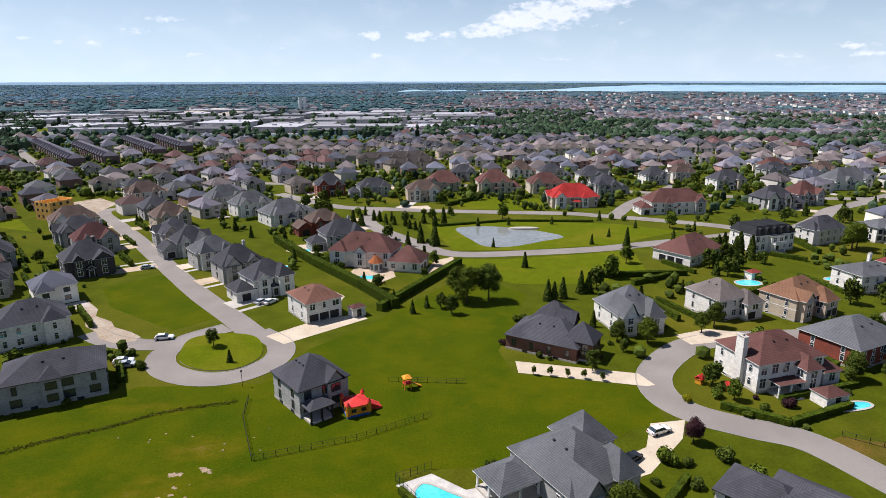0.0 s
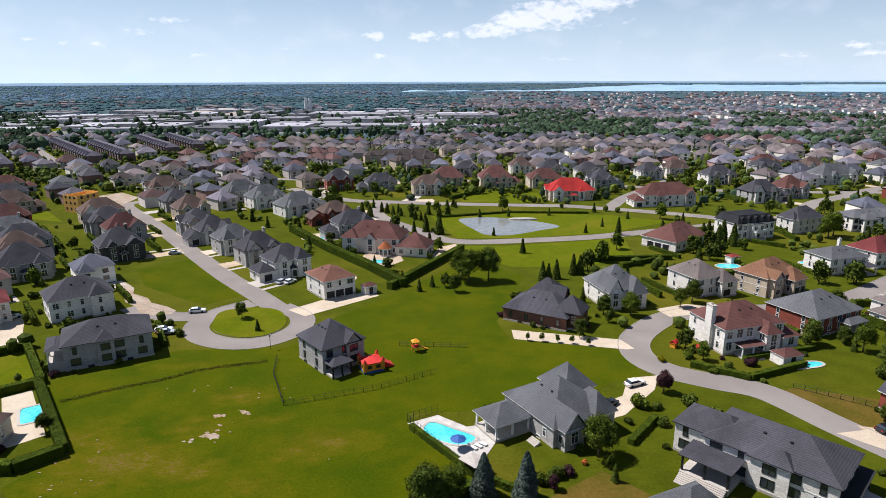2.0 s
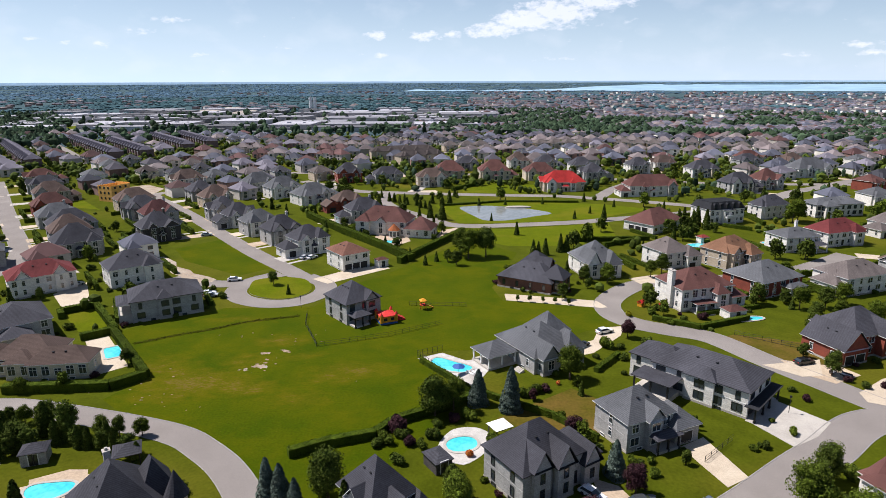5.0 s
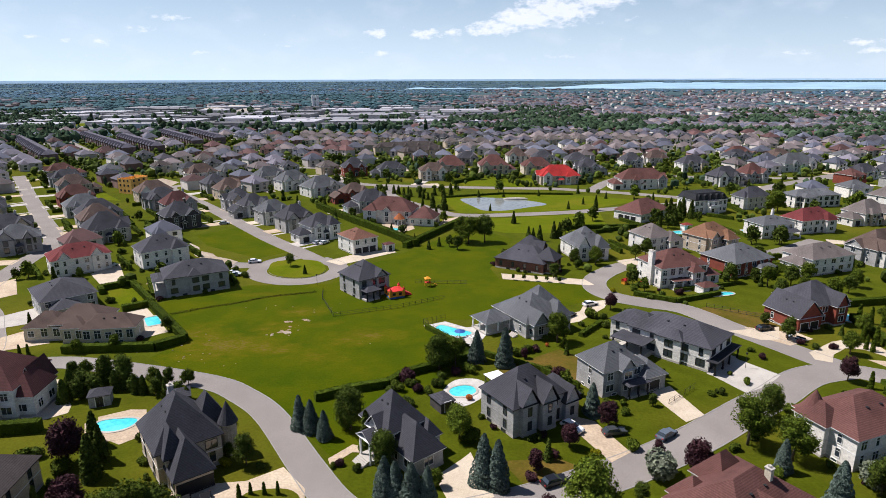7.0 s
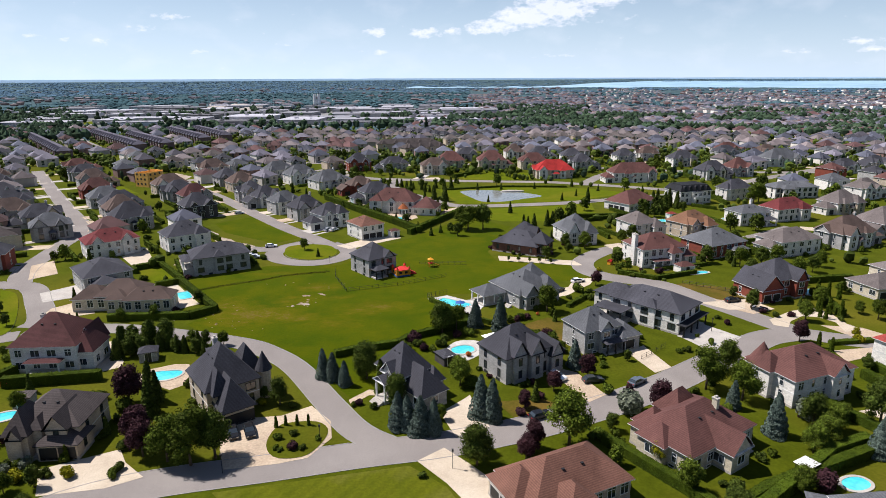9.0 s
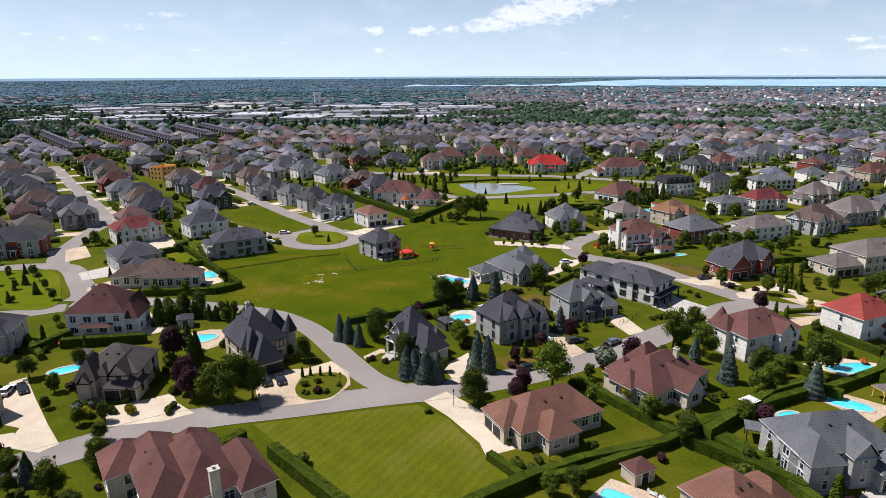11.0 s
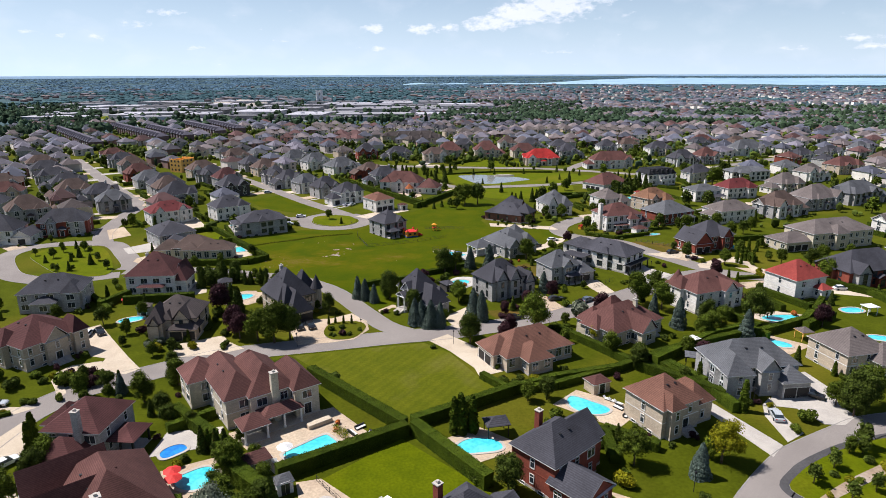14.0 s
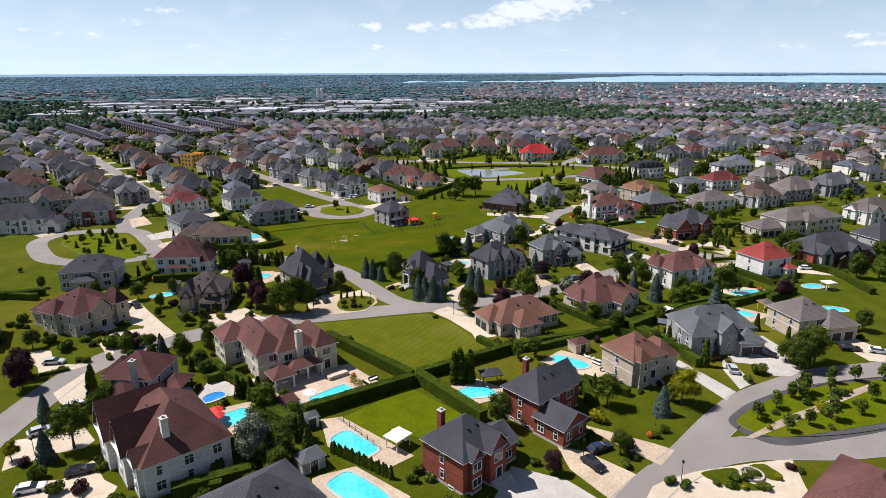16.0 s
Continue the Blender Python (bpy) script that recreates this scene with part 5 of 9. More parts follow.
h = house(-44.8, -35.0, 36, [(0, -0.4, 7, 18, 6.2, 3.9, "hip"), (-3.6, 11.6, 3, 19.6, 5.8, 3.4, "hip"), (4.2, -2.0, 13, 13.5, 6.25, 4.4, "hip"), (12.2, -4.2, 17.2, 8, 6.2, 3.2, "hip"), (6.5, 11, 12.5, 17, 5.6, 3.2, "hip")], "c", "m", "large maroon-roofed cream stone house with rear terrace", chimneys=[(8.9, -2.5, 1.4, 1.1, 10.4)], win=("wide", "pair", "wide"), gap=3.4, doors=[(3, "S", 2.5, "front")])
porch(h, 0.8, -7.6, 5.6, -3.0, 3.1, "m", "white_paint", 0.12, [(1.1, -7.3), (5.3, -7.3)], rise=2.0)
porch(h, 5.2, -6.0, 12.9, -2.1, 3.2, "m", "white_paint", 0.12, [(9.2, -5.8), (12.6, -5.8)], rise=1.5)
h = house(-73.4, -44.6, -4, [(0, 0, 10.2, 10.6, 5.8, 4.0, "hip"), (1.2, -5.0, 8.2, 1.5, 3.3, 2.8, "hip"), (-2.6, 3.5, 3, 10, 4.8, 2.8, "hip")], "s", "M", "maroon hip-roofed stone house with a side pavilion", chimneys=[(7.0, -0.5, 1.1, 1.0, 10.2)])
porch(h, 10.3, 1.8, 15.0, 7.6, 3.1, "M", "dark_metal", 0.15, [(14.7, 2.1), (14.7, 7.3), (12.4, 2.1)], rise=1.8)
h = house(-98.8, -11.4, 62, [(0, 0, 14.5, 15, 5.8, 4.6, "hip"), (4.5, -1.2, 9.5, 5, 5.8, 3.4, "gy"), (-1.4, 6, 4, 12, 5.6, 3.2, "hip"), (0, 13, 6, 19, 4.0, 3.0, "hip"), (11.2, -1.0, 14.6, 5, 5.8, 3.6, "hip")], "t", "M", "maroon-roofed stone mansion with bays and front gable", win=("slim", "slim", "pair"), gap=2.4, doors=[(1, "S", 2.5, "front")])
steps(h, 7, -1.3, 0, 4, 6)
house(-124.0, 24.0, 14, [(0, 0, 16.5, 11, 5.8, 4.2, "hip"), (4, -2.5, 10, 4, 3.4, 1.8, "hip"), (11.5, -1.0, 16, 6, 5.6, 3.0, "hip")], "s", "g", "charcoal hip-roofed grey stone house with a sunroom")
h = house(-51.0, -75.0, 40, [(0, 0, 14, 19.5, 6.2, 6.6, "hip"), (-2.6, 12.5, 8, 19.5, 5.8, 6.2, "gx"), (-1.6, 5.4, 8, 11.4, 6.0, 5.8, "gx"), (-0.8, 1.2, 4, 4.4, 6.0, 2.6, "gx")], "w", "m", "maroon steep-roofed pale stone house with gables", chimneys=[(4.6, 2.8, 1.1, 1.1, 12.0)], trim="white_paint", win=("pair", "slim", "pair"), gap=3.8)
h = house(-0.6, -74.0, 45, [(0, 0, 10.5, 9.5, 6.3, 4.4, "hip"), (5.0, -1.4, 9.0, 5, 6.3, 3.2, "gy"), (1.2, -0.8, 3.6, 4, 6.3, 2.0, "gy"), (9.5, 0.4, 14, 7, 3.8, 2.6, "gx")], "k", "g", "red brick house with a charcoal hip roof and white-capped chimney", chimneys=[(3.6, 8.6, 1.0, 1.0, 10.6)], trim="white_paint", doors=[(1, "S", 2.2, "front")])
steps(h, 7.2, -1.5, 0, 4, 6)
h = house(14.0, -56.0, 42, [(0, 0, 11.5, 9, 6.3, 4.2, "hip"), (-0.6, -6.4, 6.4, 0.5, 3.7, 2.8, "gy"), (8, 1, 14, 8, 5.8, 3.6, "gx")], "k", "g", "red brick house with a charcoal hip roof and garage wing", chimneys=[(6.0, 8.4, 1.0, 1.0, 10.4)], trim="white_paint", doors=[(1, "E", 2.2, "garage"), (1, "E", 5.2, "garage")])
h = house(36.8, -38.6, 28, [(0, 0, 9.5, 9.5, 6.0, 4.4, "hip"), (1.0, -1.2, 4.0, 4, 6.2, 2.4, "hip"), (8.6, 0.5, 14, 8, 4.4, 3.4, "hip")], "t", "u", "reddish-brown hip-roofed tan brick house with a stone bay", win=("slim", "pair", "slim"), doors=[(0, "S", 6.2, "front")])
steps(h, 6.2, -0.1, 0, 3, 6)
h = house(54.6, -21.6, 6, [(0, 0, 17.5, 10, 5.8, 4.4, "hip"), (0, -3.0, 5.5, 5, 5.6, 3.6, "hip"), (8, -2.0, 12, 4, 5.6, 3.0, "gy"), (12, -3.6, 18, 3, 3.6, 2.6, "hip")], "s", "G", "grey hip-roofed stone mansion with arched garage doors", doors=[(3, "S", 1.7, "garage"), (3, "S", 4.5, "garage")], win=("slim", "pair", "tall"), gap=2.8)
h = house(85.6, -15.0, 14, [(0, 0, 11, 11, 5.4, 4.2, "hip"), (6, -3.0, 15, 5, 4.0, 3.2, "hip")], "t", "t", "taupe hip-roofed beige brick house", doors=[(1, "S", 6.5, "garage"), (1, "S", 2.8, "garage")])
house(-133.7, 127.8, 40, [(0, 0, 18, 12, 6.0, 4.0, "hip"), (2, -0.8, 5.5, 4, 6.2, 2.6, "gy"), (12, -0.8, 15.5, 4, 6.2, 2.6, "gy")], "w", "D", "dark red steep-roofed white house with dormers", win=("slim", "pair", "slim"), gap=2.6)
h = house(-36.9, 156.0, 37, [(0, 0, 10.5, 12.5, 5.8, 3.0, "hip")], "w", "u", "reddish-brown hip-roofed white house with a triple garage", trim="white_paint", doors=[(0, "S", 2.0, "garage"), (0, "S", 5.1, "garage"), (0, "S", 8.2, "garage")])
h = house(58.2, -92.6, 41, [(0, 0, 16, 14, 5.6, 4.6, "hip"), (-4, 2, 3, 9, 3.6, 3.0, "hip")], "t", "m", "maroon hip-roofed stone house")
h = house(-32.0, -90.0, 42, [(0, 0, 14, 12, 5.2, 4.0, "hip")], "k", "g", "charcoal hip-roofed brick house")
h = house(-128.0, -24.0, 30, [(0, 0, 14, 12, 5.6, 4.4, "hip"), (9, -3, 14, 3, 3.6, 2.6, "hip")], "s", "g", "charcoal hip-roofed grey stone house")

# -- houses farther back: the front of each by its middle, width and turn, with roof and walls
def plain_house(x, y, w, yaw, roof, wall, seed, detail=1, group="houses along the back streets"):
    rng = random.Random(seed)
    d = rng.uniform(10.5, 13) + (2 if w > 19 else 0)
    eave = rng.choice((5.4, 5.8, 6.0, 6.2))
    rise = min(w, d) * rng.uniform(0.40, 0.50)
    flip = rng.random() < 0.5
    stone = rng.choice(("", "", "w", "s", "t")) or wall

    def place(a, b):
        return (w - b, w - a) if flip else (a, b)

    blocks = [(0, 0, w, d, eave, rise, "hip")]
    # a tall bay, a smaller gable beside it, the porch between them
    a0, a1 = place(w * 0.06, w * 0.06 + rng.uniform(4.2, 5.6))
    blocks.append((a0, -rng.uniform(1.4, 2.4), a1, d * 0.5, eave + rng.choice((0, 0, 0.25)), rng.uniform(2.7, 3.7), rng.choice(("hip", "gy", "gy")), stone))
    b0, b1 = place(w * 0.62, w * 0.62 + rng.uniform(3.0, 4.2))
    blocks.append((b0, -rng.uniform(0.7, 1.3), b1, d * 0.4, eave - rng.choice((0, 0.3)), rng.uniform(2.0, 2.9), rng.choice(("gy", "gy", "hip")), stone))
    c0, c1 = place(w * 0.44, w * 0.58)
    blocks.append((c0, -1.3, c1, 0.3, 3.2, 1.2, rng.choice(("hip", "gy"))))
    garage = rng.random() < 0.65
    if garage:
        g0, g1 = place(w - 0.6, w + rng.uniform(5.0, 6.2))
        blocks.append((g0, rng.uniform(-0.8, 2.0), g1, d - 2.5, 3.3, 2.7, rng.choice(("hip", "hip", "gy"))))
    if rng.random() < 0.35:
        s0, s1 = place(-1.1, 3.4)
        blocks.append((s0, d * 0.38, s1, d - 1.2, eave - 0.2, 2.8, "gx"))
    a = radians(yaw)
    ox, oy = x - math.cos(a) * w / 2, y - math.sin(a) * w / 2
    doors = [(3, "S", (c1 - c0) / 2, "front")]
    if garage:
        doors.append((4, "S", (g1 - g0) / 2, "garage"))
    ch = [(w * 0.7, d * 0.5, 0.9, 0.9, eave + rise + 0.6)] if rng.random() < 0.4 else []
    trim = rng.choice(("white_paint", "white_paint", "dark_metal")) if wall in "sdk" else "white_paint"
    return house(ox, oy, yaw, blocks, wall, roof, "", trim, doors, ch, 2, seed, ("tall", "pair", "slim"), detail, 0.4, 3.7, group)


BACK_WEST = [(-105, 238, 13, 40, "g", "s"), (-94, 226, 13, 40, "g", "s"), (-80, 210, 14, 40, "G", "s"), (-66, 195, 14, 40, "g", "s"), (-52, 180, 13, 40, "g", "w"),
             (-119, 199, 15, 40, "g", "d"), (-132, 228, 15, 40, "M", "s"), (-146, 242, 16, 40, "g", "s"), (-160, 262, 18, 40, "b", "t"), (-121, 271, 15, 40, "b", "t"),
             (-136, 290, 14, 40, "g", "s"), (-160, 330, 18, 40, "b", "w"), (-111, 315, 18, 40, "G", "w"), (-92, 297, 18, 40, "G", "w"), (-70, 278, 20, 40, "G", "w")]
BACK_MID = [(-50, 260, 14, 30, "b", "k"), (-38, 235, 16, 30, "g", "s"), (-64, 350, 16, 20, "g", "k"), (-38, 346, 18, 20, "g", "s"), (-10, 332, 18, 10, "b", "t"), (1, 364, 20, 5, "m", "c"),
            (31, 357, 20, 5, "m", "c"), (61, 356, 20, 5, "m", "c"), (14, 401, 16, 5, "g", "s"), (53, 414, 15, 5, "b", "w"), (72, 402, 16, 5, "g", "w"), (95, 388, 16, 5, "g", "w"),
            (95, 351, 14, 5, "g", "s"), (135, 385, 15, 8, "g", "w"), (157, 398, 16, 8, "b", "w")]
BACK_EAST = [(173, 366, 19, 10, "g", "w"), (236, 434, 18, 12, "m", "w"), (171, 307, 18, 12, "g", "s"), (193, 318, 15, 12, "m", "s"), (246, 365, 26, 12, "G", "w"), (255, 406, 18, 12, "b", "t"),
             (222, 406, 18, 12, "g", "s"), (192, 204, 16, 20, "t", "w"), (226, 240, 15, 20, "t", "w"), (271, 330, 18, 20, "g", "w"), (302, 346, 16, 20, "g", "s"), (338, 365, 16, 20, "G", "w"),
             (313, 300, 16, 20, "b", "s"), (267, 270, 22, 20, "m", "t"), (213, 173, 24, 20, "G", "s")]
BACK_SOUTH = [(185, 160, 20, 20, "t", "s"), (157, 143, 18, 20, "b", "s"), (190, 107, 18, 15, "t", "w"), (222, 122, 16, 20, "m", "k"), (134, 46, 24, 15, "g", "k"), (164, 61, 18, 15, "g", "s"),
              (-187, 96, 24, 10, "g", "w"), (-194, 137, 17, 40, "b", "s"), (-164, 112, 19, 20, "g", "k"), (-166, 159, 15, 35, "G", "s"), (-159, 205, 18, 40, "g", "s"), (-178, 226, 17, 40, "G", "s"),
              (-196, 250, 17, 40, "m", "k"), (-202, 188, 17, 40, "b", "s"), (-222, 216, 18, 40, "g", "s")]
BACK_FAR_WEST = [(-245, 240, 18, 40, "g", "s"), (-267, 268, 19, 40, "g", "s"), (-288, 296, 19, 40, "b", "s"), (-228, 151, 20, 20, "g", "s"), (-238, 182, 18, 20, "m", "s"), (-256, 208, 18, 30, "b", "k"),
                 (-284, 232, 18, 40, "g", "s"), (-304, 262, 18, 40, "g", "s"), (-216, 282, 17, 40, "b", "s"), (-238, 312, 17, 40, "g", "s"), (-260, 342, 17, 40, "m", "s"), 
                 (-182, 178, 15, 40, "g", "s"), (-140, 176, 16, 40, "g", "s"), (-152, 192, 15, 40, "b", "s")]
def approach(e, w):
    """A paved drive from the house to the nearest street, where one is near."""
    m = e.matrix_basis
    best = None
    for k, pts in LINES.items():
        for q in pts[::2]:
            o = m.inverted() @ q
            c = Vector((min(max(o.x, w * 0.15), w * 0.85), min(max(o.y, 1), 9), 0))
            d = (o - c).length - ROADS[k][0] / 2
            if best is None or d < best[0]:
                best = (d, c, o)
    d, c, o = best
    if 2 < d < (16 if -130 < m.translation.x < -80 and 150 < m.translation.y < 215 else 34):
        s = (o - c).normalized()
        n = Vector((-s.y, s.x, 0)) * 2.9
        a, b = m @ (c + n), m @ (c - n)
        t = c + s * (d + 0.8)
        f, g = m @ (t - n * 1.2), m @ (t + n * 1.2)
        patch("driveway_back", [tuple(v.xy) for v in (a, b, f, g)], random.choice(("pale_pavers", "pavers", "concrete")), 0.05, "paved driveway up to a house")
        if d < 22 and m.translation.y < 260:
            k = n.normalized()
            side = c + k * 6.5
            patch("walk_back", [tuple((m @ v).xy) for v in (side + k * 0.8, side - k * 0.8, side - k * 0.8 + s * (d + 0.8), side + k * 0.8 + s * (d + 0.8))], "concrete", 0.045, "pale paved walk to a front door")


for group_rows in (BACK_WEST, BACK_MID, BACK_EAST, BACK_SOUTH, BACK_FAR_WEST):
    for i, row in enumerate(group_rows):
        approach(plain_house(*row, seed=int(abs(row[0] * 3 + row[1] * 5)) + i), row[2])
h = house(-40.5, 211.3, -14, [(0, 0, 23, 13, 6.0, 5.6, "hip"), (22.4, -1.5, 34, 9.5, 3.6, 4.8, "hip"), (0.8, -1.6, 6.6, 5, 6.0, 3.2, "hip"), (9.5, -0.8, 14, 5, 5.6, 2.4, "gy")], "w", "m", "broad maroon-roofed white house with a garage wing and conservatory", "white_paint", [(1, "E", 2.6, "garage"), (1, "E", 6.2, "garage")], (), 2, 77, ("tall", "pair", "slim"), 2, 0.4, 3.2)
tower = part("conservatory", Build().tube((18.2, -2.0, 0), (18.2, -2.0, 3.2), 2.3, 2.3, 8), "white_paint", h)
part("conservatory_roof", Build().tube((18.2, -2.0, 3.2), (18.2, -2.0, 5.8), 2.7, 0.06, 8), "roof_copper", tower)
for i in range(8):
    q = math.tau * (i + 0.5) / 8
    part("pane", Build().box(-0.6, -0.05, 0.7, 0.6, 0.0, 2.7), "glass", tower).matrix_basis = pose(18.2 + 2.16 * math.sin(q), -2.0 - 2.16 * math.cos(q), 0, 0, 0, math.degrees(q))
plain_house(69, 314, 25, 5, "R", "t", 78)
plain_house(116, 297, 28, 5, "m", "w", 79)

# a house frame of bare timber under construction
e = root("unfinished_house", -195, 289, -24, "unfinished bare plywood house shell on a building plot", "unfinished house")
W1, D1 = 11, 12
part("wall", Build().box(0, 0, 0, W1, 0.2, 8.6).box(0, D1 - 0.2, 0, W1, D1, 9.4).box(0, 0.2, 0, 0.2, D1 - 0.2, 8.6).box(W1 - 0.2, 0.2, 0, W1, D1 - 0.2, 9.0).box(0.2, 0.2, 3.0, W1 - 0.2, D1 - 0.2, 3.2).box(0.2, 0.2, 6.0, W1 - 0.2, D1 - 0.2, 6.2), "timber", e)
for i in range(6):
    part("stud", Build().box(0.4 + i * 2.0, 0, 8.6, 0.6 + i * 2.0, 0.2, 9.6), "timber", e)
# black panels on the solid walls stand in for shaded window openings
for i in range(3):
    for z in (1.2, 4.2, 7.0):
        part("opening", Build().box(1.4 + i * 3.2, -0.03, z, 2.7 + i * 3.2, 0.0, z + 1.3), "black_paint", e)
        part("opening", Build().box(W1, 1.6 + i * 3.4, z, W1 + 0.03, 2.9 + i * 3.4, z + 1.3), "black_paint", e)


# -- long brick terraces under one roof
def terrace(xa, ya, xb, yb, roof, wall, depth, step, label):
    length = math.hypot(xb - xa, yb - ya)
    n = max(2, int(length / step))
    e = root("terrace", xa, ya, math.degrees(math.atan2(yb - ya, xb - xa)), label, "terraced houses", "terraces beyond the avenue")
    h = depth / 2
    part("wall", Build().box(0, -h, -0.1, length, h, 6.4), wall, e)
    part("roof", roof_build(0, -h, length, h, 6.4, 4.0, "hip"), [roof, "dark_metal", roof, wall], e)
    gable, bay = roof_build(-2.2, -h - 1.2, 2.2, 0, 6.7, 3.1, "hip"), Build().box(-2.1, -h - 1.2, -0.1, 2.1, -h, 6.7)
    gm, bm = gable.mesh("roof", [roof, "dark_metal", roof, wall]), bay.mesh("wall", [wall])
    for i in range(n):
        s = length * (i + 0.5) / n
        part("roof", gm, None, e).matrix_basis = pose(s, 0, 0)
        part("wall", bm, None, e).matrix_basis = pose(s, 0, 0)
        part("window", window_mesh("tall", "white_paint")[2], None, e).matrix_basis = pose(s, -h - 1.2, 3.6)


ROW_TOWN = "long dark-roofed brick terrace beyond the avenue"
TERRACES = [(-448, 578, -322, 428), (-404, 622, -283, 478), (-349, 596, -264, 493), (-331, 653, -248, 543), (-308, 672, -236, 572)]
for row in TERRACES:
    terrace(*row, "roof_v", "wall_v", 11.5, 9.5, ROW_TOWN)
for row in ((-66, 476, -12, 492), (-40, 440, -6, 462)):
    terrace(*row, "roof_n", "wall_t", 11.0, 9.5, "long low brown-roofed terrace of alike houses")


# -- rows of alike houses in the farther streets
KIND_WORD = ("taupe", "brown", "grey", "charcoal", "maroon", "violet-grey")


def far_kind(k):
    rng = random.Random(900 + k)
    w, d = rng.uniform(11, 13.5), rng.uniform(10.5, 12.5)
    roof = "roof_" + "tnGgmv"[k]
    wall = "wall_" + "tcwskt"[k]
    e = part("house", Build().box(-w / 2, -d / 2, -0.1, w / 2, d / 2, 5.8).box(-w / 2 + 0.8, -d / 2 - 1.5, -0.1, -1, -d / 2, 5.2).box(1.2, -d / 2 - 1.0, -0.1, w / 2 - 0.6, -d / 2, 3.0), wall)
    tagged(e, f"{KIND_WORD[k]}-roofed house in a row of alike houses", "house", "rows of alike houses")
    part("roof", roof_build(-w / 2, -d / 2, w / 2, d / 2, 5.8, 3.7, "hip"), [roof, "white_paint", roof, wall], e)
    part("roof", roof_build(-w / 2 + 0.8, -d / 2 - 1.5, -1, 0, 5.2, 2.6, ("hip", "gy")[k % 2]), [roof, "white_paint", roof, wall], e)
    for px, pz, py in ((-w / 4 - 0.4, 1.2, 1.5), (-w / 4 - 0.4, 3.3, 1.5), (w / 4, 3.7, 0)):
        part("window", window_mesh("tall" if pz < 3.5 else "wide", "white_paint")[2], None, e).matrix_basis = pose(px, -d / 2 - py, pz)
    return e


KINDS = [far_kind(k) for k in range(6)]
used = set()


def far_house(x, y, yaw, k):
    if k not in used:
        used.add(k)
        KINDS[k].matrix_basis = pose(x, y, 0, 0, 0, yaw)
    else:
        copy_thing(KINDS[k], pose(x, y, 0, 0, 0, yaw))


rng = random.Random(5)
PLACED = [tuple((o.matrix_basis @ Vector((8, 5, 0))).xy) for o in list(scene.objects) if o.name.split(".")[0] == "house" and o.parent is None]
MORE, DRIVES = [], []
singles = {"rows": 64, "west": 26, "east": 22}
for xa, ya, xb, yb in TERRACES + [(-66, 476, -12, 492), (-40, 440, -6, 462)]:
    n = int(math.hypot(xb - xa, yb - ya) / 9)
    PLACED += [(xa + (xb - xa) * i / n, ya + (yb - ya) * i / n) for i in range(n + 1)]
# building plots and greens that stay open
PLACED += [(-190, 296), (-205, 290), (-190, 275), (-180, 268), (-201, 276), (-172, 292), (-180, 305), (20, 330), (42, 325), (30, 318), (-187, 333), (-176, 320), (-196, 345), (-229, 523), (-261, 475), (-242, 584), (-301, 410), (-240, 505), (-270, 455), (-215, 540)]


def spot_free(x, y, r):
    return not near_road(x, y, "", 6.5) and all((x - a) ** 2 + (y - b) ** 2 > r * r for a, b in PLACED)


def settle(where, x, y, yaw, kinds):
    PLACED.append((x, y))
    DRIVES.append((x, y, yaw))
    k = rng.choice(kinds)
    if singles[where] > 0:
        singles[where] -= 1
        far_house(x, y, yaw, k)
    else:
        MORE.append((x, y, yaw, k))


# curved rows across the middle distance, then what lies between them
CURVES = [((3, 5, 3), [(-64, 642), (-22, 597), (9, 562)]), ((3, 5, 3), [(28, 588), (66, 613), (108, 634), (150, 632), (184, 622), (222, 594), (276, 572), (330, 545), (400, 520)]),
          ((0, 0, 5), [(-152, 592), (-102, 588), (-60, 578), (-22, 530), (11, 534), (60, 545), (117, 554), (155, 562), (193, 544), (240, 525), (300, 505)]),
          ((0, 0, 1), [(62, 572), (112, 586), (160, 596), (204, 570), (250, 550), (310, 528)]), ((0, 1, 0, 5), [(-170, 560), (-110, 556), (-74, 548)]),
          ((0, 1, 0, 2), [(20, 500), (70, 512), (130, 518), (179, 500), (240, 480), (300, 468)]), ((0, 5, 2, 3), [(60, 470), (118, 468), (163, 480), (215, 456), (262, 450)]),
          ((0, 4, 1), [(-190, 525), (-130, 520), (-90, 508)]), ((4, 0, 5, 3), [(-160, 480), (-110, 478), (-84, 460)])]
for kinds, pts in CURVES:
    line = smooth_line(pts, 8) if len(pts) > 2 else [Vector((*q, 0)) for q in pts]
    for q, r in zip(line, line[1:]):
        m = int((r - q).length // 2) + 1
        for i in range(m):
            o = q.lerp(r, i / m)
            if spot_free(o.x, o.y, 13.6):
                yaw = math.degrees(math.atan2(r.y - q.y, r.x - q.x))
                settle("rows", o.x + rng.uniform(-1, 1), o.y + rng.uniform(-1.5, 1.5), yaw + rng.uniform(-3, 3), kinds)
for i in range(2600):
    x, y = rng.uniform(-205, 430), rng.uniform(425, 640)
    if spot_free(x, y, 18.5) and rng.random() < 0.6:
        settle("rows", x, y, rng.uniform(-12, 12) + rng.choice((0, 0, 90)), (0, 3, 4, 5, 2, 1))
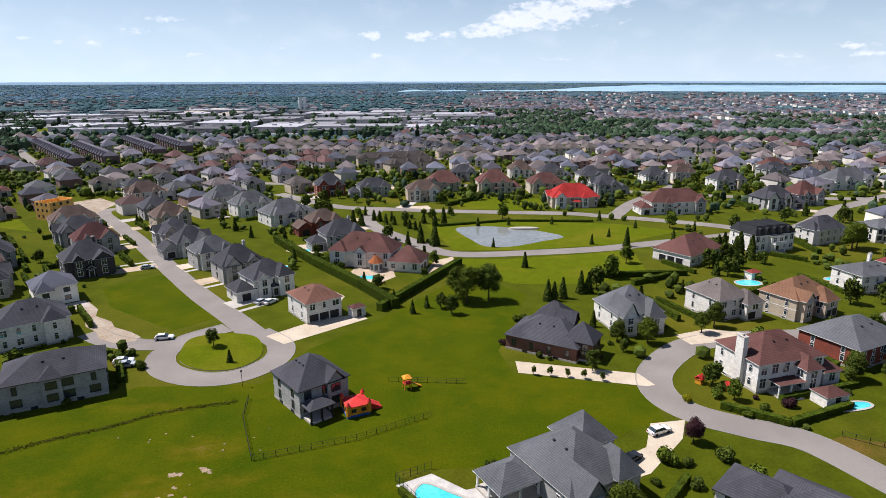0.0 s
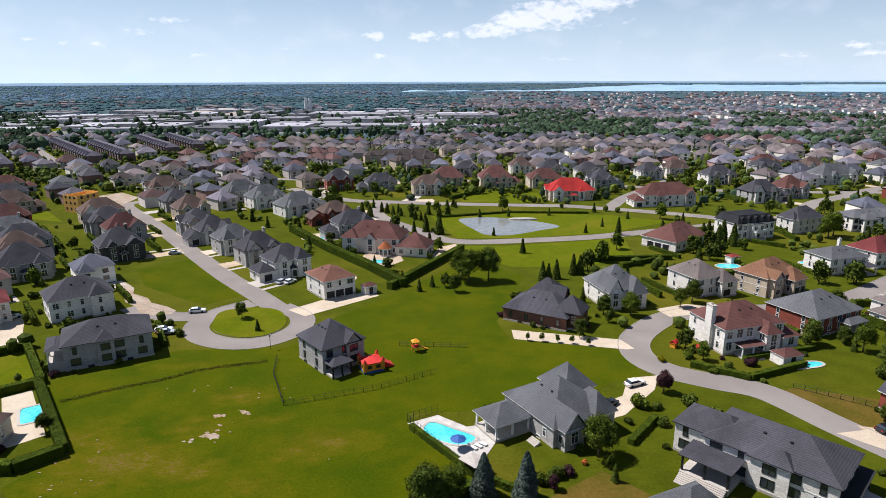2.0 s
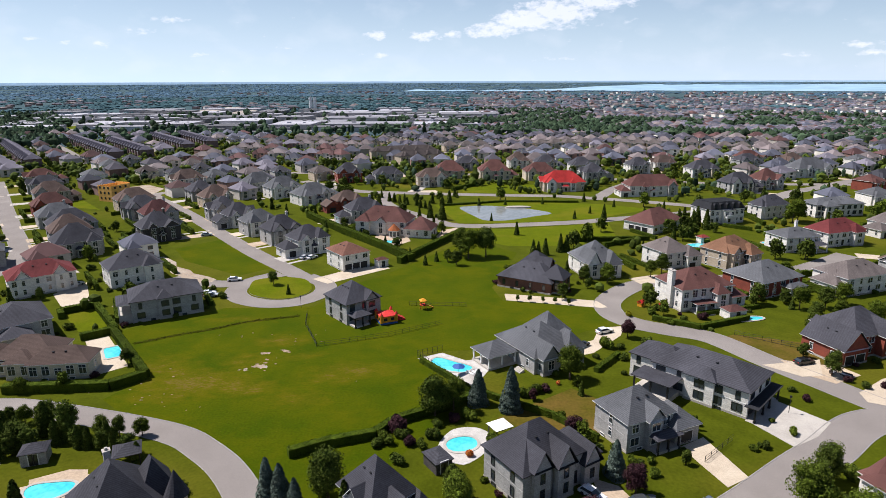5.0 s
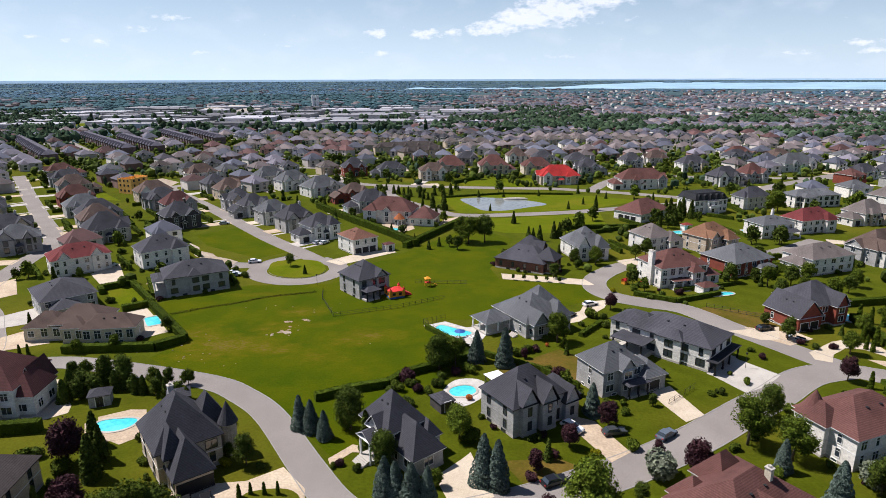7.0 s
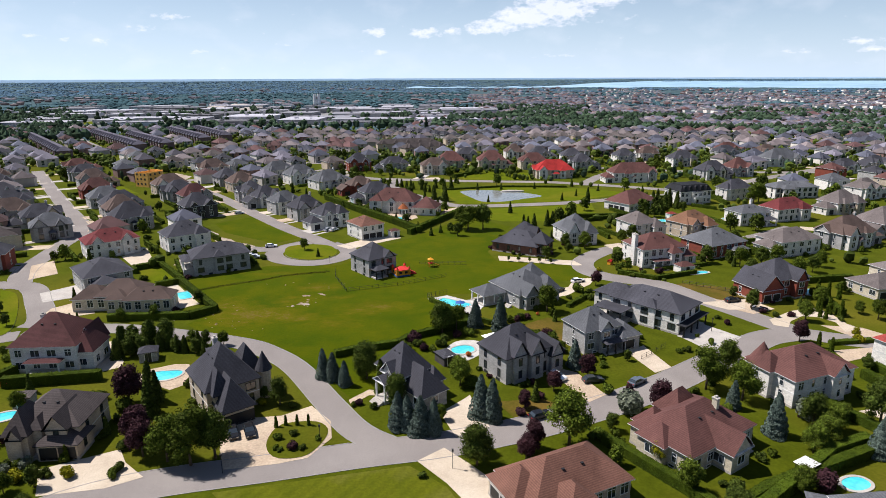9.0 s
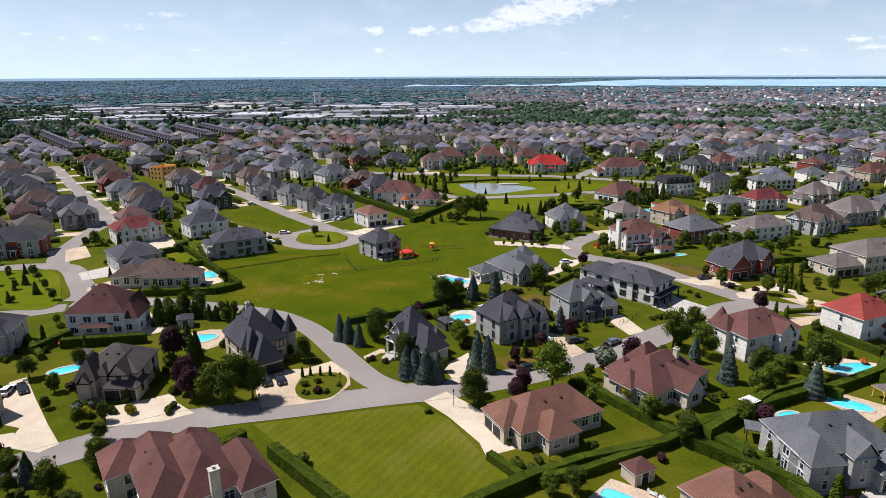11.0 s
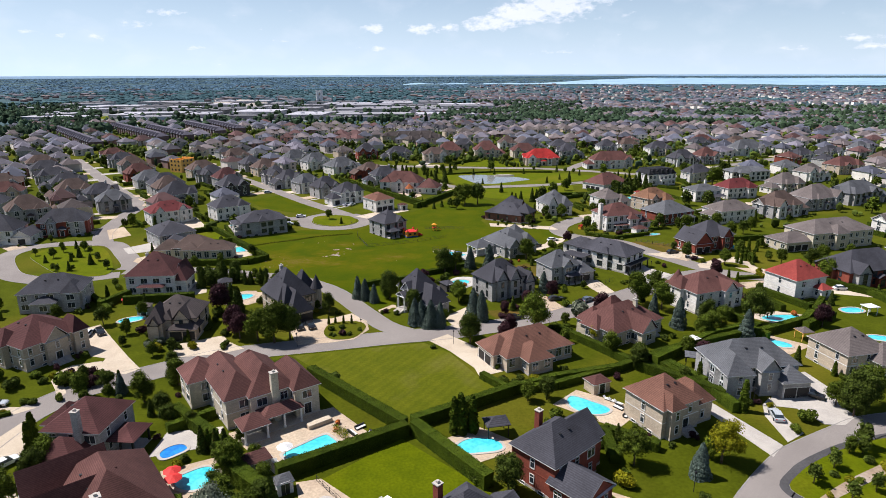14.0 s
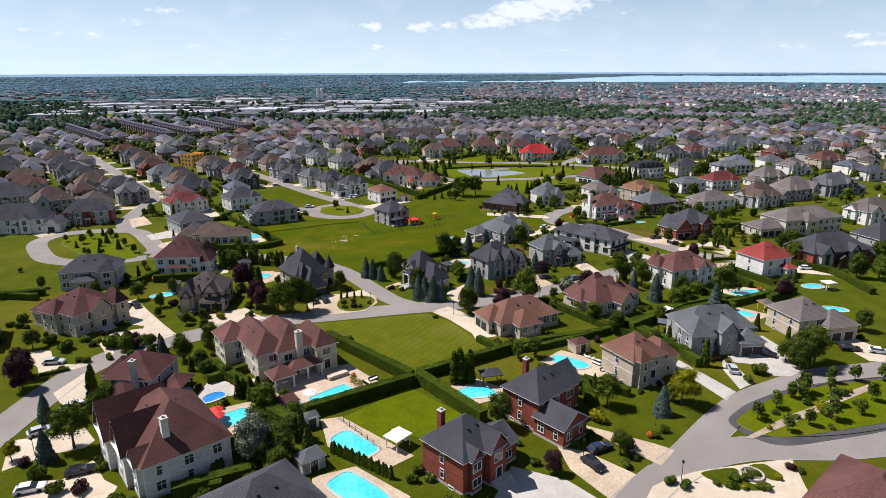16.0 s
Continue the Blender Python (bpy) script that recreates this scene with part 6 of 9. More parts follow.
# streets west of the avenue, turned like it, and a few east
for i in range(3200):
    x, y = rng.uniform(-540, -55), rng.uniform(130, 690)
    if (x > -205 and y > 425) or abs(x) > 0.76 * (y + 165) or (x > -110 and y < 350):
        continue
    if spot_free(x, y, 18.0) and noise.noise(Vector((x * 0.02, y * 0.02, 7))) > -0.22:
        settle("west" if y < 480 else "rows", x, y, 40 + rng.uniform(-8, 8) + rng.choice((0, 0, 90)), (3, 5, 3, 5, 4, 2) if rng.random() < 0.8 else (1, 0))
for i in range(2200):
    x, y = rng.uniform(200, 640), rng.uniform(120, 640)
    if x > 0.76 * (y + 165) or (x < 260 and y < 250):
        continue
    if spot_free(x, y, 19.5) and noise.noise(Vector((x * 0.02, y * 0.02, 2))) > -0.25:
        settle("east", x, y, 14 + rng.uniform(-12, 12), (2, 3, 1, 4, 0, 5))

# -- the country beyond: roofs, sheds and woods too many to count
def ground_z(x, y):
    return rise_far(math.hypot(x, y))


def hip_block(v, f, m, x, y, z, w, d, hgt, rise, ang):
    ca, sa = math.cos(ang), math.sin(ang)
    s = len(v)
    for lx, ly, lz in ((-w, -d, 0), (w, -d, 0), (w, d, 0), (-w, d, 0), (-w, -d, hgt), (w, -d, hgt), (w, d, hgt), (-w, d, hgt), (-w * 0.45, 0, hgt + rise), (w * 0.45, 0, hgt + rise)):
        v.append((x + ca * lx - sa * ly, y + sa * lx + ca * ly, z + lz))
    for q, k in (((0, 1, 5, 4), 1), ((1, 2, 6, 5), 1), ((2, 3, 7, 6), 1), ((3, 0, 4, 7), 1), ((4, 5, 9, 8), 0), ((6, 7, 8, 9), 0), ((5, 6, 9), 0), ((7, 4, 8), 0)):
        f.append(tuple(s + i for i in q))
        m.append(k)


def eaves_house(b, x, y, z, w, d, h, rise, ang, roof, wall, bay=True):
    """Walls, an overhanging hip roof, a bay with its own roof and dark panes, added to one mesh."""
    ca, sa = math.cos(ang), math.sin(ang)

    def to(lx, ly, lz):
        return (x + ca * lx - sa * ly, y + sa * lx + ca * ly, z + lz)

    def block(x0, y0, x1, y1, h, rise):
        lo, hi = [(x0, y0), (x1, y0), (x1, y1), (x0, y1)], [(x0 - 0.5, y0 - 0.5), (x1 + 0.5, y0 - 0.5), (x1 + 0.5, y1 + 0.5), (x0 - 0.5, y1 + 0.5)]
        for i in range(4):
            j = (i + 1) % 4
            b.face([to(*lo[i], 0), to(*lo[j], 0), to(*lo[j], h), to(*lo[i], h)], wall)
        k = [to(*q, h) for q in hi]
        if x1 - x0 > y1 - y0:
            s = (y1 - y0) / 2
            r0, r1 = to(x0 + s, (y0 + y1) / 2, h + rise), to(x1 - s, (y0 + y1) / 2, h + rise)
            b.face([k[0], k[1], r1, r0], roof), b.face([k[2], k[3], r0, r1], roof), b.face([k[1], k[2], r1], roof), b.face([k[3], k[0], r0], roof)
        else:
            s = (x1 - x0) / 2
            r0, r1 = to((x0 + x1) / 2, y0 + s, h + rise), to((x0 + x1) / 2, y1 - s, h + rise)
            b.face([k[1], k[2], r1, r0], roof), b.face([k[3], k[0], r0, r1], roof), b.face([k[0], k[1], r0], roof), b.face([k[2], k[3], r1], roof)

    block(-w, -d, w, d, h, rise)
    if bay:
        block(-w + 0.7, -d - 1.6, -0.8, 0, h - 0.6, rise * 0.7)
        for lx, ly, lz in ((-w / 2, -d - 1.62, 1.2), (-w / 2, -d - 1.62, h - 2.6), (w / 2, -d - 0.02, h - 2.2), (w / 2, -d - 0.02, 1.0)):
            b.face([to(lx - 0.9, ly, lz), to(lx + 0.9, ly, lz), to(lx + 0.9, ly, lz + 1.5), to(lx - 0.9, ly, lz + 1.5)], 7)


TOWN_MATS = ["far_roof", "far_roof_tan_haze", "far_roof_slate_haze", "far_roof_red", "far_wall", "far_wall_pale", "far_wall_brick", "glass"]
b = Build()
rng = random.Random(11)
LOOK = {0: (1, 4), 1: (1, 4), 2: (2, 5), 3: (2, 4), 4: (3, 4), 5: (0, 4)}
for x, y, yaw, k in MORE:
    roof, wall = LOOK[k]
    eaves_house(b, x, y, 0, rng.uniform(5.4, 7.4), rng.uniform(5.0, 6.2), 5.6, rng.uniform(3.2, 4.4), radians(yaw), roof, wall if rng.random() < 0.8 else 6)
tagged(part("row_houses", b, TOWN_MATS), "many alike houses with grey and taupe roofs", "houses", kind="stuff")
b = Build()
for i in range(1500):
    x, y = rng.uniform(-60, 720), rng.uniform(655, 960)
    if rng.random() < 0.55 and not -40 < x - 0.25 * y < 60:
        eaves_house(b, x, y, 0, rng.uniform(5, 8), rng.uniform(5, 6), 5.0, 3.0, rng.choice((0, 1.57)) + rng.uniform(-0.3, 0.3), rng.choice((0, 2, 2, 1, 0, 2, 3)), rng.choice((4, 5, 5, 6)), False)
for i in range(7600):
    az, r = rng.uniform(-50, 50), 690 + 2100 * rng.random() ** 1.3
    a = radians(90 - az)
    x, y = r * math.cos(a), r * math.sin(a)
    if (az < 2 and rng.random() < 0.96) or (x < 60 and r < 1350) or noise.noise(Vector((x * 0.006, y * 0.006, 3))) < -0.2 or (r > 2300 and rng.random() < 0.6):
        continue
    eaves_house(b, x, y, ground_z(x, y), rng.uniform(5, 8), rng.uniform(4.5, 6.5), rng.uniform(4, 6), 3.0, rng.uniform(0, 1.57), rng.choice((0, 0, 2, 1, 2, 0, 1, 3)), rng.choice((4, 5, 5, 6)), False)
for i in range(900):
    az, r = rng.uniform(-46, 12), 1350 + 1700 * rng.random()
    a = radians(90 - az)
    x, y = r * math.cos(a), r * math.sin(a)
    if noise.noise(Vector((x * 0.003, y * 0.003, 8))) > 0.16:
        w = rng.choice((5, 6, 7, 8, 12))
        eaves_house(b, x, y, ground_z(x, y), w, rng.uniform(5, 7), rng.uniform(4, 6), 2.5, rng.uniform(-0.3, 0.3), rng.choice((0, 2, 2, 1)), rng.choice((4, 6, 6)), False)
tagged(part("far_houses", b, TOWN_MATS), "countless grey and brown roofs of the town beyond", "houses", kind="stuff")

# paved drives in front of the houses in rows, and the yards round the sheds
b = Build()
for x, y, yaw in DRIVES:
    m = pose(x, y, 0, 0, 0, yaw)
    w = rng.uniform(2.2, 3.4)
    b.face([tuple(m @ Vector(q)) for q in ((0.6, -13.5, 0.06), (0.6 + 2 * w, -13.5, 0.06), (0.6 + 2 * w, -6.6, 0.06), (0.6, -6.6, 0.06))])
tagged(part("drives", b, "far_drive"), "pale paved drives before the houses in rows", "drives", kind="stuff")
patch("yard_1", [(-760, 900), (-560, 770), (-20, 770), (60, 900), (40, 1240), (-700, 1240)], "far_yard", 0.03, "pale paved yards round the industrial sheds")

# flat-roofed sheds of an industrial park
shed_rng = random.Random(21)
SHEDS = []
for i in range(1500):
    x, y = shed_rng.uniform(-800, 40), shed_rng.uniform(775, 1300)
    w, d, hh = shed_rng.uniform(40, 120), shed_rng.uniform(28, 78), shed_rng.uniform(4.5, 7)
    if len(SHEDS) > 62:
        x, y = shed_rng.uniform(150, 800), shed_rng.uniform(1050, 1500)
    if len(SHEDS) > 78 or x < -0.62 * (y + 160) or any(abs(x - p) < (w + q) / 2 + 8 and abs(y - r) < (d + s) / 2 + 10 for p, r, q, s in SHEDS):
        continue
    SHEDS.append((x, y, w, d))
    e = root("warehouse", x, y, shed_rng.uniform(-4, 4), "flat-roofed grey industrial shed far off", "warehouse", "sheds of the industrial park")
    part("wall", Build().box(-w / 2, -d / 2, -0.1, w / 2, d / 2, hh).box(-w * 0.3, -d / 2 - 4, -0.1, w * 0.1, -d / 2, hh * 0.55), "cladding", e)
    part("roof", Build().box(-w / 2 - 0.2, -d / 2 - 0.2, hh, w / 2 + 0.2, d / 2 + 0.2, hh + 0.6).box(-w * 0.2, -2, hh + 0.6, -w * 0.2 + 5, 2, hh + 2.2).box(w * 0.2, -3, hh + 0.6, w * 0.2 + 3, 0, hh + 1.8), "flat_roof", e)
for dx in (0, 9):
    tagged(part("silo", Build().tube((-293 + dx, 1300, 0), (-293 + dx, 1300, 30), 3.4, 3.4, 12), "white_paint"), "white concrete silo tower far off", "silo")


# thin masts and heaps of pale spoil behind the sheds
for x, y, top in ((-401, 1364, 34), (-580, 1437, 32), (-748, 1548, 26)):
    mast = root("mast", x, y, 0, "thin grey steel mast behind the sheds", "mast")
    part("pole", Build().tube((0, 0, -0.2), (0, 0, top), 0.9, 0.45, 6), "flat_roof", mast)
    part("crossarm", Build().box(-2.2, -0.3, top * 0.86, 2.2, 0.3, top * 0.89), "flat_roof", mast)
for i, (x, y, r, top) in enumerate(((-491, 1246, 46, 7), (-467, 1317, 60, 9), (-406, 1240, 40, 6))):
    heap_rng = random.Random(60 + i)
    bump = [heap_rng.uniform(0.75, 1.15) for _ in range(18)]
    tagged(part("spoil_heap", Build().loft([[(x + r * k * bump[j] * math.cos(math.tau * j / 18), y + 0.4 * r * k * bump[(j * 5) % 18] * math.sin(math.tau * j / 18), z * top * (0.8 + 0.25 * bump[(j * 7) % 18])) for j in range(18)] for k, z in ((1, -0.02), (0.7, 0.4), (0.45, 0.75), (0.2, 0.95))]), "far_drive"), "pale heap of earth and rubble behind the sheds", "heap")


# woods: many small uneven crowns in one mesh
def blob_unit():
    bm = bmesh.new()
    bmesh.ops.create_icosphere(bm, subdivisions=1, radius=1.0)
    v = np.array([q.co[:] for q in bm.verts])
    f = np.array([[q.index for q in p.verts] for p in bm.faces])
    bm.free()
    return v, f


BV, BF = blob_unit()


def crowns(name, spots, m, label, category="trees", seed=3):
    g = np.random.RandomState(seed)
    vs, fs = [], []
    for i, (x, y, r, hh) in enumerate(spots):
        v = BV * (0.78 + 0.44 * g.rand(len(BV), 1))
        v = v * (r, r, hh * 0.5) + (x, y, ground_z(x, y) + hh * 0.5)
        vs.append(v)
        fs.append(BF + i * len(BV))
    me = bpy.data.meshes.new(name)
    me.from_pydata(np.concatenate(vs).tolist(), [], np.concatenate(fs).tolist())
    me.materials.append(MATS[m])
    return tagged(part(name, me, None), label, category, kind="stuff")


rng = random.Random(31)
near_spots, spots, last_spots = [], [], []
for i in range(36000):
    az, r = rng.uniform(-50, 50), 700 + 4100 * rng.random() ** 1.3
    a = radians(90 - az)
    x, y = r * math.cos(a), r * math.sin(a)
    dense = noise.noise(Vector((x * 0.004, y * 0.004, 0)))
    if dense < (0.0 if az > 2 else -0.35) or any(abs(x - p) < q / 2 + 4 and abs(y - t) < s / 2 + 4 for p, t, q, s in SHEDS) or (-0.55 * (y + 160) < x < 60 and y < 1300 and rng.random() < 0.8) or on_lake(az, r):
        continue
    s = 0.9 + r / 4500
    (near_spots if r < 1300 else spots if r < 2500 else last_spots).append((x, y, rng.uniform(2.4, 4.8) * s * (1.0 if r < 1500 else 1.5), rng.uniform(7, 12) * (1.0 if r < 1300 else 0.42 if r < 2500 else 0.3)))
for i in range(2600):
    x, y = rng.uniform(-20, 700), rng.uniform(640, 900)
    if noise.noise(Vector((x * 0.012, y * 0.012, 4))) > 0.08 and y > 655 - 0.16 * max(0, x - 200):
        near_spots.append((x, y, rng.uniform(3, 6.0), rng.uniform(8, 13)))
for i in range(5200):
    x, y = rng.uniform(-520, 560), rng.uniform(300, 700)
    if abs(x) < 0.8 * (y + 170) and all((x - p) ** 2 + (y - q) ** 2 > 88 for p, q in PLACED) and not near_road(x, y, "", 2.0) and noise.noise(Vector((x * 0.03, y * 0.03, 1))) > -0.1 and rng.random() < (0.22 if x < -50 else 0.45):
        near_spots.append((x, y, rng.uniform(1.1, 2.8), rng.uniform(2.5, 7.5)))
for i in range(520):
    y = rng.uniform(690, 1250)
    x = -rng.uniform(0.57, 0.86) * (y + 160)
    near_spots.append((x, y, rng.uniform(2.5, 5), rng.uniform(6, 11)))
for i in range(500):
    az = rng.choice((rng.uniform(19, 21), rng.uniform(23.5, 29), rng.uniform(23.5, 29)))
    a, r = radians(90 - az), rng.uniform(4230, 4290)
    last_spots.append((r * math.cos(a), r * math.sin(a), rng.uniform(12, 22), rng.uniform(5, 8)))
crowns("woods", near_spots, "mid_leaf_haze", "dark green woods and garden trees between the houses")
crowns("far_woods", spots, "far_leaf_haze", "green woods beyond the town, tinted blue for haze")
crowns("distant_woods", last_spots, "distant_leaf_haze", "woods stretching to the horizon, coloured pale blue for haze")
far_ridge = Build()
for i in range(160):
    a0, a1 = radians(30 + 120 * i / 160), radians(30 + 120 * (i + 1) / 160)
    h0, h1 = (13.0 - 6.0 * math.cos(q) + 2.2 * noise.noise(Vector((q * 30, 0, 0))) for q in (a0, a1))
    z = rise_far(4895)
    far_ridge.face([(4895 * math.cos(a0), 4895 * math.sin(a0), z - 6), (4895 * math.cos(a1), 4895 * math.sin(a1), z - 6), (4895 * math.cos(a1), 4895 * math.sin(a1), z + max(0.5, h1)), (4895 * math.cos(a0), 4895 * math.sin(a0), z + max(0.5, h0))])
tagged(part("backdrop", far_ridge, "far_shore"), "low wooded shore along the horizon, glowing pale blue for haze", "backdrop", kind="structure")

# ---------------------------------------------------------------- plants
def quads(name, centres, normals, size, m, seed, jitter=0.55, extra=None):
    """Many small bent leaf clumps as one mesh, with an optional inner body (verts, faces)."""
    g = np.random.RandomState(seed)
    n = len(centres)
    nrm = normals + g.normal(0, jitter, (n, 3))
    nrm /= np.linalg.norm(nrm, axis=1, keepdims=True) + 1e-9
    t = np.cross(nrm, g.normal(0, 1, (n, 3)))
    t /= np.linalg.norm(t, axis=1, keepdims=True) + 1e-9
    s = np.cross(nrm, t)
    a = size * g.uniform(0.6, 1.3, (n, 1))
    c = size * g.uniform(0.45, 1.0, (n, 1))
    lift = nrm * size * 0.25
    v = np.stack([centres - t * a, centres - s * c + lift, centres + t * a, centres + s * c + lift], 1).reshape(-1, 3)
    i = np.arange(n)[:, None] * 4
    f = np.concatenate([i + (0, 1, 2), i + (0, 2, 3)]).tolist()
    v = v.tolist()
    if extra is not None:
        k = len(v)
        v += extra[0].tolist()
        f += (extra[1] + k).tolist()
    me = bpy.data.meshes.new(name)
    me.from_pydata(v, [], f)
    me.materials.append(MATS[m])
    return me


def sphere_points(n, g):
    p = g.normal(0, 1, (n, 3))
    return p / np.linalg.norm(p, axis=1, keepdims=True)


def broad_tree(m, label, seed, hgt=8.0, spread=0.36, bare=0.22, leaves=6000, size=0.15):
    """A tapered trunk with limbs as the tree's own mesh; the crown is its part."""
    g = np.random.RandomState(seed)
    b = Build()
    top = hgt * 0.62
    b.tube((0, 0, -0.1), (0.05, 0, hgt * 0.35), 0.028 * hgt, 0.018 * hgt, 7)
    b.tube((0.05, 0, hgt * 0.35), (0, 0.05, top), 0.018 * hgt, 0.007 * hgt, 6)
    lumps = []
    for i in range(24):
        a, zz = g.uniform(0, 6.28), g.uniform(bare + 0.12, 0.88)
        r = hgt * spread * (1 - abs(zz - 0.5) * 1.1) * g.uniform(0.45, 0.8)
        p = np.array([math.cos(a) * r, math.sin(a) * r, hgt * zz])
        lumps.append((p, hgt * g.uniform(0.08, 0.15)))
        if i < 6:
            b.tube((0, 0, hgt * (0.25 + 0.04 * i)), tuple(p), 0.01 * hgt, 0.004 * hgt, 5)
    lumps.append((np.array([0, 0, hgt * 0.82]), hgt * 0.18))
    lumps.append((np.array([0, 0, hgt * 0.55]), hgt * 0.26))
    cs, ns, ev, ef = [], [], [], []
    for p, r in lumps:
        k = int(leaves * r * r / sum(q * q for _, q in lumps))
        d = sphere_points(k, g)
        cs.append(p + d * r * g.uniform(0.55, 1.3, (k, 1)) * (1, 1, 0.9))
        ns.append(d)
        ef.append(BF + len(ev) * len(BV))
        ev.append(BV * (0.60 + 0.2 * g.rand(len(BV), 1)) * r * (1, 1, 0.85) + p)
    tree = tagged(part("tree", b, "bark", None, "", True), label, "tree", "trees")
    part("crown", quads("crown", np.concatenate(cs), np.concatenate(ns), size, m, seed, extra=(np.concatenate(ev), np.concatenate(ef))), None, tree)
    return tree


def spruce(m, label, seed, hgt=9.0, spread=0.2, leaves=3600, size=0.20, power=0.9, name="spruce_tree"):
    g = np.random.RandomState(seed)
    b = Build().tube((0, 0, -0.1), (0, 0, hgt * 0.97), 0.02 * hgt, 0.004 * hgt, 6)
    z = g.rand(leaves) ** 1.35 * 0.95 + 0.04
    a = g.uniform(0, 6.28, leaves)
    tier = 0.82 + 0.22 * np.abs(np.sin(z * 22 + a * 0.5)) + 0.12 * np.sin(a * 3 + z * 9)
    r = hgt * spread * (1 - z) ** power * tier + 0.05
    c = np.stack([np.cos(a) * r, np.sin(a) * r, hgt * z - 0.12 * r], 1)
    nrm = np.stack([np.cos(a), np.sin(a), np.full(leaves, 0.55)], 1)
    core = Build()
    rings = []
    for q in (0.03, 0.25, 0.5, 0.75, 0.97):
        rings.append([(math.cos(t) * (hgt * spread * (1 - q) ** power * 0.78 + 0.02), math.sin(t) * (hgt * spread * (1 - q) ** power * 0.78 + 0.02), hgt * q) for t in (math.tau * i / 9 for i in range(9))])
    core.loft(rings, 0, False)
    cv = np.array(core.v)
    cf = np.array([t for q in core.f for t in ((q[0], q[1], q[2]), (q[0], q[2], q[3]))])
    tree = tagged(part(name, b, "bark"), label, "tree", "conifers")
    part("crown", quads("crown", c, nrm, size, m, seed, extra=(cv, cf)), None, tree)
    return tree


def shrub(m, label, seed, hgt=1.5, name="shrub"):
    g = np.random.RandomState(seed)
    cs, ns, ev, ef = [], [], [], []
    for i in range(5):
        p = np.array([g.uniform(-0.4, 0.4), g.uniform(-0.4, 0.4), g.uniform(0.35, 0.6)]) * hgt
        r = hgt * g.uniform(0.32, 0.45)
        d = sphere_points(130, g)
        cs.append(p + d * r), ns.append(d)
        ef.append(BF + len(ev) * len(BV))
        ev.append(BV * r * 0.85 + p)
    me = quads(name, np.concatenate(cs), np.concatenate(ns), 0.10 * hgt, m, seed, extra=(np.concatenate(ev), np.concatenate(ef)))
    return tagged(part(name, me, None), label, "shrub", "shrubs")


def plant(makers, spots, ref, seed=1):
    """makers: functions that build one plant of height ref; the rest are copies of these, turned and scaled."""
    rng, made = random.Random(seed), {}
    for i, (x, y, hgt) in enumerate(spots):
        k = i % len(makers)
        s = hgt / ref * rng.uniform(0.94, 1.06)
        m = pose(x, y, 0, 0, 0, rng.uniform(0, 360)) @ Matrix.Diagonal((s * rng.uniform(0.9, 1.1), s * rng.uniform(0.9, 1.1), s, 1))
        if k not in made:
            made[k] = makers[k]()
            made[k].matrix_basis = m
        else:
            o = copy_thing(made[k], pose(0, 0, 0))
            o.matrix_basis = m


L1, L2 = "leafy green garden tree with a rounded crown", "tall dense green tree shading a garden"
plant([lambda: spruce("needle", "blue-green spruce with drooping branches", 11, spread=0.25, power=0.68), lambda: spruce("needle", "dense blue-grey spruce on a lawn", 12, spread=0.28, power=0.72)],
      [(-29.5, 36.4, 9), (-27.2, 35.5, 8), (-24.2, 32.9, 7.5), (-11.3, 16.2, 9), (-9.5, 15.6, 9), (-6.9, 14.3, 10), (-4.4, 14.3, 9), (4.7, 20.3, 11), (6.9, 18.9, 11), (5.6, 65.6, 9), (12.0, 63.0, 11),
       (27.4, 41.8, 8), (59.0, 13.6, 10), (74.0, 7.0, 9), (55.5, 23.2, 8), (39.8, -49.3, 8), (-72.0, -21.4, 6), (-82.4, -50.7, 7), (-73.8, -64.3, 8)], 10.8)
plant([lambda: spruce("leaf_dark", "dark green young conifer on grass", 13, 6.0, 0.2, 700, 0.3)],
      [(31.4, 174.2, 7), (33.3, 174.2, 6), (36.3, 176.5, 7), (42.8, 181.1, 7), (45.1, 181.1, 7), (-50.2, 132.7, 3.5), (73.0, 236.4, 8), (-104.6, 321.2, 6), (70, 252, 4), (60, 240, 4), (20, 236, 3.5),
       (-4, 240, 5), (-14, 238, 6), (-18, 228, 6), (95, 246, 5), (86, 268, 4), (110, 262, 4.5), (30, 274, 4), (50, 276, 4)], 6.0)
plant([lambda: broad_tree("leaf", L1, 21), lambda: broad_tree("leaf_dark", L2, 22, spread=0.33), lambda: broad_tree("leaf", L1, 23, spread=0.4, bare=0.15)],
      [(-42.1, 32.9, 5.5), (-36.2, 24.8, 6), (-46.3, 4.3, 11), (-50.8, 5.4, 9), (-42.8, 6.4, 9), (53.3, 31.0, 11), (20.1, 9.9, 12), (61.2, 39.8, 8), (58.8, 26.2, 9), (26.4, 76.1, 8), (3.2, 4.3, 8), (36.6, -2.8, 6),
       (0.9, 32.8, 7), (-3.2, 61.0, 9), (0.5, 63.0, 7), (95.6, 69.1, 6), (85.2, 77.8, 6), (157.9, 229.2, 11), (51.4, 143.0, 7), (44.0, 144.1, 6), (111.7, 148.2, 6), (105.7, 80.2, 6), (72.4, 153.2, 7), (7.1, 172.2, 12), (4.5, 176, 11)], 8.0, 2)
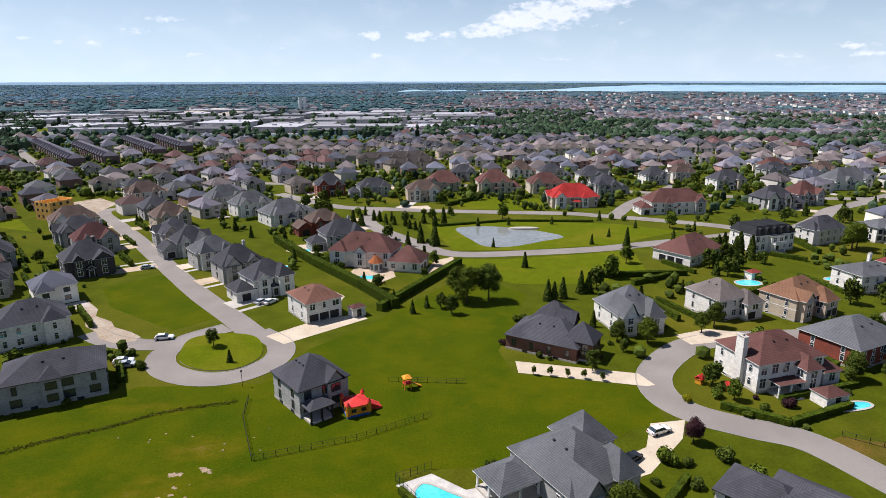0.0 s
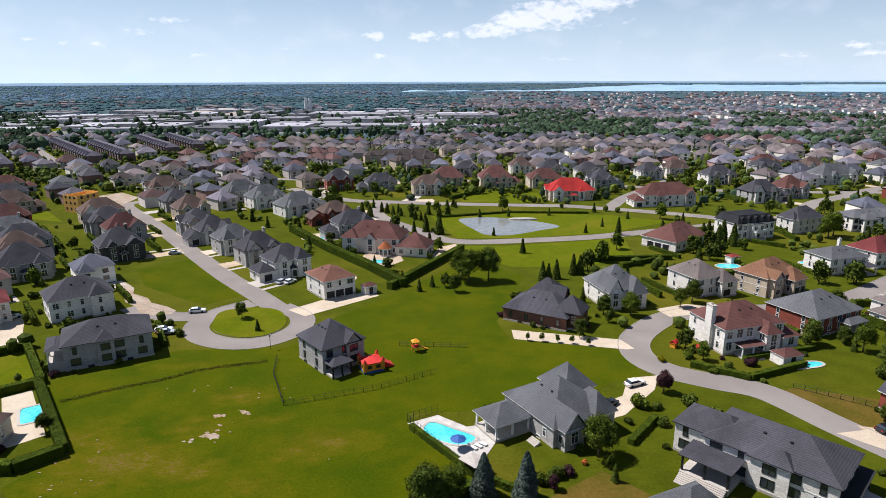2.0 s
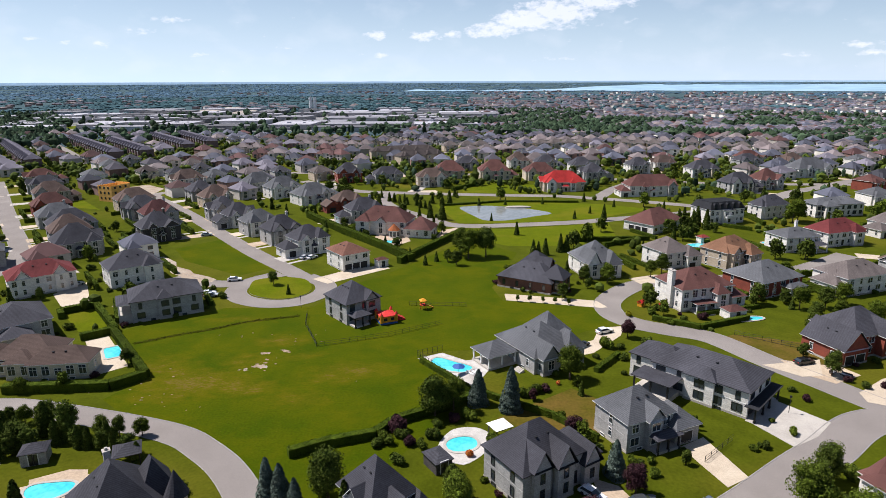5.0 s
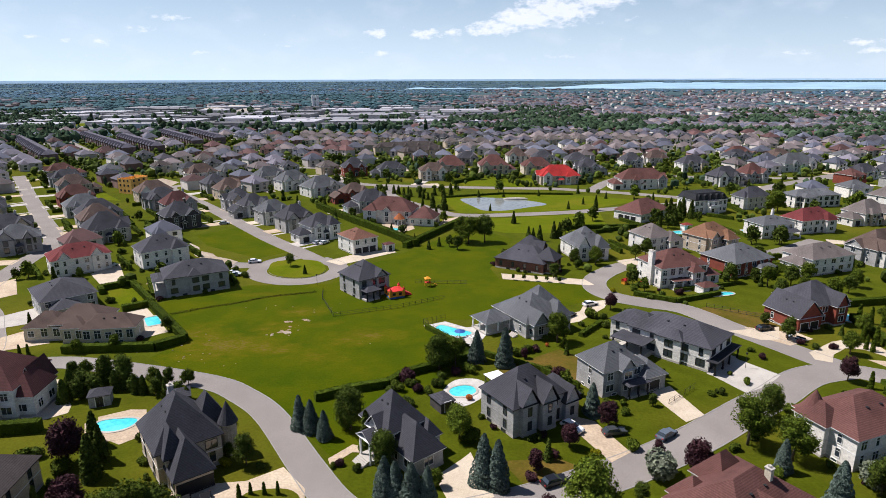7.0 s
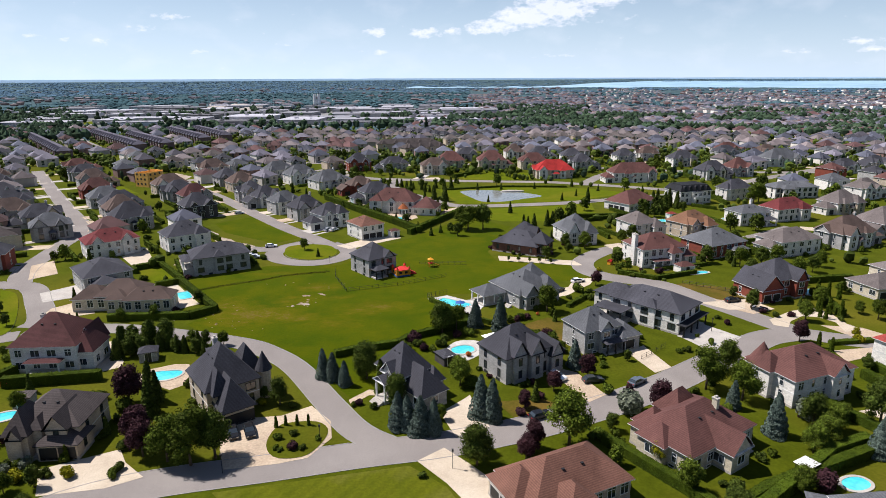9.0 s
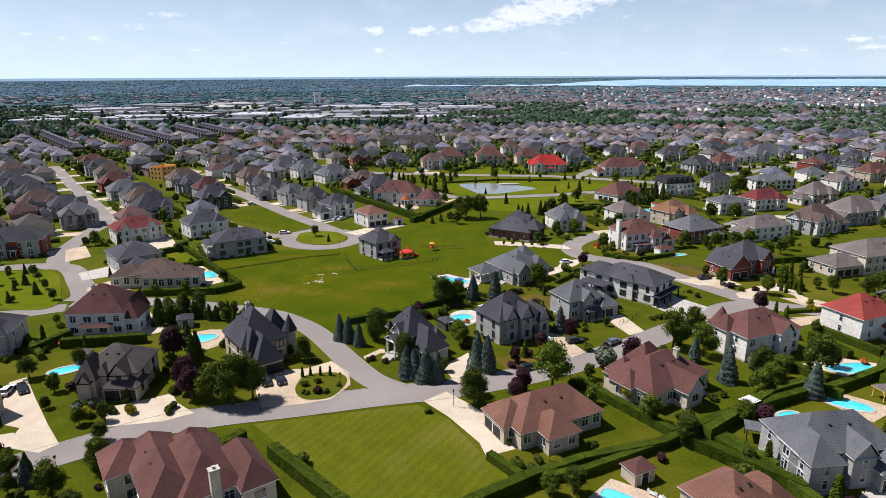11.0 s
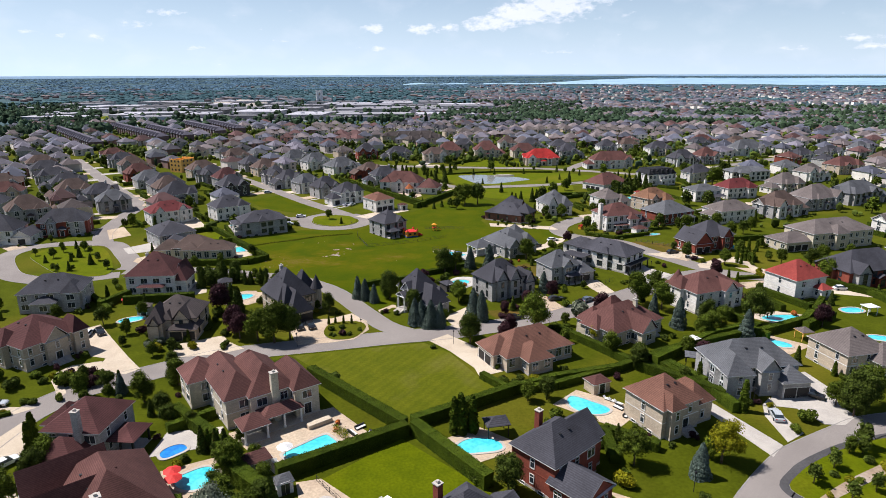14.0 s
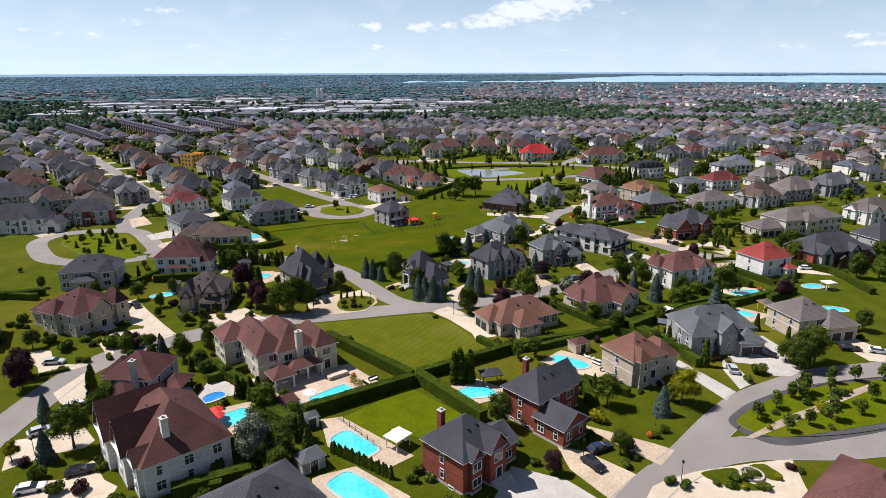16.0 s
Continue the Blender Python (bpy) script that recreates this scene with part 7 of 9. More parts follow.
plant([lambda: broad_tree("leaf_dark", "dark leafy tree in a back garden", 24), lambda: broad_tree("leaf", "green tree beside a drive", 25, spread=0.4)],
      [(13.7, 174.4, 12), (67.6, 149.6, 6), (90.3, 123.3, 7), (100.6, 119.0, 7), (108.5, 119.9, 7), (115.2, 122.6, 7), (2.4, 163.6, 6), (29.6, -46.3, 7), (79.7, -29.0, 10), (83, -27, 9), (7.1, -53.9, 7),
       (27.8, -62.6, 5), (106.2, -8.6, 6), (-71.2, -60.4, 9), (-59.5, -29.5, 5), (-32.8, -62.3, 6.5), (-31.6, -57.0, 5.5), (-33.0, -52.0, 5), (-71.1, -51.4, 7), (-39.4, -49.1, 7), (-66.5, -8.6, 4), (-36.5, -60.5, 6)], 8.0, 3)
plant([lambda: broad_tree("leaf", "green tree near a house", 26), lambda: broad_tree("leaf_dark", "dark green bushy garden tree", 27, spread=0.42, bare=0.1)],
      [(-79.9, -22.7, 6), (-75.7, -20.1, 5), (-73.6, -23.6, 3.5), (-57.3, 141.7, 5), (119.9, 50.1, 8), (23.3, -38.3, 5), (162.4, 233.2, 10), (124, 66, 7), (130, 70, 7), (126, 60, 6), (116, 70, 6), (100, 110, 6),
       (108, 112, 6), (96, 104, 5), (115, 108, 7), (122, 112, 6), (128, 118, 6), (34, 128, 5), (-88, 22, 5), (-96, 16, 5), (-92, 70, 4), (-76, 84, 4), (144, 76, 6), (150, 50, 8), (156, 54, 8), (148, 40, 8)], 8.0, 4)
plant([lambda: broad_tree("leaf_lime", "yellow-green ornamental tree on a front lawn", 31, spread=0.42)], [(45.0, -45.7, 8), (-80.0, -64.3, 4), (34.4, 5.3, 4), (102.2, 57.7, 3)], 8.0, 5)
plant([lambda: broad_tree("leaf_silver", "silvery olive-leaved garden tree", 32, spread=0.42)], [(-36.9, -64.5, 9), (3.2, 8, 6)], 8.0, 6)
plant([lambda: broad_tree("leaf_purple", "purple-leaved ornamental garden tree", 33, 6.0, 0.34), lambda: broad_tree("leaf_purple", "dark purple-leaved bushy garden tree", 34, 6.0, 0.4, 0.1)],
      [(-67.2, 24.9, 9), (-58.4, 10.0, 8), (-55.9, 7.0, 8), (13.7, 8.7, 6), (40.5, 21.7, 7), (22.4, 51.8, 5), (20.7, 30.2, 5), (29.5, 37.1, 5.5), (86.5, 55.4, 6), (13.7, 23.2, 4), (45.6, 99.0, 5), (15.0, -68.0, 4.5),
       (11.8, 5.7, 5), (-95.0, -38.5, 8), (97.5, 13.9, 7), (17, 67, 2.5)], 6.0, 7)
plant([lambda: broad_tree("leaf_dark", "young street tree with a thin crown", 41, 5.0, 0.3, 0.3, 420, 0.28), lambda: broad_tree("leaf_dark", "small young planted street tree", 42, 5.0, 0.28, 0.25, 420, 0.28)],
      [(57.7, -51.5, 5), (63.6, -47.3, 5), (72.4, -41.2, 6), (81.0, -36.8, 5), (86.7, -36, 5), (93.0, -36, 5), (61.5, -55.5, 4.5), (66.6, -53.6, 4.5), (72.2, -51.6, 6), (84.8, -44.4, 5), (76, -46, 5), (92, -42, 5),
       (-157.1, 82.5, 4), (-139.4, 75.9, 4), (-129.6, 75.8, 3.5), (-136.4, 62, 4), (-132.1, 64, 3), (-149.1, 86.9, 4), (-137.4, 84.5, 4), (20.3, 126, 2.8), (23.9, 125.4, 2.8), (27.7, 124.8, 2.8), (31.2, 124, 2.8), (35, 123, 2.8)], 6.0, 8)
plant([lambda: spruce("cedar", "slim upright dark green cedar", 51, 6.0, 0.13, 600, 0.26, 0.45, "cedar_tree")],
      [(-78.3, -41.8, 6), (-105.0, 35.6, 5), (56.7, -28.6, 7), (52.5, -16.7, 5), (-68.5, 5.4, 3.5), (-103.3, 68.8, 3), (-105.4, 68.8, 3), (101.3, 71.9, 4), (102.0, 70.5, 4), (89.3, 52.0, 4), (91.2, 49.8, 4),
       (46.3, 55.8, 3), (-1.4, -36.3, 8), (-0.1, -36.3, 9), (2.1, -35.8, 8), (-34.7, 16.3, 2.5), (-33.0, 16.9, 2.5), (-30.8, 16.9, 2.5), (-28.6, 16.9, 2.5), (103, 76, 5), (105, 74, 5), (107, 72, 5), (111, 90, 5), (113, 88, 5), (115, 86, 5)], 6.0, 9)
plant([lambda: shrub("leaf", "clipped green shrub in a garden", 61), lambda: shrub("leaf_dark", "dark green rounded shrub in a garden", 62), lambda: shrub("leaf_purple", "reddish-purple shrub in a garden bed", 63)],
      [(-69.2, 5.4, 1.5), (-69.5, 1.1, 1.5), (-29.7, 9.4, 1.5), (-33.3, 12.4, 1.2), (-30.8, 13.7, 1.2), (-20.2, 24.8, 1.2), (36.0, -57.3, 1.2), (38.1, -55.4, 1.5), (29.3, -60.9, 2.5), (67.4, -31.9, 2.5), (-72.6, -68.6, 2.5),
       (-63.5, -72.6, 2), (-67.3, -72.5, 2), (-57.7, -58.6, 2), (-77.3, -65.4, 1.5), (-80.9, -14.1, 2), (-84.2, -15.2, 2.5), (-87.7, -14.1, 2), (31.8, 29.4, 2), (56.3, 49.9, 1.5), (12.7, 21.0, 1.5), (54.1, 48.9, 1.2)], 1.5, 10)
plant([lambda: shrub("leaf", "green shrub in a garden bed", 64), lambda: shrub("leaf_dark", "low dark green garden shrub", 65), lambda: shrub("leaf_purple", "low purple-leaved garden shrub", 66)],
      [(34.0, 41.8, 1.5), (105.4, 69.1, 1.5), (93.4, 71.9, 1.5), (38.3, 93.2, 3), (41.9, 92.3, 1.5), (73.7, 66.7, 1.5), (62.2, 58.4, 1), (72.6, 70.8, 1.2), (86.4, 36.0, 1.5), (-87.0, -17.4, 3), (-83.1, -18.8, 3.5), (-81.0, -17.4, 2.5),
       (15, 68.5, 2), (18, 70, 2), (20, 71, 1.6), (45, -70, 1.4), (49, -69, 1.2), (56, -67, 1.2), (13, -21, 1.4), (9, -19, 1.4), (17, 27, 1.5), (60, 108, 1.5), (64, 110, 2), (70, 112, 2), (57, 116, 2.2), (60, 119, 2)], 1.5, 11)
plant([lambda: shrub("bloom", "orange-flowering shrub in a bed", 67)], [(34.5, -57.4, 1.2), (23.5, 74, 1.0), (94, 22, 1.5), (-24, -33, 1.0), (3, 47, 1.4)], 1.5, 12)
plant([lambda: shrub("leaf_lime", "pale yellow-green rounded shrub", 68)], [(26.6, -51.5, 2.4), (-66.0, 1.0, 2.0), (50, 114, 1.4)], 1.5, 13)


plant([lambda: broad_tree("leaf", "leafy tree in a garden bed", 28), lambda: broad_tree("leaf_dark", "dark leafy tree beside a hedge", 29, spread=0.4, bare=0.12)],
      [(-77, 55, 6), (-73, 56, 5), (-40, 27, 3), (68, 17, 6.5), (71, 15, 6), (80, 16, 10), (63, 8, 6), (29, 15, 4), (84, 39, 5), (86, 20, 5), (66, 10, 6), (41, -10, 6), (14, -24.5, 5), (18, -24, 5), (55, -3, 5), (-57, -33, 4.5), (-38, -57, 5.5),
       (-34.5, -66, 5.5), (-39, -63, 5), (-52, -34, 3.5), (-61.5, -17.5, 7), (-106, -18, 5), (-31.5, -69, 6), (-40, -54, 4.5)], 8.0, 21)
plant([lambda: spruce("leaf_dark", "dark conifer in a planted screen", 53, 6.0, 0.19, 800, 0.28, 0.7)],
      [(-68, 50, 4.5), (-66, 50, 4.5), (-63, 51, 5), (-71, 52, 4.5), (-84, 54, 5), (-81, 53, 5), (-61, 21, 8), (-62, 26, 7), (-66, 31, 7), (-66, 14, 4), (-16, 30, 8), (75, 8, 7), (-44, -43, 5), (-42, -44, 6), (-47, -42, 5), (-28, -62, 6), (-30, -58, 6),
       (103, 222, 8), (106, 224, 9), (109, 221, 8), (112, 224, 9), (115, 221, 8), (98, 204, 6), (-24, 282, 5), (-17, 273, 5), (-10, 262, 5), (-26, 276, 5), (-4, 252, 5), (-38, 296, 5)], 6.0, 22)
plant([lambda: spruce("leaf_dark", "dark bushy conifer in a garden screen", 121, 6.0, 0.27, 1500, 0.2, 0.6), lambda: broad_tree("leaf_dark", "dark bushy tree in a garden screen", 122, 6.0, 0.38, 0.05, 2600, 0.16)],
      [(-76.5, 54.4, 7.0), (-72.0, 53.2, 8.0), (-81.2, 49.4, 6.0), (-78.6, 49.9, 6.0), (-66.1, 49.9, 4.0), (-63.3, 49.3, 4.0), (-60.4, 48.3, 4.5), (-57.6, 47.7, 4.0), (-55.2, 46.2, 3.5), (-75.8, 48.6, 5.0), (-80.9, 46.3, 5.0), (-78.3, 47.4, 5.5), (-72.6, 51.1, 5.0), (-68.5, 50.6, 4.0)], 6.0, 45)
plant([lambda: shrub("leaf_silver", "pale grey-leaved bushy shrub", 69)], [(35, 22, 4.5), (68, 20, 4), (-75, 4, 2.0), (-77, 2, 2.0)], 1.5, 23)
plant([lambda: shrub("leaf", "green shrub by a house wall", 81), lambda: shrub("leaf_dark", "dark shrub beside a drive", 82), lambda: shrub("leaf_purple", "red-leaved shrub in a bed", 83), lambda: shrub("leaf_lime", "yellow-green shrub in a bed", 84)],
      [(-76, 26, 2), (-74, 27, 2), (-83, 11, 2), (-74, 0, 2), (-58, 1, 1.5), (-58, 3, 1.5), (-42, 26, 1.5), (-40, 25, 1.5), (-21, 24, 1), (-6, 1, 1), (59, -2, 3), (44, 29, 1.5), (50, 29, 1.5), (18, 47, 1.5), (15, 46, 1.5), (25, 28, 1.2),
       (64, 54, 1.5), (89, 72, 1.5), (87, 75, 1.5), (101, 55, 2), (9, -10, 1), (19, -18, 1), (35, -15, 1.5), (63, -27, 1), (63, -36, 1.5), (-85, -13, 2), (-83, -13, 2), (-87, -15, 2)], 1.5, 24)
plant([lambda: shrub("leaf", "clipped shrub on a lawn edge", 85), lambda: shrub("leaf_dark", "dark rounded shrub in a bed", 86)],
      [(-84, -24, 1.5), (-97, -19, 2.5), (-103, -15, 2.5), (-57, -48, 1.5), (-121, -4, 1.5), (-118, -5, 1.5), (-42, -66, 2), (-39, -68, 2), (-55, -76, 2.5), (-53, -77, 2), (-9, -70, 1.5), (-8, -68, 1.5), (10, -60, 1), (9, -58, 1.2), (28, -66, 1.6),
       (30, -64, 1.2), (34, -71, 1.5), (36, -72, 1.5), (45, -69.5, 1.2), (47, -70, 1.2), (57, -68, 1), (8, -55, 1.2), (-33, 9, 1), (-28, 9, 1), (-26, 12, 1), (-32, 8.5, 0.8)], 1.5, 25)

plant([lambda: broad_tree("leaf", "leafy tree beside a paved drive", 91, spread=0.38, bare=0.15), lambda: broad_tree("leaf_dark", "dense dark green tree in a garden", 92, spread=0.36, bare=0.12)],
      [(-77.5, -25.5, 3.5), (131.9, 33.9, 9), (138.1, 32.2, 9), (77.5, -30.7, 8), (76.6, -26.4, 6), (-84.1, 2.9, 3), (-73.7, -3.2, 4), (-41.0, -39.0, 3), (-36.2, -46.0, 4), (-78.5, 57.9, 5), (-82.9, 57.9, 4), (-85.8, 57.9, 4), (-66.1, 54.4, 4), (-62.3, 53.7, 4), (-58.0, 53.7, 4), (98.9, 123.7, 5), (65.4, 44.4, 4), (-76.2, 8.3, 2.5), (113.6, 74.5, 4)], 8.0, 31)
plant([lambda: broad_tree("leaf_dark", "slender young tree on a planted island", 93, 5.0, 0.22, 0.12, 1500, 0.13), lambda: broad_tree("leaf", "open-crowned young tree on a planted island", 193, 5.0, 0.27, 0.10, 1500, 0.13)], [(59.1, -49.8, 3.5), (68.8, -43.2, 5), (71.1, -43.3, 5), (79.2, -49.9, 4.5), (79.1, -39.8, 4.5)], 6.3, 32)
plant([lambda: broad_tree("leaf_dark", "small dark young tree on a grass island", 105, 4.0, 0.34, 0.18, 700, 0.2), lambda: spruce("leaf_dark", "young dark conifer on a grass island", 106, 4.0, 0.26, 500, 0.22)],
      [(-152.9, 92.2, 3.0), (-147.1, 92.1, 3.7), (-142.5, 89.4, 4.4), (-139.3, 75.0, 3.0), (-130.0, 76.0, 3.7), (-130.0, 71.4, 4.4), (-138.8, 63.9, 3.0), (-133.4, 63.9, 3.7), (-148.3, 79.3, 4.4), (-147.6, 73.4, 3.0), (-121.5, 66.4, 3.7), (-139.3, 80.4, 4.4)], 4.0, 44)
plant([lambda: spruce("cedar", "narrow dark cedar beside a house", 94, 6.0, 0.15, 500, 0.26, 0.45, "cedar_tree")], [(-79.6, -38.7, 6), (-46.1, -41.3, 4), (84.0, -13.7, 3.5)], 6.0, 33)
plant([lambda: spruce("leaf_dark", "dark green conifer beside a drive", 95, 6.0, 0.22, 700, 0.3)], [(-74.0, -18.1, 4), (-100.2, 50.4, 4)], 6.0, 34)
plant([lambda: broad_tree("leaf_purple", "plum-coloured tree in a front garden", 96, 6.0, 0.4, 0.12)], [(-98.7, -32.9, 7), (35.9, 27.8, 3)], 6.0, 35)
plant([lambda: shrub("leaf", "rounded green shrub in a planted bed", 97), lambda: shrub("leaf_dark", "dark green shrub in a planted bed", 98), lambda: shrub("leaf_lime", "pale green shrub in a planted bed", 99)], [(-95.3, -13.9, 1.5), (-91.9, -16.3, 1.5), (-91.7, -14.0, 1.2), (-90.4, -25.1, 1.2), (-88.4, -25.1, 1.5), (-91.9, -29.4, 1.2), (-74.3, -52.5, 1), (-48.8, -44.8, 1.5), (-49.7, -47.0, 1.5), (9.7, -16.5, 1.5), (12.4, -18.1, 1.8), (16.8, -16.5, 2), (19.5, -17.2, 1.6), (62.4, -49.8, 1.2), (64.1, -50.8, 1.2), (65.6, -51.3, 1), (70.7, -46.2, 1.5), (72.1, -47.7, 1.8), (72.2, -49.9, 1.5), (80.1, -42.1, 1.5), (82.0, -41.0, 1.2), (80.7, -46.7, 1.5), (70.0, -54.9, 1), (58.2, -54.8, 1), (43.2, -71.7, 1), (43.9, -72.3, 1.2), (45.6, -72.4, 1), (48.0, -72.3, 1), (41.6, -71.1, 1), (52.1, -69.7, 1), (48.8, -72.6, 1.2)], 1.5, 36)


def hedge(pts, hgt=2.2, wide=1.5, label="dense clipped green cedar hedge", m="cedar", name="hedge", per=30, leaf=0.125):
    g = np.random.RandomState(int(abs(pts[0][0] * 10 + pts[0][1])) + 1)
    cs, ns, body = [], [], Build()
    for p, q in zip(pts, pts[1:]):
        p, q = np.array(p, float), np.array(q, float)
        L = np.linalg.norm(q - p)
        d = (q - p) / L
        s = np.array([-d[1], d[0]])
        n = int(L * (2 * hgt + wide) * per)
        t, u = g.rand(n) * L, g.rand(n) * (2 * hgt + wide)
        side = np.where(u < hgt, -1, np.where(u < 2 * hgt, 1, 0))
        off = np.where(side == 0, (g.rand(n) - 0.5) * wide, side * wide / 2)
        wav = 0.05 * np.sin(t * 1.9 + p[0]) + 0.05 * np.sin(t * 5.3) + g.normal(0, 0.03, n)
        z = np.where(side == 0, hgt + wav, np.mod(u, hgt))
        xy = p + t[:, None] * d + (off + 0.06 * np.sin(t * 3.1))[:, None] * s
        cs.append(np.concatenate([xy, z[:, None]], 1))
        ns.append(np.stack([side * s[0], side * s[1], np.where(side == 0, 1.0, 0.25)], 1))
        w = wide * 0.475
        body.loft([[(*(p + s * w), 0), (*(p - s * w), 0), (*(q - s * w), 0), (*(q + s * w), 0)], [(*(p + s * w), hgt * 0.97), (*(p - s * w), hgt * 0.97), (*(q - s * w), hgt * 0.97), (*(q + s * w), hgt * 0.97)]], 0, True)
    bv = np.array(body.v)
    bf = np.array([t for q in body.f for t in ((q[0], q[1], q[2]), (q[0], q[2], q[3]))])
    return tagged(part(name, quads(name, np.concatenate(cs), np.concatenate(ns), leaf, m, 5, 0.38, (bv, bf)), None), label, "hedge", "hedges")


for pts, hgt, wide in (
        ([(-33.4, -13.4), (-10.8, -35.6)], 2.6, 2.0), ([(-10.4, -36.6), (-31.4, -50.0)], 2.6, 2.0), ([(-9.0, -36.0), (4.0, -52.5)], 2.8, 2.2), ([(-9.5, -34.4), (-3.9, -31.0), (12.7, -20.6)], 2.4, 1.8),
        ([(5.0, -14.4), (10.8, -21.6), (21.0, -18.9), (38.8, -9.9)], 1.6, 1.4), ([(26.6, 11.3), (36.5, -2.8), (39.8, -8.0)], 1.9, 1.6), ([(40.5, -9.6), (55.0, -24.5)], 2.4, 1.8), ([(45.5, -8.4), (65.2, 6.6), (74.1, 10.4)], 2.4, 1.8),
        ([(75.8, 10.0), (79.0, 5.5)], 2.2, 1.6), ([(-108.9, 112.5), (-111.5, 116.2), (-104.3, 121.8), (-88.7, 102.9), (-95.2, 97.8)], 1.9, 1.6), ([(-88.4, 101.6), (-68.4, 77.0), (-73.8, 71.8), (-95.7, 70.2)], 2.0, 1.8), ([(-18.3, 165.8), (6.0, 212.6)], 2.4, 2.0),
        ([(-98.5, 32.3), (-78.8, 35.6)], 2.4, 1.8), ([(-103.6, 28.4), (-99.5, 40)], 2.2, 1.6), ([(-139.2, 18.0), (-126.6, 16.2)], 2.0, 1.8), ([(56.0, 111.4), (66.5, 104.6), (82.2, 111.3)], 1.4, 1.3), ([(115.7, 51.0), (129.4, 34.8)], 2.2, 1.8),
        ([(48.8, 196.5), (82.5, 198.9)], 1.8, 1.6), ([(132.4, 214.6), (123.2, 222.8)], 1.6, 1.4), ([(-45.4, -56.9), (-40.5, -73.7)], 2.4, 2.0), ([(26.4, -45.9), (26.8, -36.3), (35.4, -42.1)], 1.8, 1.8), ([(48.0, -9.8), (53.0, -18.8)], 2.2, 1.8),
        ([(74.1, 24.4), (80, 12)], 1.8, 1.6), ([(92, 12), (104, 20)], 2.2, 1.8), ([(108, 32), (100, 22)], 2.0, 1.6), ([(40.4, 88.3), (33, 79.6)], 1.2, 1.2), ([(3, 71.4), (20, 60), (27, 52)], 1.4, 0.8), 
        ([(-47, -17), (-40, -8)], 2.0, 1.8), ([(-56, -36), (-49, -30)], 1.8, 1.5), ([(106, 100), (130, 104)], 2.0, 1.6), ([(-2, 272), (30, 282), (70, 280)], 1.0, 1.4), ([(20, 340), (2, 318)], 2.0, 2.0), ([(-36, -71), (-30, -78)], 2.4, 2.0)):
    hedge(pts, hgt, wide)
# rows of slim cedars beside the pools
rowc = [(-23.8 + i * 0.45, -61.8 - i * 0.30, 2.3 + 0.4 * math.sin(i * 2.3)) for i in range(26)]
plant([lambda: spruce("cedar", "slim young cedar in a planted row", 52, 3.0, 0.16, 300, 0.2, 0.6, "cedar_tree")], rowc, 3.0, 14)
for pts, hgt, wide in (
        ([(12.1, -20.4), (21.1, -15.9), (36.7, -11.2), (49.1, -3.1), (58.4, 1.6)], 1.8, 1.6),
        ([(46.6, -10.6), (53.0, -22.0), (55.1, -29.1)], 2.2, 1.8),
        ([(76.4, 7.4), (94.2, 16.4), (99.1, 21.8)], 2.0, 1.8),
        ([(94.9, 40.3), (101.2, 26.0)], 1.8, 1.6),
        ([(122.8, 52.9), (127.3, 34.0), (126.8, 18.0)], 2.0, 1.8),
        ([(58.2, 0.8), (74.0, 7.8)], 2.0, 1.8),
        ([(-138.4, 16.9), (-127.0, 20.7)], 2.2, 2.0),
        ([(-57.1, -29.4), (-45.7, -39.4)], 2.4, 2.0),
        ([(-47.3, -74.4), (-36.2, -69.0)], 2.6, 2.0),
        ([(-94.9, -33.0), (-90.3, -29.4)], 0.8, 1.0),
        ([(-118.8, 45.4), (-99.2, 25.5)], 1.6, 1.4),
        ([(105.7, 134.6), (124.4, 142.3)], 1.8, 1.6),
        ([(110.0, 90.9), (107.6, 72.4)], 2.0, 2.2),
        ([(69.5, 114.0), (89.5, 120.4)], 1.2, 1.2),
        ([(93.1, 53.7), (105.6, 55.4)], 1.0, 1.4),
        ([(90.2, 36.5), (92.9, 24.8)], 2.0, 1.8),
        ([(-43.7, -41.3), (-39.3, -49.2), (-32.3, -55.2)], 3.2, 2.6)):
    hedge(pts, hgt, wide)
for pts, hgt, wide in (([(-68.4, 245), (-45.4, 211.5), (-26, 186.4), (-13.9, 168.6)], 2.8, 2.6), ([(79.4, 213.8), (86, 200.3)], 1.4, 1.5), ([(61.2, 188.5), (76.2, 197.2)], 1.6, 1.5), ([(154.6, 324), (162, 309)], 2.0, 2.0), ([(143.6, 245.8), (142.6, 224.4)], 1.8, 1.8)):
    hedge(pts, hgt, wide)
plant([lambda: broad_tree("leaf_dark", "dark bushy tree behind a long hedge", 101, 6.0, 0.46, 0.06, 500, 0.4), lambda: spruce("leaf_dark", "dark conifer among garden trees", 102, 6.0, 0.22, 600, 0.32)],
      [(-35.2, 203, 4), (-25.5, 189.2, 4.5), (-20.5, 185.3, 5), (-14.7, 173, 4), (-46.1, 216, 4), (-38, 207, 3.5), (-6.5, 198, 3), (-4.8, 168.6, 4), (-0.7, 168.5, 4.5), (-8.7, 164.1, 4), (93.5, 206.7, 7), (92.3, 198.5, 6), (96.1, 198, 7), (100.9, 203.4, 8), (103, 215, 7), (113.4, 217.1, 6), (114.7, 212, 5)], 6.0, 41)
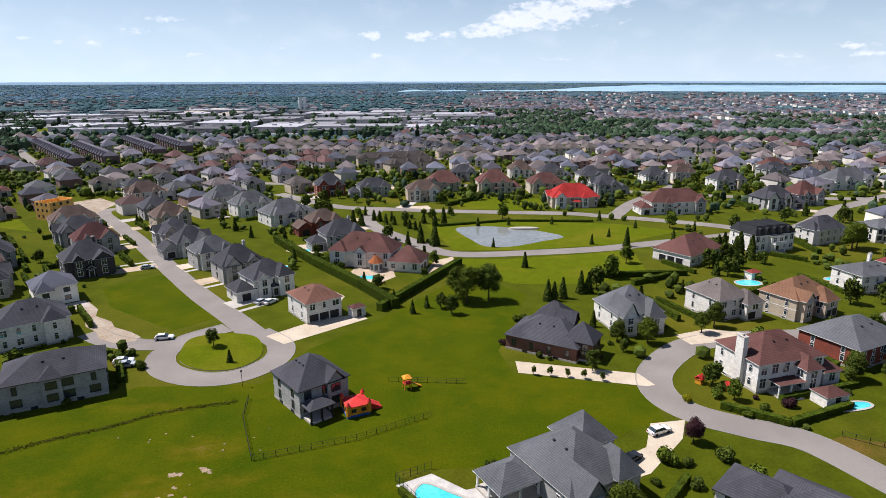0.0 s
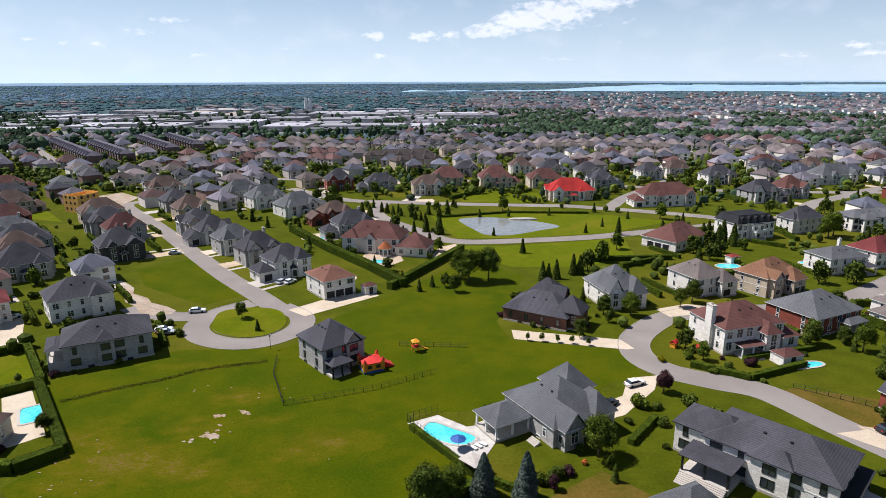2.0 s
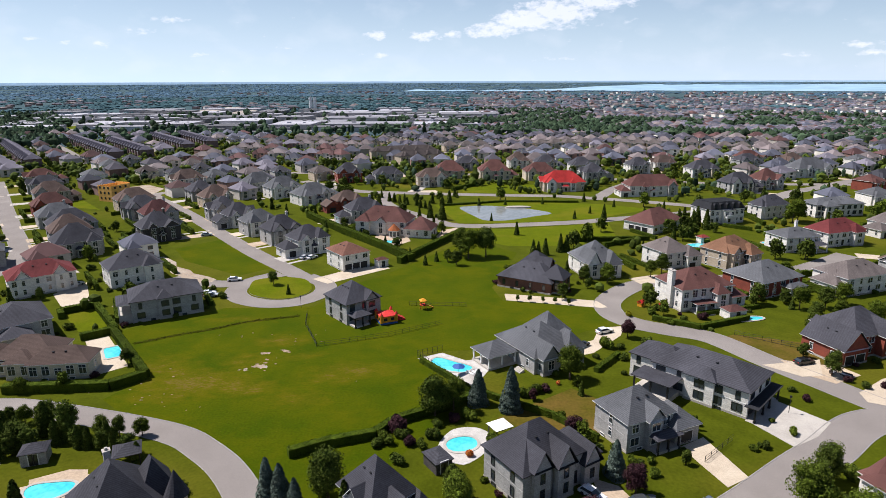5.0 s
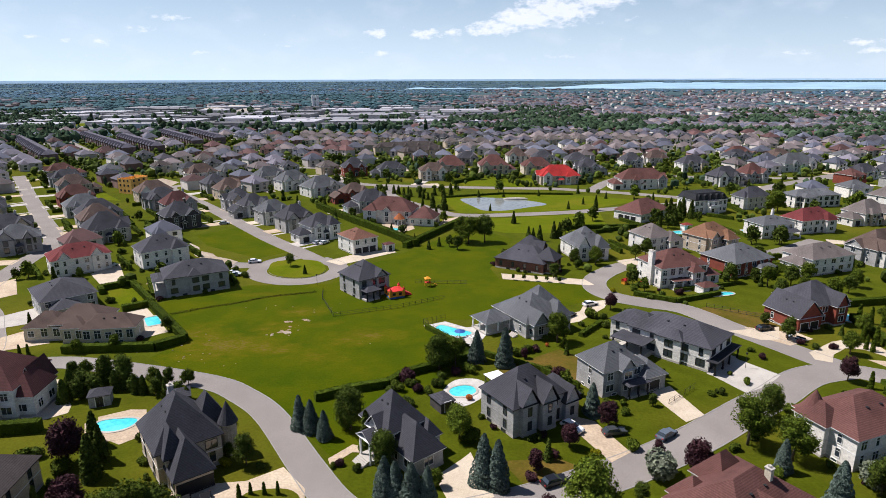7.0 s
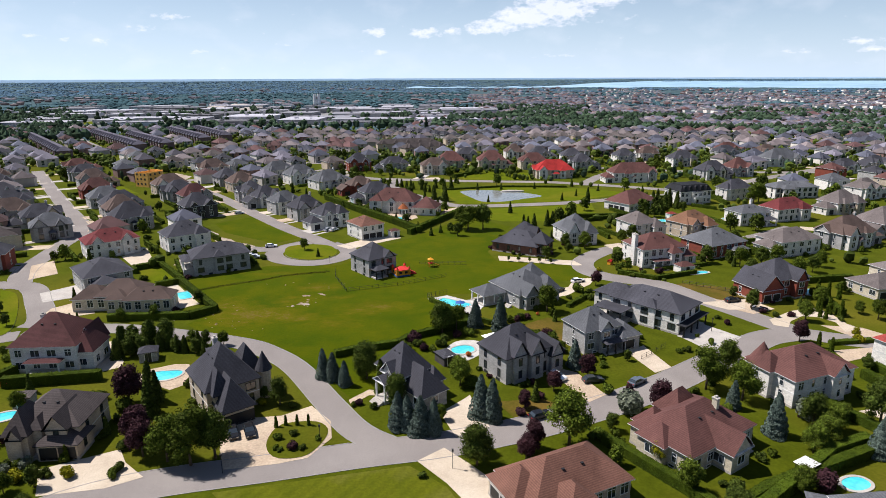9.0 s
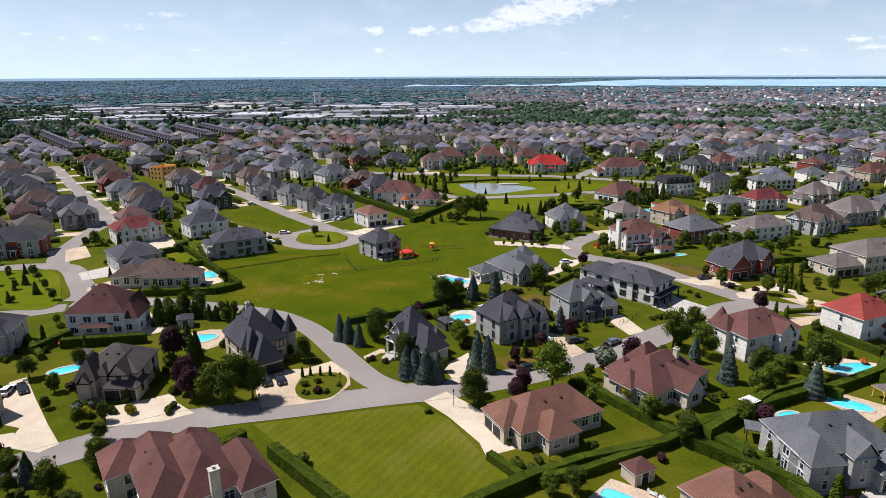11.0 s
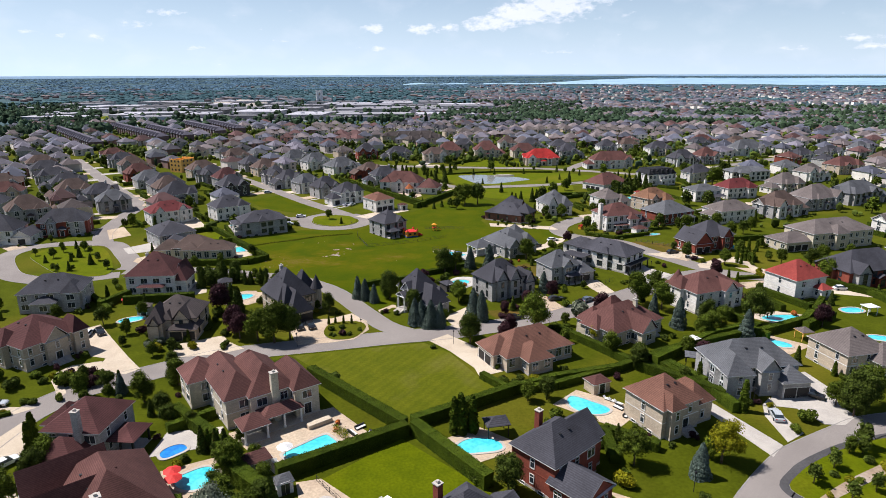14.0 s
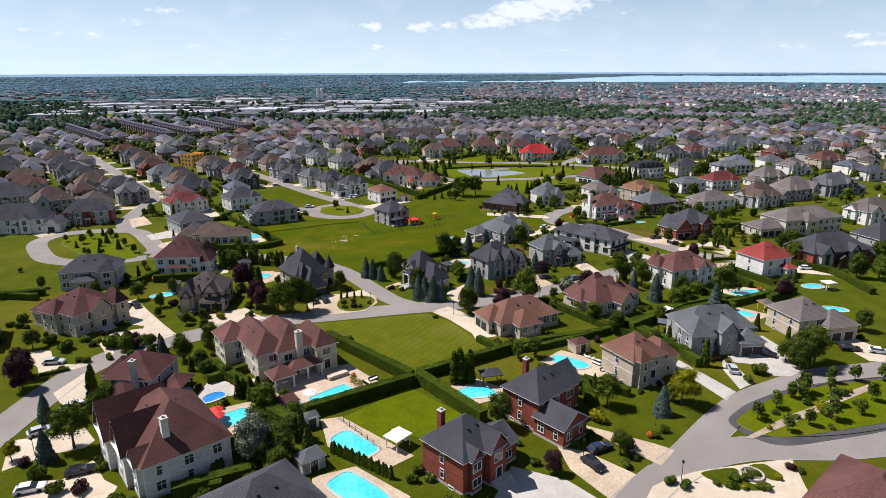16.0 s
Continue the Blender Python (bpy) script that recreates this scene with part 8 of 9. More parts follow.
plant([lambda: spruce("leaf_dark", "young upright tree beside the park path", 103, 5.0, 0.24, 500, 0.3, 0.6)],
      [(-32.6, 285, 5), (-29.7, 282.8, 5), (-26.5, 279.2, 4.5), (-22.3, 275.6, 4.5), (-14.9, 267.7, 4.5), (-12.2, 265.6, 4), (-41.7, 279.4, 6), (-37.1, 273.5, 6), (-8.9, 278.9, 5), (-3.6, 273.1, 5), (0.3, 291, 5), (-9, 242.9, 7), (-3.2, 238.4, 8)], 5.0, 42)
for pts, hgt, wide in (([(-28.9, 47), (-22.4, 50.5), (-14.2, 53.3), (-10.8, 58), (0.4, 64.2), (3.9, 67.3)], 1.7, 1.5), ([(-7.0, 85.0), (3.6, 71.6)], 1.3, 0.9)):
    hedge(pts, hgt, wide)
plant([lambda: shrub("leaf_dark", "dark shrub beside a garden pool", 111), lambda: shrub("leaf_purple", "purple shrub beside a garden pool", 112), lambda: shrub("leaf", "green shrub beside a garden pool", 113)],
      [(-9.4, 53.3, 2), (-7.8, 51, 1.8), (-5.4, 50.2, 1.6), (-3.6, 53.3, 2), (-10.6, 55.8, 3), (-12.1, 51.8, 2), (-2.7, 57.2, 1.6), (0.3, 58.8, 2), (3.4, 60.1, 2), (-13.8, 50.2, 1.6)], 1.5, 43)

# ---------------------------------------------------------------- pools, garden buildings, cars, play things
def pool(x, y, a, b, yaw, square=2.6, kidney=0.0, label="turquoise in-ground swimming pool with pale coping"):
    e = root("swimming_pool", x, y, yaw, label, "pool", "garden pools", 0.0)

    def ring(k, z):
        out = []
        for i in range(36):
            t = math.tau * i / 36
            c, s = math.cos(t), math.sin(t)
            r = (abs(c) ** square + abs(s) ** square) ** (-1 / square)
            bend = kidney * math.cos(t) ** 2 * b * 0.9
            out.append((c * r * (a / 2 + k), s * r * (b / 2 + k) + bend, z))
        return out

    part("coping", Build().loft([ring(0.55, 0.0), ring(0.55, 0.16), ring(0.0, 0.16), ring(0.0, 0.02)], 0, False), "concrete", e)
    w = Build()
    w.face(ring(0.05, 0.09))
    part("water", w, "pool_water", e)
    return e


pool(-83.0, 90.4, 7, 3.6, -57, 8)
pool(-0.2, 82.9, 10.3, 4.6, -32, 3, 0.25)
pool(1.9, 50.9, 5.8, 4.6, 20, 2.2)
pool(-65.7, 37.4, 7.5, 4.6, 8, 2.2, 0.2)
pool(-90.3, 19.8, 6.5, 3.6, 30, 2.2)
pool(79.5, 3.6, 8, 3.8, -30, 2.4)
pool(90.0, 19.6, 11, 4.6, 8, 2.2, 0.2)
pool(65.0, -0.8, 5, 3.2, 20, 2.2)
pool(25.6, -26.9, 9, 5, -38, 2.2, 0.25)
pool(3.0, -40.4, 8.5, 4.6, 8, 2.3, -0.2)
pool(-27.6, -41.4, 9.4, 4.2, 44, 8)
pool(-44.9, -50.2, 6.5, 5.6, 40, 2.2, 0.15)
pool(-20.4, -59.6, 9.6, 5.0, -42, 4, 0.1)
pool(-17.8, -72.6, 11, 5.4, -41, 5)
for p in ((-132.5, 200.5, 6, 3.6, 30), (-35.0, 179.5, 6.0, 3.2, -40), (-54, 230.5, 6.5, 4.0, 30), (-25.2, 197, 7, 3.6, -10), (99.4, 190.2, 8, 5.4, 10), (108.2, 6.2, 6, 3.4, -20), (113, 25.6, 6.4, 3.8, 10), (-57.5, 208.5, 6, 2.6, 45), (-97.5, 131.0, 5.5, 3.2, 40), (129, 194, 5, 3, 20), (-152, 262, 5, 3, 40), (82.6, 111.7, 9, 2.6, 12), (110, 92, 6.5, 4, 30)):
    pool(*p, 2.4)
dark_pool = pool(-52.4, -42.0, 4.6, 3.2, 46, 2.6, -0.15, "deep blue in-ground garden pool with pale coping")
for child in dark_pool.children:
    if child.name.split(".")[0] == "water":
        child.data.materials[0] = MATS["deep_water"]


def pavilion(x, y, yaw, w, d, hgt, roof, post, label, name="garden_pavilion", rise=1.1, walls=None):
    e = root(name, x, y, yaw, label, name.replace("_", " "))
    part("roof", roof_build(-w / 2, -d / 2, w / 2, d / 2, hgt, rise, "hip", 0.25, 0.12), [roof, post, roof, post], e)
    if walls:
        part("wall", Build().box(-w / 2, -d / 2, 0, w / 2, d / 2, hgt), walls, e)
        part("door", door_mesh("front", "white_paint"), None, e).matrix_basis = pose(0, -d / 2, 0.05)
    else:
        for px in (-1, 1):
            for py in (-1, 1):
                part("post", Build().box(px * (w / 2 - 0.15) - 0.08, py * (d / 2 - 0.15) - 0.08, 0, px * (w / 2 - 0.15) + 0.08, py * (d / 2 - 0.15) + 0.08, hgt), post, e)
    return e


pavilion(-26.9, -66.0, 38, 4.2, 3.4, 2.4, "roof_G", "white_paint", "small grey-roofed pool house with a white door", "pool_house", 1.2, "wall_s")
pavilion(-29.5, -53.0, 30, 2.6, 2.4, 2.2, "roof_G", "white_paint", "small white garden shed with a grey roof", "garden_shed", 0.9, "white_paint")
pavilion(6.5, -36.5, 12, 4.2, 3.2, 2.6, "roof_g", "dark_metal", "dark-roofed open garden pavilion")
pavilion(55.0, -8.6, -20, 4.6, 3.2, 2.6, "roof_G", "dark_metal", "grey flat-topped garden pavilion beside a hedge", rise=0.5)
pavilion(29.4, -19.9, 25, 4.2, 3.4, 2.4, "roof_m", "white_paint", "maroon-roofed pool house beside a pool", "pool_house", 1.1, "wall_t")
pavilion(-73.0, 46.0, 20, 4.0, 3.4, 2.4, "roof_g", "dark_metal", "charcoal-roofed garden shed among shrubs", "garden_shed", 1.2, "wall_s")
pavilion(-56.5, 45.5, 25, 4.2, 4.2, 2.5, "roof_g", "dark_metal", "charcoal-roofed open pavilion by a pool")
pavilion(-12.1, -60.0, -40, 3.0, 3.6, 2.4, "white_paint", "white_paint", "white party tent on the pool terrace", "party_tent", 0.6)
pavilion(58.0, 1.6, 30, 3.0, 2.2, 2.3, "white_paint", "dark_metal", "small white-topped garden pergola", "pergola", 0.3)
pavilion(9.0, 53.5, 30, 3.4, 3.0, 2.4, "white_paint", "dark_metal", "white-topped gazebo beside a pool", "gazebo", 0.6)
pavilion(4.2, 71.8, -45, 3.4, 2.8, 2.3, "concrete", "dark_metal", "pale-roofed pool pavilion by the fence", "gazebo", 0.5)
pavilion(-2.4, 44.2, 33, 3.2, 4.2, 2.2, "roof_g", "dark_metal", "dark garden shed near the pool", "garden_shed", 0.8, "wall_d")
pavilion(-24.4, 163.0, 35, 4.0, 3.0, 2.6, "roof_m", "white_paint", "small maroon-roofed shed beside a pool", "garden_shed", 0.9, "wall_w")
pavilion(88.0, 6.0, 10, 3.0, 3.0, 2.4, "roof_t", "timber", "taupe-roofed round garden gazebo", "gazebo", 1.1)
pavilion(-35.7, -47.4, 36, 4.4, 3.6, 2.4, "roof_m", "white_paint", "maroon-roofed garden shed behind the house", "garden_shed", 1.2, "wall_c")
pavilion(103, 195, 20, 4, 3, 2.4, "roof_r", "white_paint", "red-roofed pool house beside a pool", "pool_house", 1.0, "wall_w")
pavilion(79.0, 113.4, 16, 5.5, 4.0, 2.4, "roof_m", "white_paint", "maroon-roofed pool house beside a pool", "pool_house", 1.4, "wall_w")
pavilion(116, 23, 10, 3.2, 2.6, 2.4, "white_paint", "white_paint", "white party tent near a pool", "party_tent", 0.6)
pavilion(-88.5, 24.5, 10, 3.4, 3.0, 2.4, "roof_t", "dark_metal", "taupe-roofed garden shed behind the house", "garden_shed", 1.0, "wall_s")


def parasol(x, y, m, label):
    e = root("parasol", x, y, 0, label, "parasol")
    part("pole", Build().tube((0, 0, 0), (0, 0, 2.5), 0.035, 0.035, 6), "dark_metal", e)
    part("canopy", Build().tube((0, 0, 2.1), (0, 0, 2.7), 1.5, 0.05, 8), m, e)
    part("foot", Build().tube((0, 0, 0), (0, 0, 0.1), 0.3, 0.3, 8), "concrete", e)


parasol(-48.6, -50.6, "red_cloth", "red open parasol on a pool terrace")
parasol(-47.6, -52.6, "red_cloth", "red open parasol over a garden table")
parasol(1.8, 78.4, "blue_cloth", "dark open parasol beside a pool")
parasol(-31.5, -43.8, "white_paint", "white parasol at the pool end")


def lounger(x, y, yaw, m="white_paint"):
    e = root("sun_lounger", x, y, yaw, "white sun lounger on a pool terrace", "sun lounger", "sun loungers")
    part("mattress", Build().box(-0.33, -1.0, 0.3, 0.33, 0.45, 0.4), m, e)
    part("backrest", Build().loft([[(-0.33, 0.45, 0.3), (0.33, 0.45, 0.3), (0.33, 0.45, 0.4), (-0.33, 0.45, 0.4)], [(-0.33, 0.95, 0.7), (0.33, 0.95, 0.7), (0.33, 0.92, 0.8), (-0.33, 0.92, 0.8)]]), m, e)
    for px, py in ((-0.28, -0.9), (0.28, -0.9), (-0.28, 0.4), (0.28, 0.4)):
        part("leg", Build().box(px - 0.03, py - 0.03, 0, px + 0.03, py + 0.03, 0.3), "dark_metal", e)


for i in range(3):
    lounger(4.4 + 0.9 * i, 78.6 + 0.6 * i, 50)
for i in range(3):
    lounger(-12.8 + 0.8 * i, -56.2 - 0.9 * i, 45)
for i in range(3):
    lounger(30.6 + 0.9 * i, -24.2 - 0.8 * i, 50)
for i in range(2):
    lounger(-33.4 + 1.0 * i, -45.2 - 0.8 * i, 42)


def sofa_set(x, y, yaw):
    e = root("garden_sofa", x, y, yaw, "dark wicker garden sofa with pale cushions", "garden sofa", "garden seats")
    part("frame", Build().box(-1.1, -0.4, 0, 1.1, 0.4, 0.3).box(-1.1, 0.25, 0.3, 1.1, 0.45, 0.75), "dark_metal", e)
    for i in (-0.52, 0.52):
        part("cushion", Build().box(i - 0.48, -0.38, 0.3, i + 0.48, 0.24, 0.44), "white_paint", e)


for q in ((-19.4, -34.6, 42), (-17.0, -37.0, -48), (-20.6, -36.6, 132), (33, -30.5, 40), (32, -27.6, -50), (86.5, 79.4, 40), (88.4, 77.6, -50)):
    sofa_set(*q)


def covered_sofa(x, y, yaw):
    e = root("covered_sofa", x, y, yaw, "long outdoor sofa under a beige weather cover", "outdoor sofa")
    ring = lambda k, z: [(px * k, py * (k * 0.5 + 0.5), z) for px, py in ((-2.5, -0.6), (-2.2, -0.75), (2.2, -0.75), (2.5, -0.6), (2.5, 0.6), (2.2, 0.75), (-2.2, 0.75), (-2.5, 0.6))]
    part("cover", Build().loft([ring(1.0, 0.0), ring(0.99, 0.7), ring(0.95, 0.85), ring(0.88, 0.9)]), "pale_pavers", e)
    part("skirt", Build().loft([ring(1.02, 0.0), ring(1.02, 0.12)]), "earth", e)


covered_sofa(-27.5, -33.3, 38)
for i in range(10):
    r = random.Random(300 + i)
    t = part("flower_tuft", quads("flower_tuft", np.array([[r.gauss(0, 0.35), r.gauss(0, 0.35), r.uniform(0.1, 0.5)] for _ in range(60)]), np.array([[0, 0, 1.0]] * 60), 0.12, ("leaf", "leaf_lime", "bloom")[i % 3 if i % 5 == 0 else i % 2], 40 + i), None)
    tagged(t, "low flowering tuft in a terrace bed", "plant", "terrace bed plants").matrix_basis = pose(-24.2 + 0.62 * (i % 5) + r.uniform(-0.2, 0.2), -34.2 - 0.6 * (i % 5) - 1.3 * (i // 5), 0.07)
patch("spa_slab", [(-27.3, -44.2), (-23.4, -40.6), (-22.2, -42.0), (-26.0, -45.6)], "pale_pavers", 0.4, "raised pale stone spa deck beside the pool")


def car(x, y, colour, yaw, kind="car"):
    e = root("car", x, y, yaw, f"{colour.replace('dark', 'dark grey').replace('slate', 'slate blue')} parked car on the pavement", "car", "parked cars")
    L, W = (2.35, 0.92)
    prof = [(-L, 0.35), (-L, 0.75), (-L + 0.15, 0.95), (-1.2, 1.0), (1.0, 0.98), (2.1, 0.85), (L, 0.65), (L, 0.35)]
    b = Build()
    b.loft([[(px * 0.985, s * W * k, pz) for px, pz in prof] for s, k in ((-1, 0.94), (-1, 1.0), (1, 1.0), (1, 0.94))][::1], 0)
    part("body", b, "car_" + colour, e)
    cab = [(-1.95, 0.98), (-1.55, 1.42), (0.25, 1.45), (1.05, 0.98)]
    part("cabin", Build().loft([[(px, s * (W - (0.06 if pz < 1.2 else 0.2)), pz) for px, pz in cab] for s in (-1, 1)]), "glass", e)
    part("car_roof", Build().box(-1.5, -W + 0.2, 1.43, 0.2, W - 0.2, 1.48), "car_" + colour, e)
    for px in (-1.42, 1.42):
        for s in (-1, 1):
            part("wheel", Build().tube((px, s * (W - 0.2), 0.33), (px, s * (W + 0.01), 0.33), 0.33, 0.33, 12), "rubber", e)
    for s in (-1, 1):
        part("headlight", Build().box(L - 0.08, s * 0.62 - 0.2, 0.62, L + 0.01, s * 0.62 + 0.2, 0.76), "chrome", e)
        part("tail_light", Build().box(-L - 0.01, s * 0.68 - 0.16, 0.7, -L + 0.08, s * 0.68 + 0.16, 0.86), "red_lamp", e)
    return e


for q in ((-71.6, 146.4, "white", 12), (-73.6, 130.7, "silver", 15), (-75.2, 132.6, "white", 15), (40.5, 102.3, "white", 25), (82.5, 84.0, "black", 15), (39.4, 33.6, "slate", 38), (16.3, 19.8, "black", 25), (30.0, 34.5, "dark", 12),
          (22.4, 36.2, "white", -50), (-42.2, 13.7, "black", -65), (-39.2, 14.3, "black", -65), (73.7, -23.1, "black", -35), (62.1, -31.0, "silver", 80), (-96.5, 9.6, "white", 100), (-93.8, 10.4, "black", -50), (-56.3, -10.4, "blue", -55),
          (-66.0, -67.6, "black", 25)):
    car(*q)
for q in ((-99.3, 233.0, "navy", 35), (-86.1, 212.2, "silver", 40), (-85.2, 214.7, "dark", 40), (-54.0, 172.8, "silver", 60), (-51.4, 172.8, "white", 60)):
    car(*q)
for q in ((-71.5, -72.3, "white", 20), (-80.4, -55.4, "silver", 40), (-79.8, -46.2, "white", 60), (-95.6, -26.3, "silver", 10), (22.2, -66.1, "black", -58), (24.5, -61.4, "navy", 25), (95.5, -20.6, "black", -10), (101.5, -22.2, "white", -20),
          (120.6, 43.0, "white", 0), (-104.3, 208.0, "silver", 15), (-96, 226, "navy", 30), (-190.1, 196.1, "silver", 110), (8.2, -5.2, "dark", -60),
          (-124.1, 140.4, "silver", 60), (-121.8, 141.7, "white", 60), (32.6, 93.5, "black", 40)):
    car(*q)

# inflatable castle and slide on the meadow
e = root("bouncy_castle", -17.6, 110.6, 25, "red and yellow inflatable bouncy castle on the grass", "bouncy castle")
part("base", Build().box(-2.4, -2.4, 0, 2.4, 2.4, 0.5), "blue_cloth", e)
part("wall", Build().box(-2.3, -2.3, 0.5, 2.3, -1.9, 2.2).box(-2.3, 1.9, 0.5, 2.3, 2.3, 2.2).box(-2.3, -1.9, 0.5, -1.9, 1.9, 2.2).box(1.9, -1.9, 0.5, 2.3, 1.9, 2.2), "yellow_cloth", e)
# black panels paint in the dark inside of the castle's openings
for px in (-1, 1):
    part("opening", Build().box(px * 1.0 - 0.5, -2.34, 1.0, px * 1.0 + 0.5, -2.3, 1.8), "black_paint", e)
    part("opening", Build().box(-2.34, px * 1.0 - 0.5, 1.0, -2.3, px * 1.0 + 0.5, 1.8), "black_paint", e)
    for py in (-1, 1):
        t = part("tower", Build().tube((px * 2.15, py * 2.15, 0.5), (px * 2.15, py * 2.15, 2.7), 0.45, 0.4, 10), "yellow_cloth", e)
        part("tower_top", Build().tube((px * 2.15, py * 2.15, 2.7), (px * 2.15, py * 2.15, 3.5), 0.5, 0.05, 10), "red_cloth", t)
part("roof", roof_build(-2.2, -2.2, 2.2, 2.2, 2.2, 0.9, "hip", 0.2), ["red_cloth", "red_cloth", "red_cloth", "red_cloth"], e)
part("slide", Build().loft([[(2.4, -1.2, 0.3), (2.4, 1.2, 0.3), (2.4, 1.2, 1.9), (2.4, -1.2, 1.9)], [(5.2, -1.2, 0.0), (5.2, 1.2, 0.0), (5.2, 1.2, 0.3), (5.2, -1.2, 0.3)]]), "red_cloth", e)
e = root("play_slide", -7.8, 119.8, 20, "yellow and red plastic playground slide tower", "play slide")
for px in (-0.7, 0.7):
    for py in (-0.7, 0.7):
        part("post", Build().tube((px, py, 0), (px, py, 2.6), 0.1, 0.1, 6), "yellow_cloth", e)
part("platform", Build().box(-0.8, -0.8, 1.3, 0.8, 0.8, 1.45), "red_cloth", e)
part("roof", roof_build(-0.8, -0.8, 0.8, 0.8, 2.6, 0.8, "hip", 0.15), ["yellow_cloth"] * 4, e)
part("slide", Build().loft([[(0.8, -0.4, 1.3), (0.8, 0.4, 1.3), (0.8, 0.4, 1.5), (0.8, -0.4, 1.5)], [(3.2, -0.4, 0.0), (3.2, 0.4, 0.0), (3.2, 0.4, 0.25), (3.2, -0.4, 0.25)]]), "yellow_cloth", e)
for x, y, yaw in ((61, 119, 0), (56, 122, 40), (-98, 32.5, 0)):
    e = root("play_hut", x, y, yaw, "small red and yellow garden play hut", "play hut")
    part("wall", Build().box(-0.8, -0.7, 0, 0.8, 0.7, 1.2), "yellow_cloth", e)
    part("roof", roof_build(-0.8, -0.7, 0.8, 0.7, 1.2, 0.8, "gx", 0.15), ["red_cloth"] * 4, e)


def fence(pts, hgt=1.2, label="thin black metal garden fence", gap=2.0):
    e = root("fence", *pts[0], 0, label, "fence", "garden fences")
    o = Vector((*pts[0], 0))
    for p, q in zip(pts, pts[1:]):
        p, q = Vector((*p, 0)) - o, Vector((*q, 0)) - o
        n = max(1, int((q - p).length / gap))
        for i in range(n):
            s = p + (q - p) * (i / n)
            part("post", Build().box(s.x - 0.04, s.y - 0.04, 0, s.x + 0.04, s.y + 0.04, hgt), "dark_metal", e)
        for z in (0.15, hgt * 0.55, hgt - 0.05):
            part("rail", Build().tube(p + Vector((0, 0, z)), q + Vector((0, 0, z)), 0.03, 0.03, 4), "dark_metal", e)


fence([(-40.6, 115.5), (-39.3, 107.6), (-33.5, 93.8), (-16, 100.2), (-2.2, 108.5)])
fence([(-12, 123), (5, 122)])
fence([(-24.6, -50.6), (-15.2, -61.2)], 1.2)
fence([(-2.0, 91.3), (-7.9, 88.0), (2.4, 72.9)], 1.6, "dark slatted pool fence", 1.2)
fence([(74, 101), (88, 91), (95, 82)], 1.2)
fence([(44, 45.5), (52, 52.5)], 1.2)


def lamp_post(x, y, hgt=3.4):
    e = root("garden_lamp", x, y, 0, "slim black garden lamp post on a lawn", "lamp post", "lamp posts")
    part("pole", Build().tube((0, 0, 0), (0, 0, hgt), 0.06, 0.05, 6), "dark_metal", e)
    part("head", Build().box(-0.16, -0.16, hgt, 0.16, 0.16, hgt + 0.4), "dark_metal", e)


for x, y in ((37.2, -53.4), (21.0, -63.6), (-68.4, -18.8), (67.2, 61.9), (-43.6, 121.0), (-77.0, -62.6), (-25.2, 11.0), (-1, 3.4), (60, -26), (36, -70), (-40, 2), (25, 15)):
    lamp_post(x, y)

# rubble in the meadow, rocks by the drives, the pond's fountain ledge
rk = random.Random(8)
rb = Build()
for i in range(46):
    cx, cy = rk.choice(((-44, 83), (-53.1, 100.6), (-38.4, 98.1), (-20, 75), (-63.3, 68.1), (-65, 80.3), (-62, 67), (-70, 72), (-56, 66)))
    x, y, q = cx + rk.gauss(0, 4.4), cy + rk.gauss(0, 2.6), rk.uniform(0.06, 0.26)
    rb.loft([[(x + q * math.cos(t) * k * 1.3, y + q * math.sin(t) * k * 0.8, z) for t in (0, 1.3, 2.4, 3.6, 5.0)] for k, z in ((1, 0.0), (0.9, q * 0.35), (0.4, q * 0.5))])
tagged(part("rubble", rb, "dusty_stone"), "scattered pale stones in the meadow", "stones", kind="stuff")
for i in range(17):
    r = random.Random(i)
    cx, cy, sp, big = ((-44.1, 82.9, 0.5, 1.25), (-45.5, 89.5, 0.7, 0.7), (-41.6, 90.8, 0.8, 0.8), (-47.5, 80.8, 1.2, 0.5), (-44, 83, 1.9, 0.55), (-41, 86, 2.4, 0.4))[i % 6]
    x, y, k = cx + r.gauss(0, sp), cy + r.gauss(0, sp * 0.5), big * r.uniform(0.6, 1.3)
    patch(f"bare_patch_{i + 1}", [(x + math.cos(t) * k * r.uniform(0.35, 1.5), y + math.sin(t) * k * r.uniform(0.25, 1.0)) for t in (math.tau * j / 19 for j in range(19))], "dusty_stone" if i % 3 else "earth", 0.016 + 0.001 * i, "bare stony patch in the grass")
# a low weedy bank across the meadow
bank_rng, bc, bn = np.random.RandomState(4), [], []
bank = smooth_line([(-80, 95.6, 0), (-72, 100.7, 0), (-63.1, 105.3, 0), (-56.1, 110, 0), (-43, 114.3, 0)], 0.5)
for q in bank:
    for j in range(16):
        bc.append((q.x + bank_rng.normal(0, 0.4), q.y + bank_rng.normal(0, 0.4), abs(bank_rng.normal(0.1, 0.1))))
        bn.append((0, 0, 1))
tagged(part("weed_bank", quads("weed_bank", np.array(bc), np.array(bn, float), 0.16, "weeds", 6, 0.7), None), "low weedy bank of straw and dark grass", "weeds", kind="stuff")
tagged(part("rock_ledge", Build().loft([[(36.0 + 7 * math.cos(t) * k, 266.6 + 1.6 * math.sin(t) * k, z) for t in (math.tau * i / 14 for i in range(14))] for k, z in ((1, 0.0), (0.95, 0.5), (0.8, 0.8))]), "concrete"), "pale stone ledge at the pond edge", "ledge")


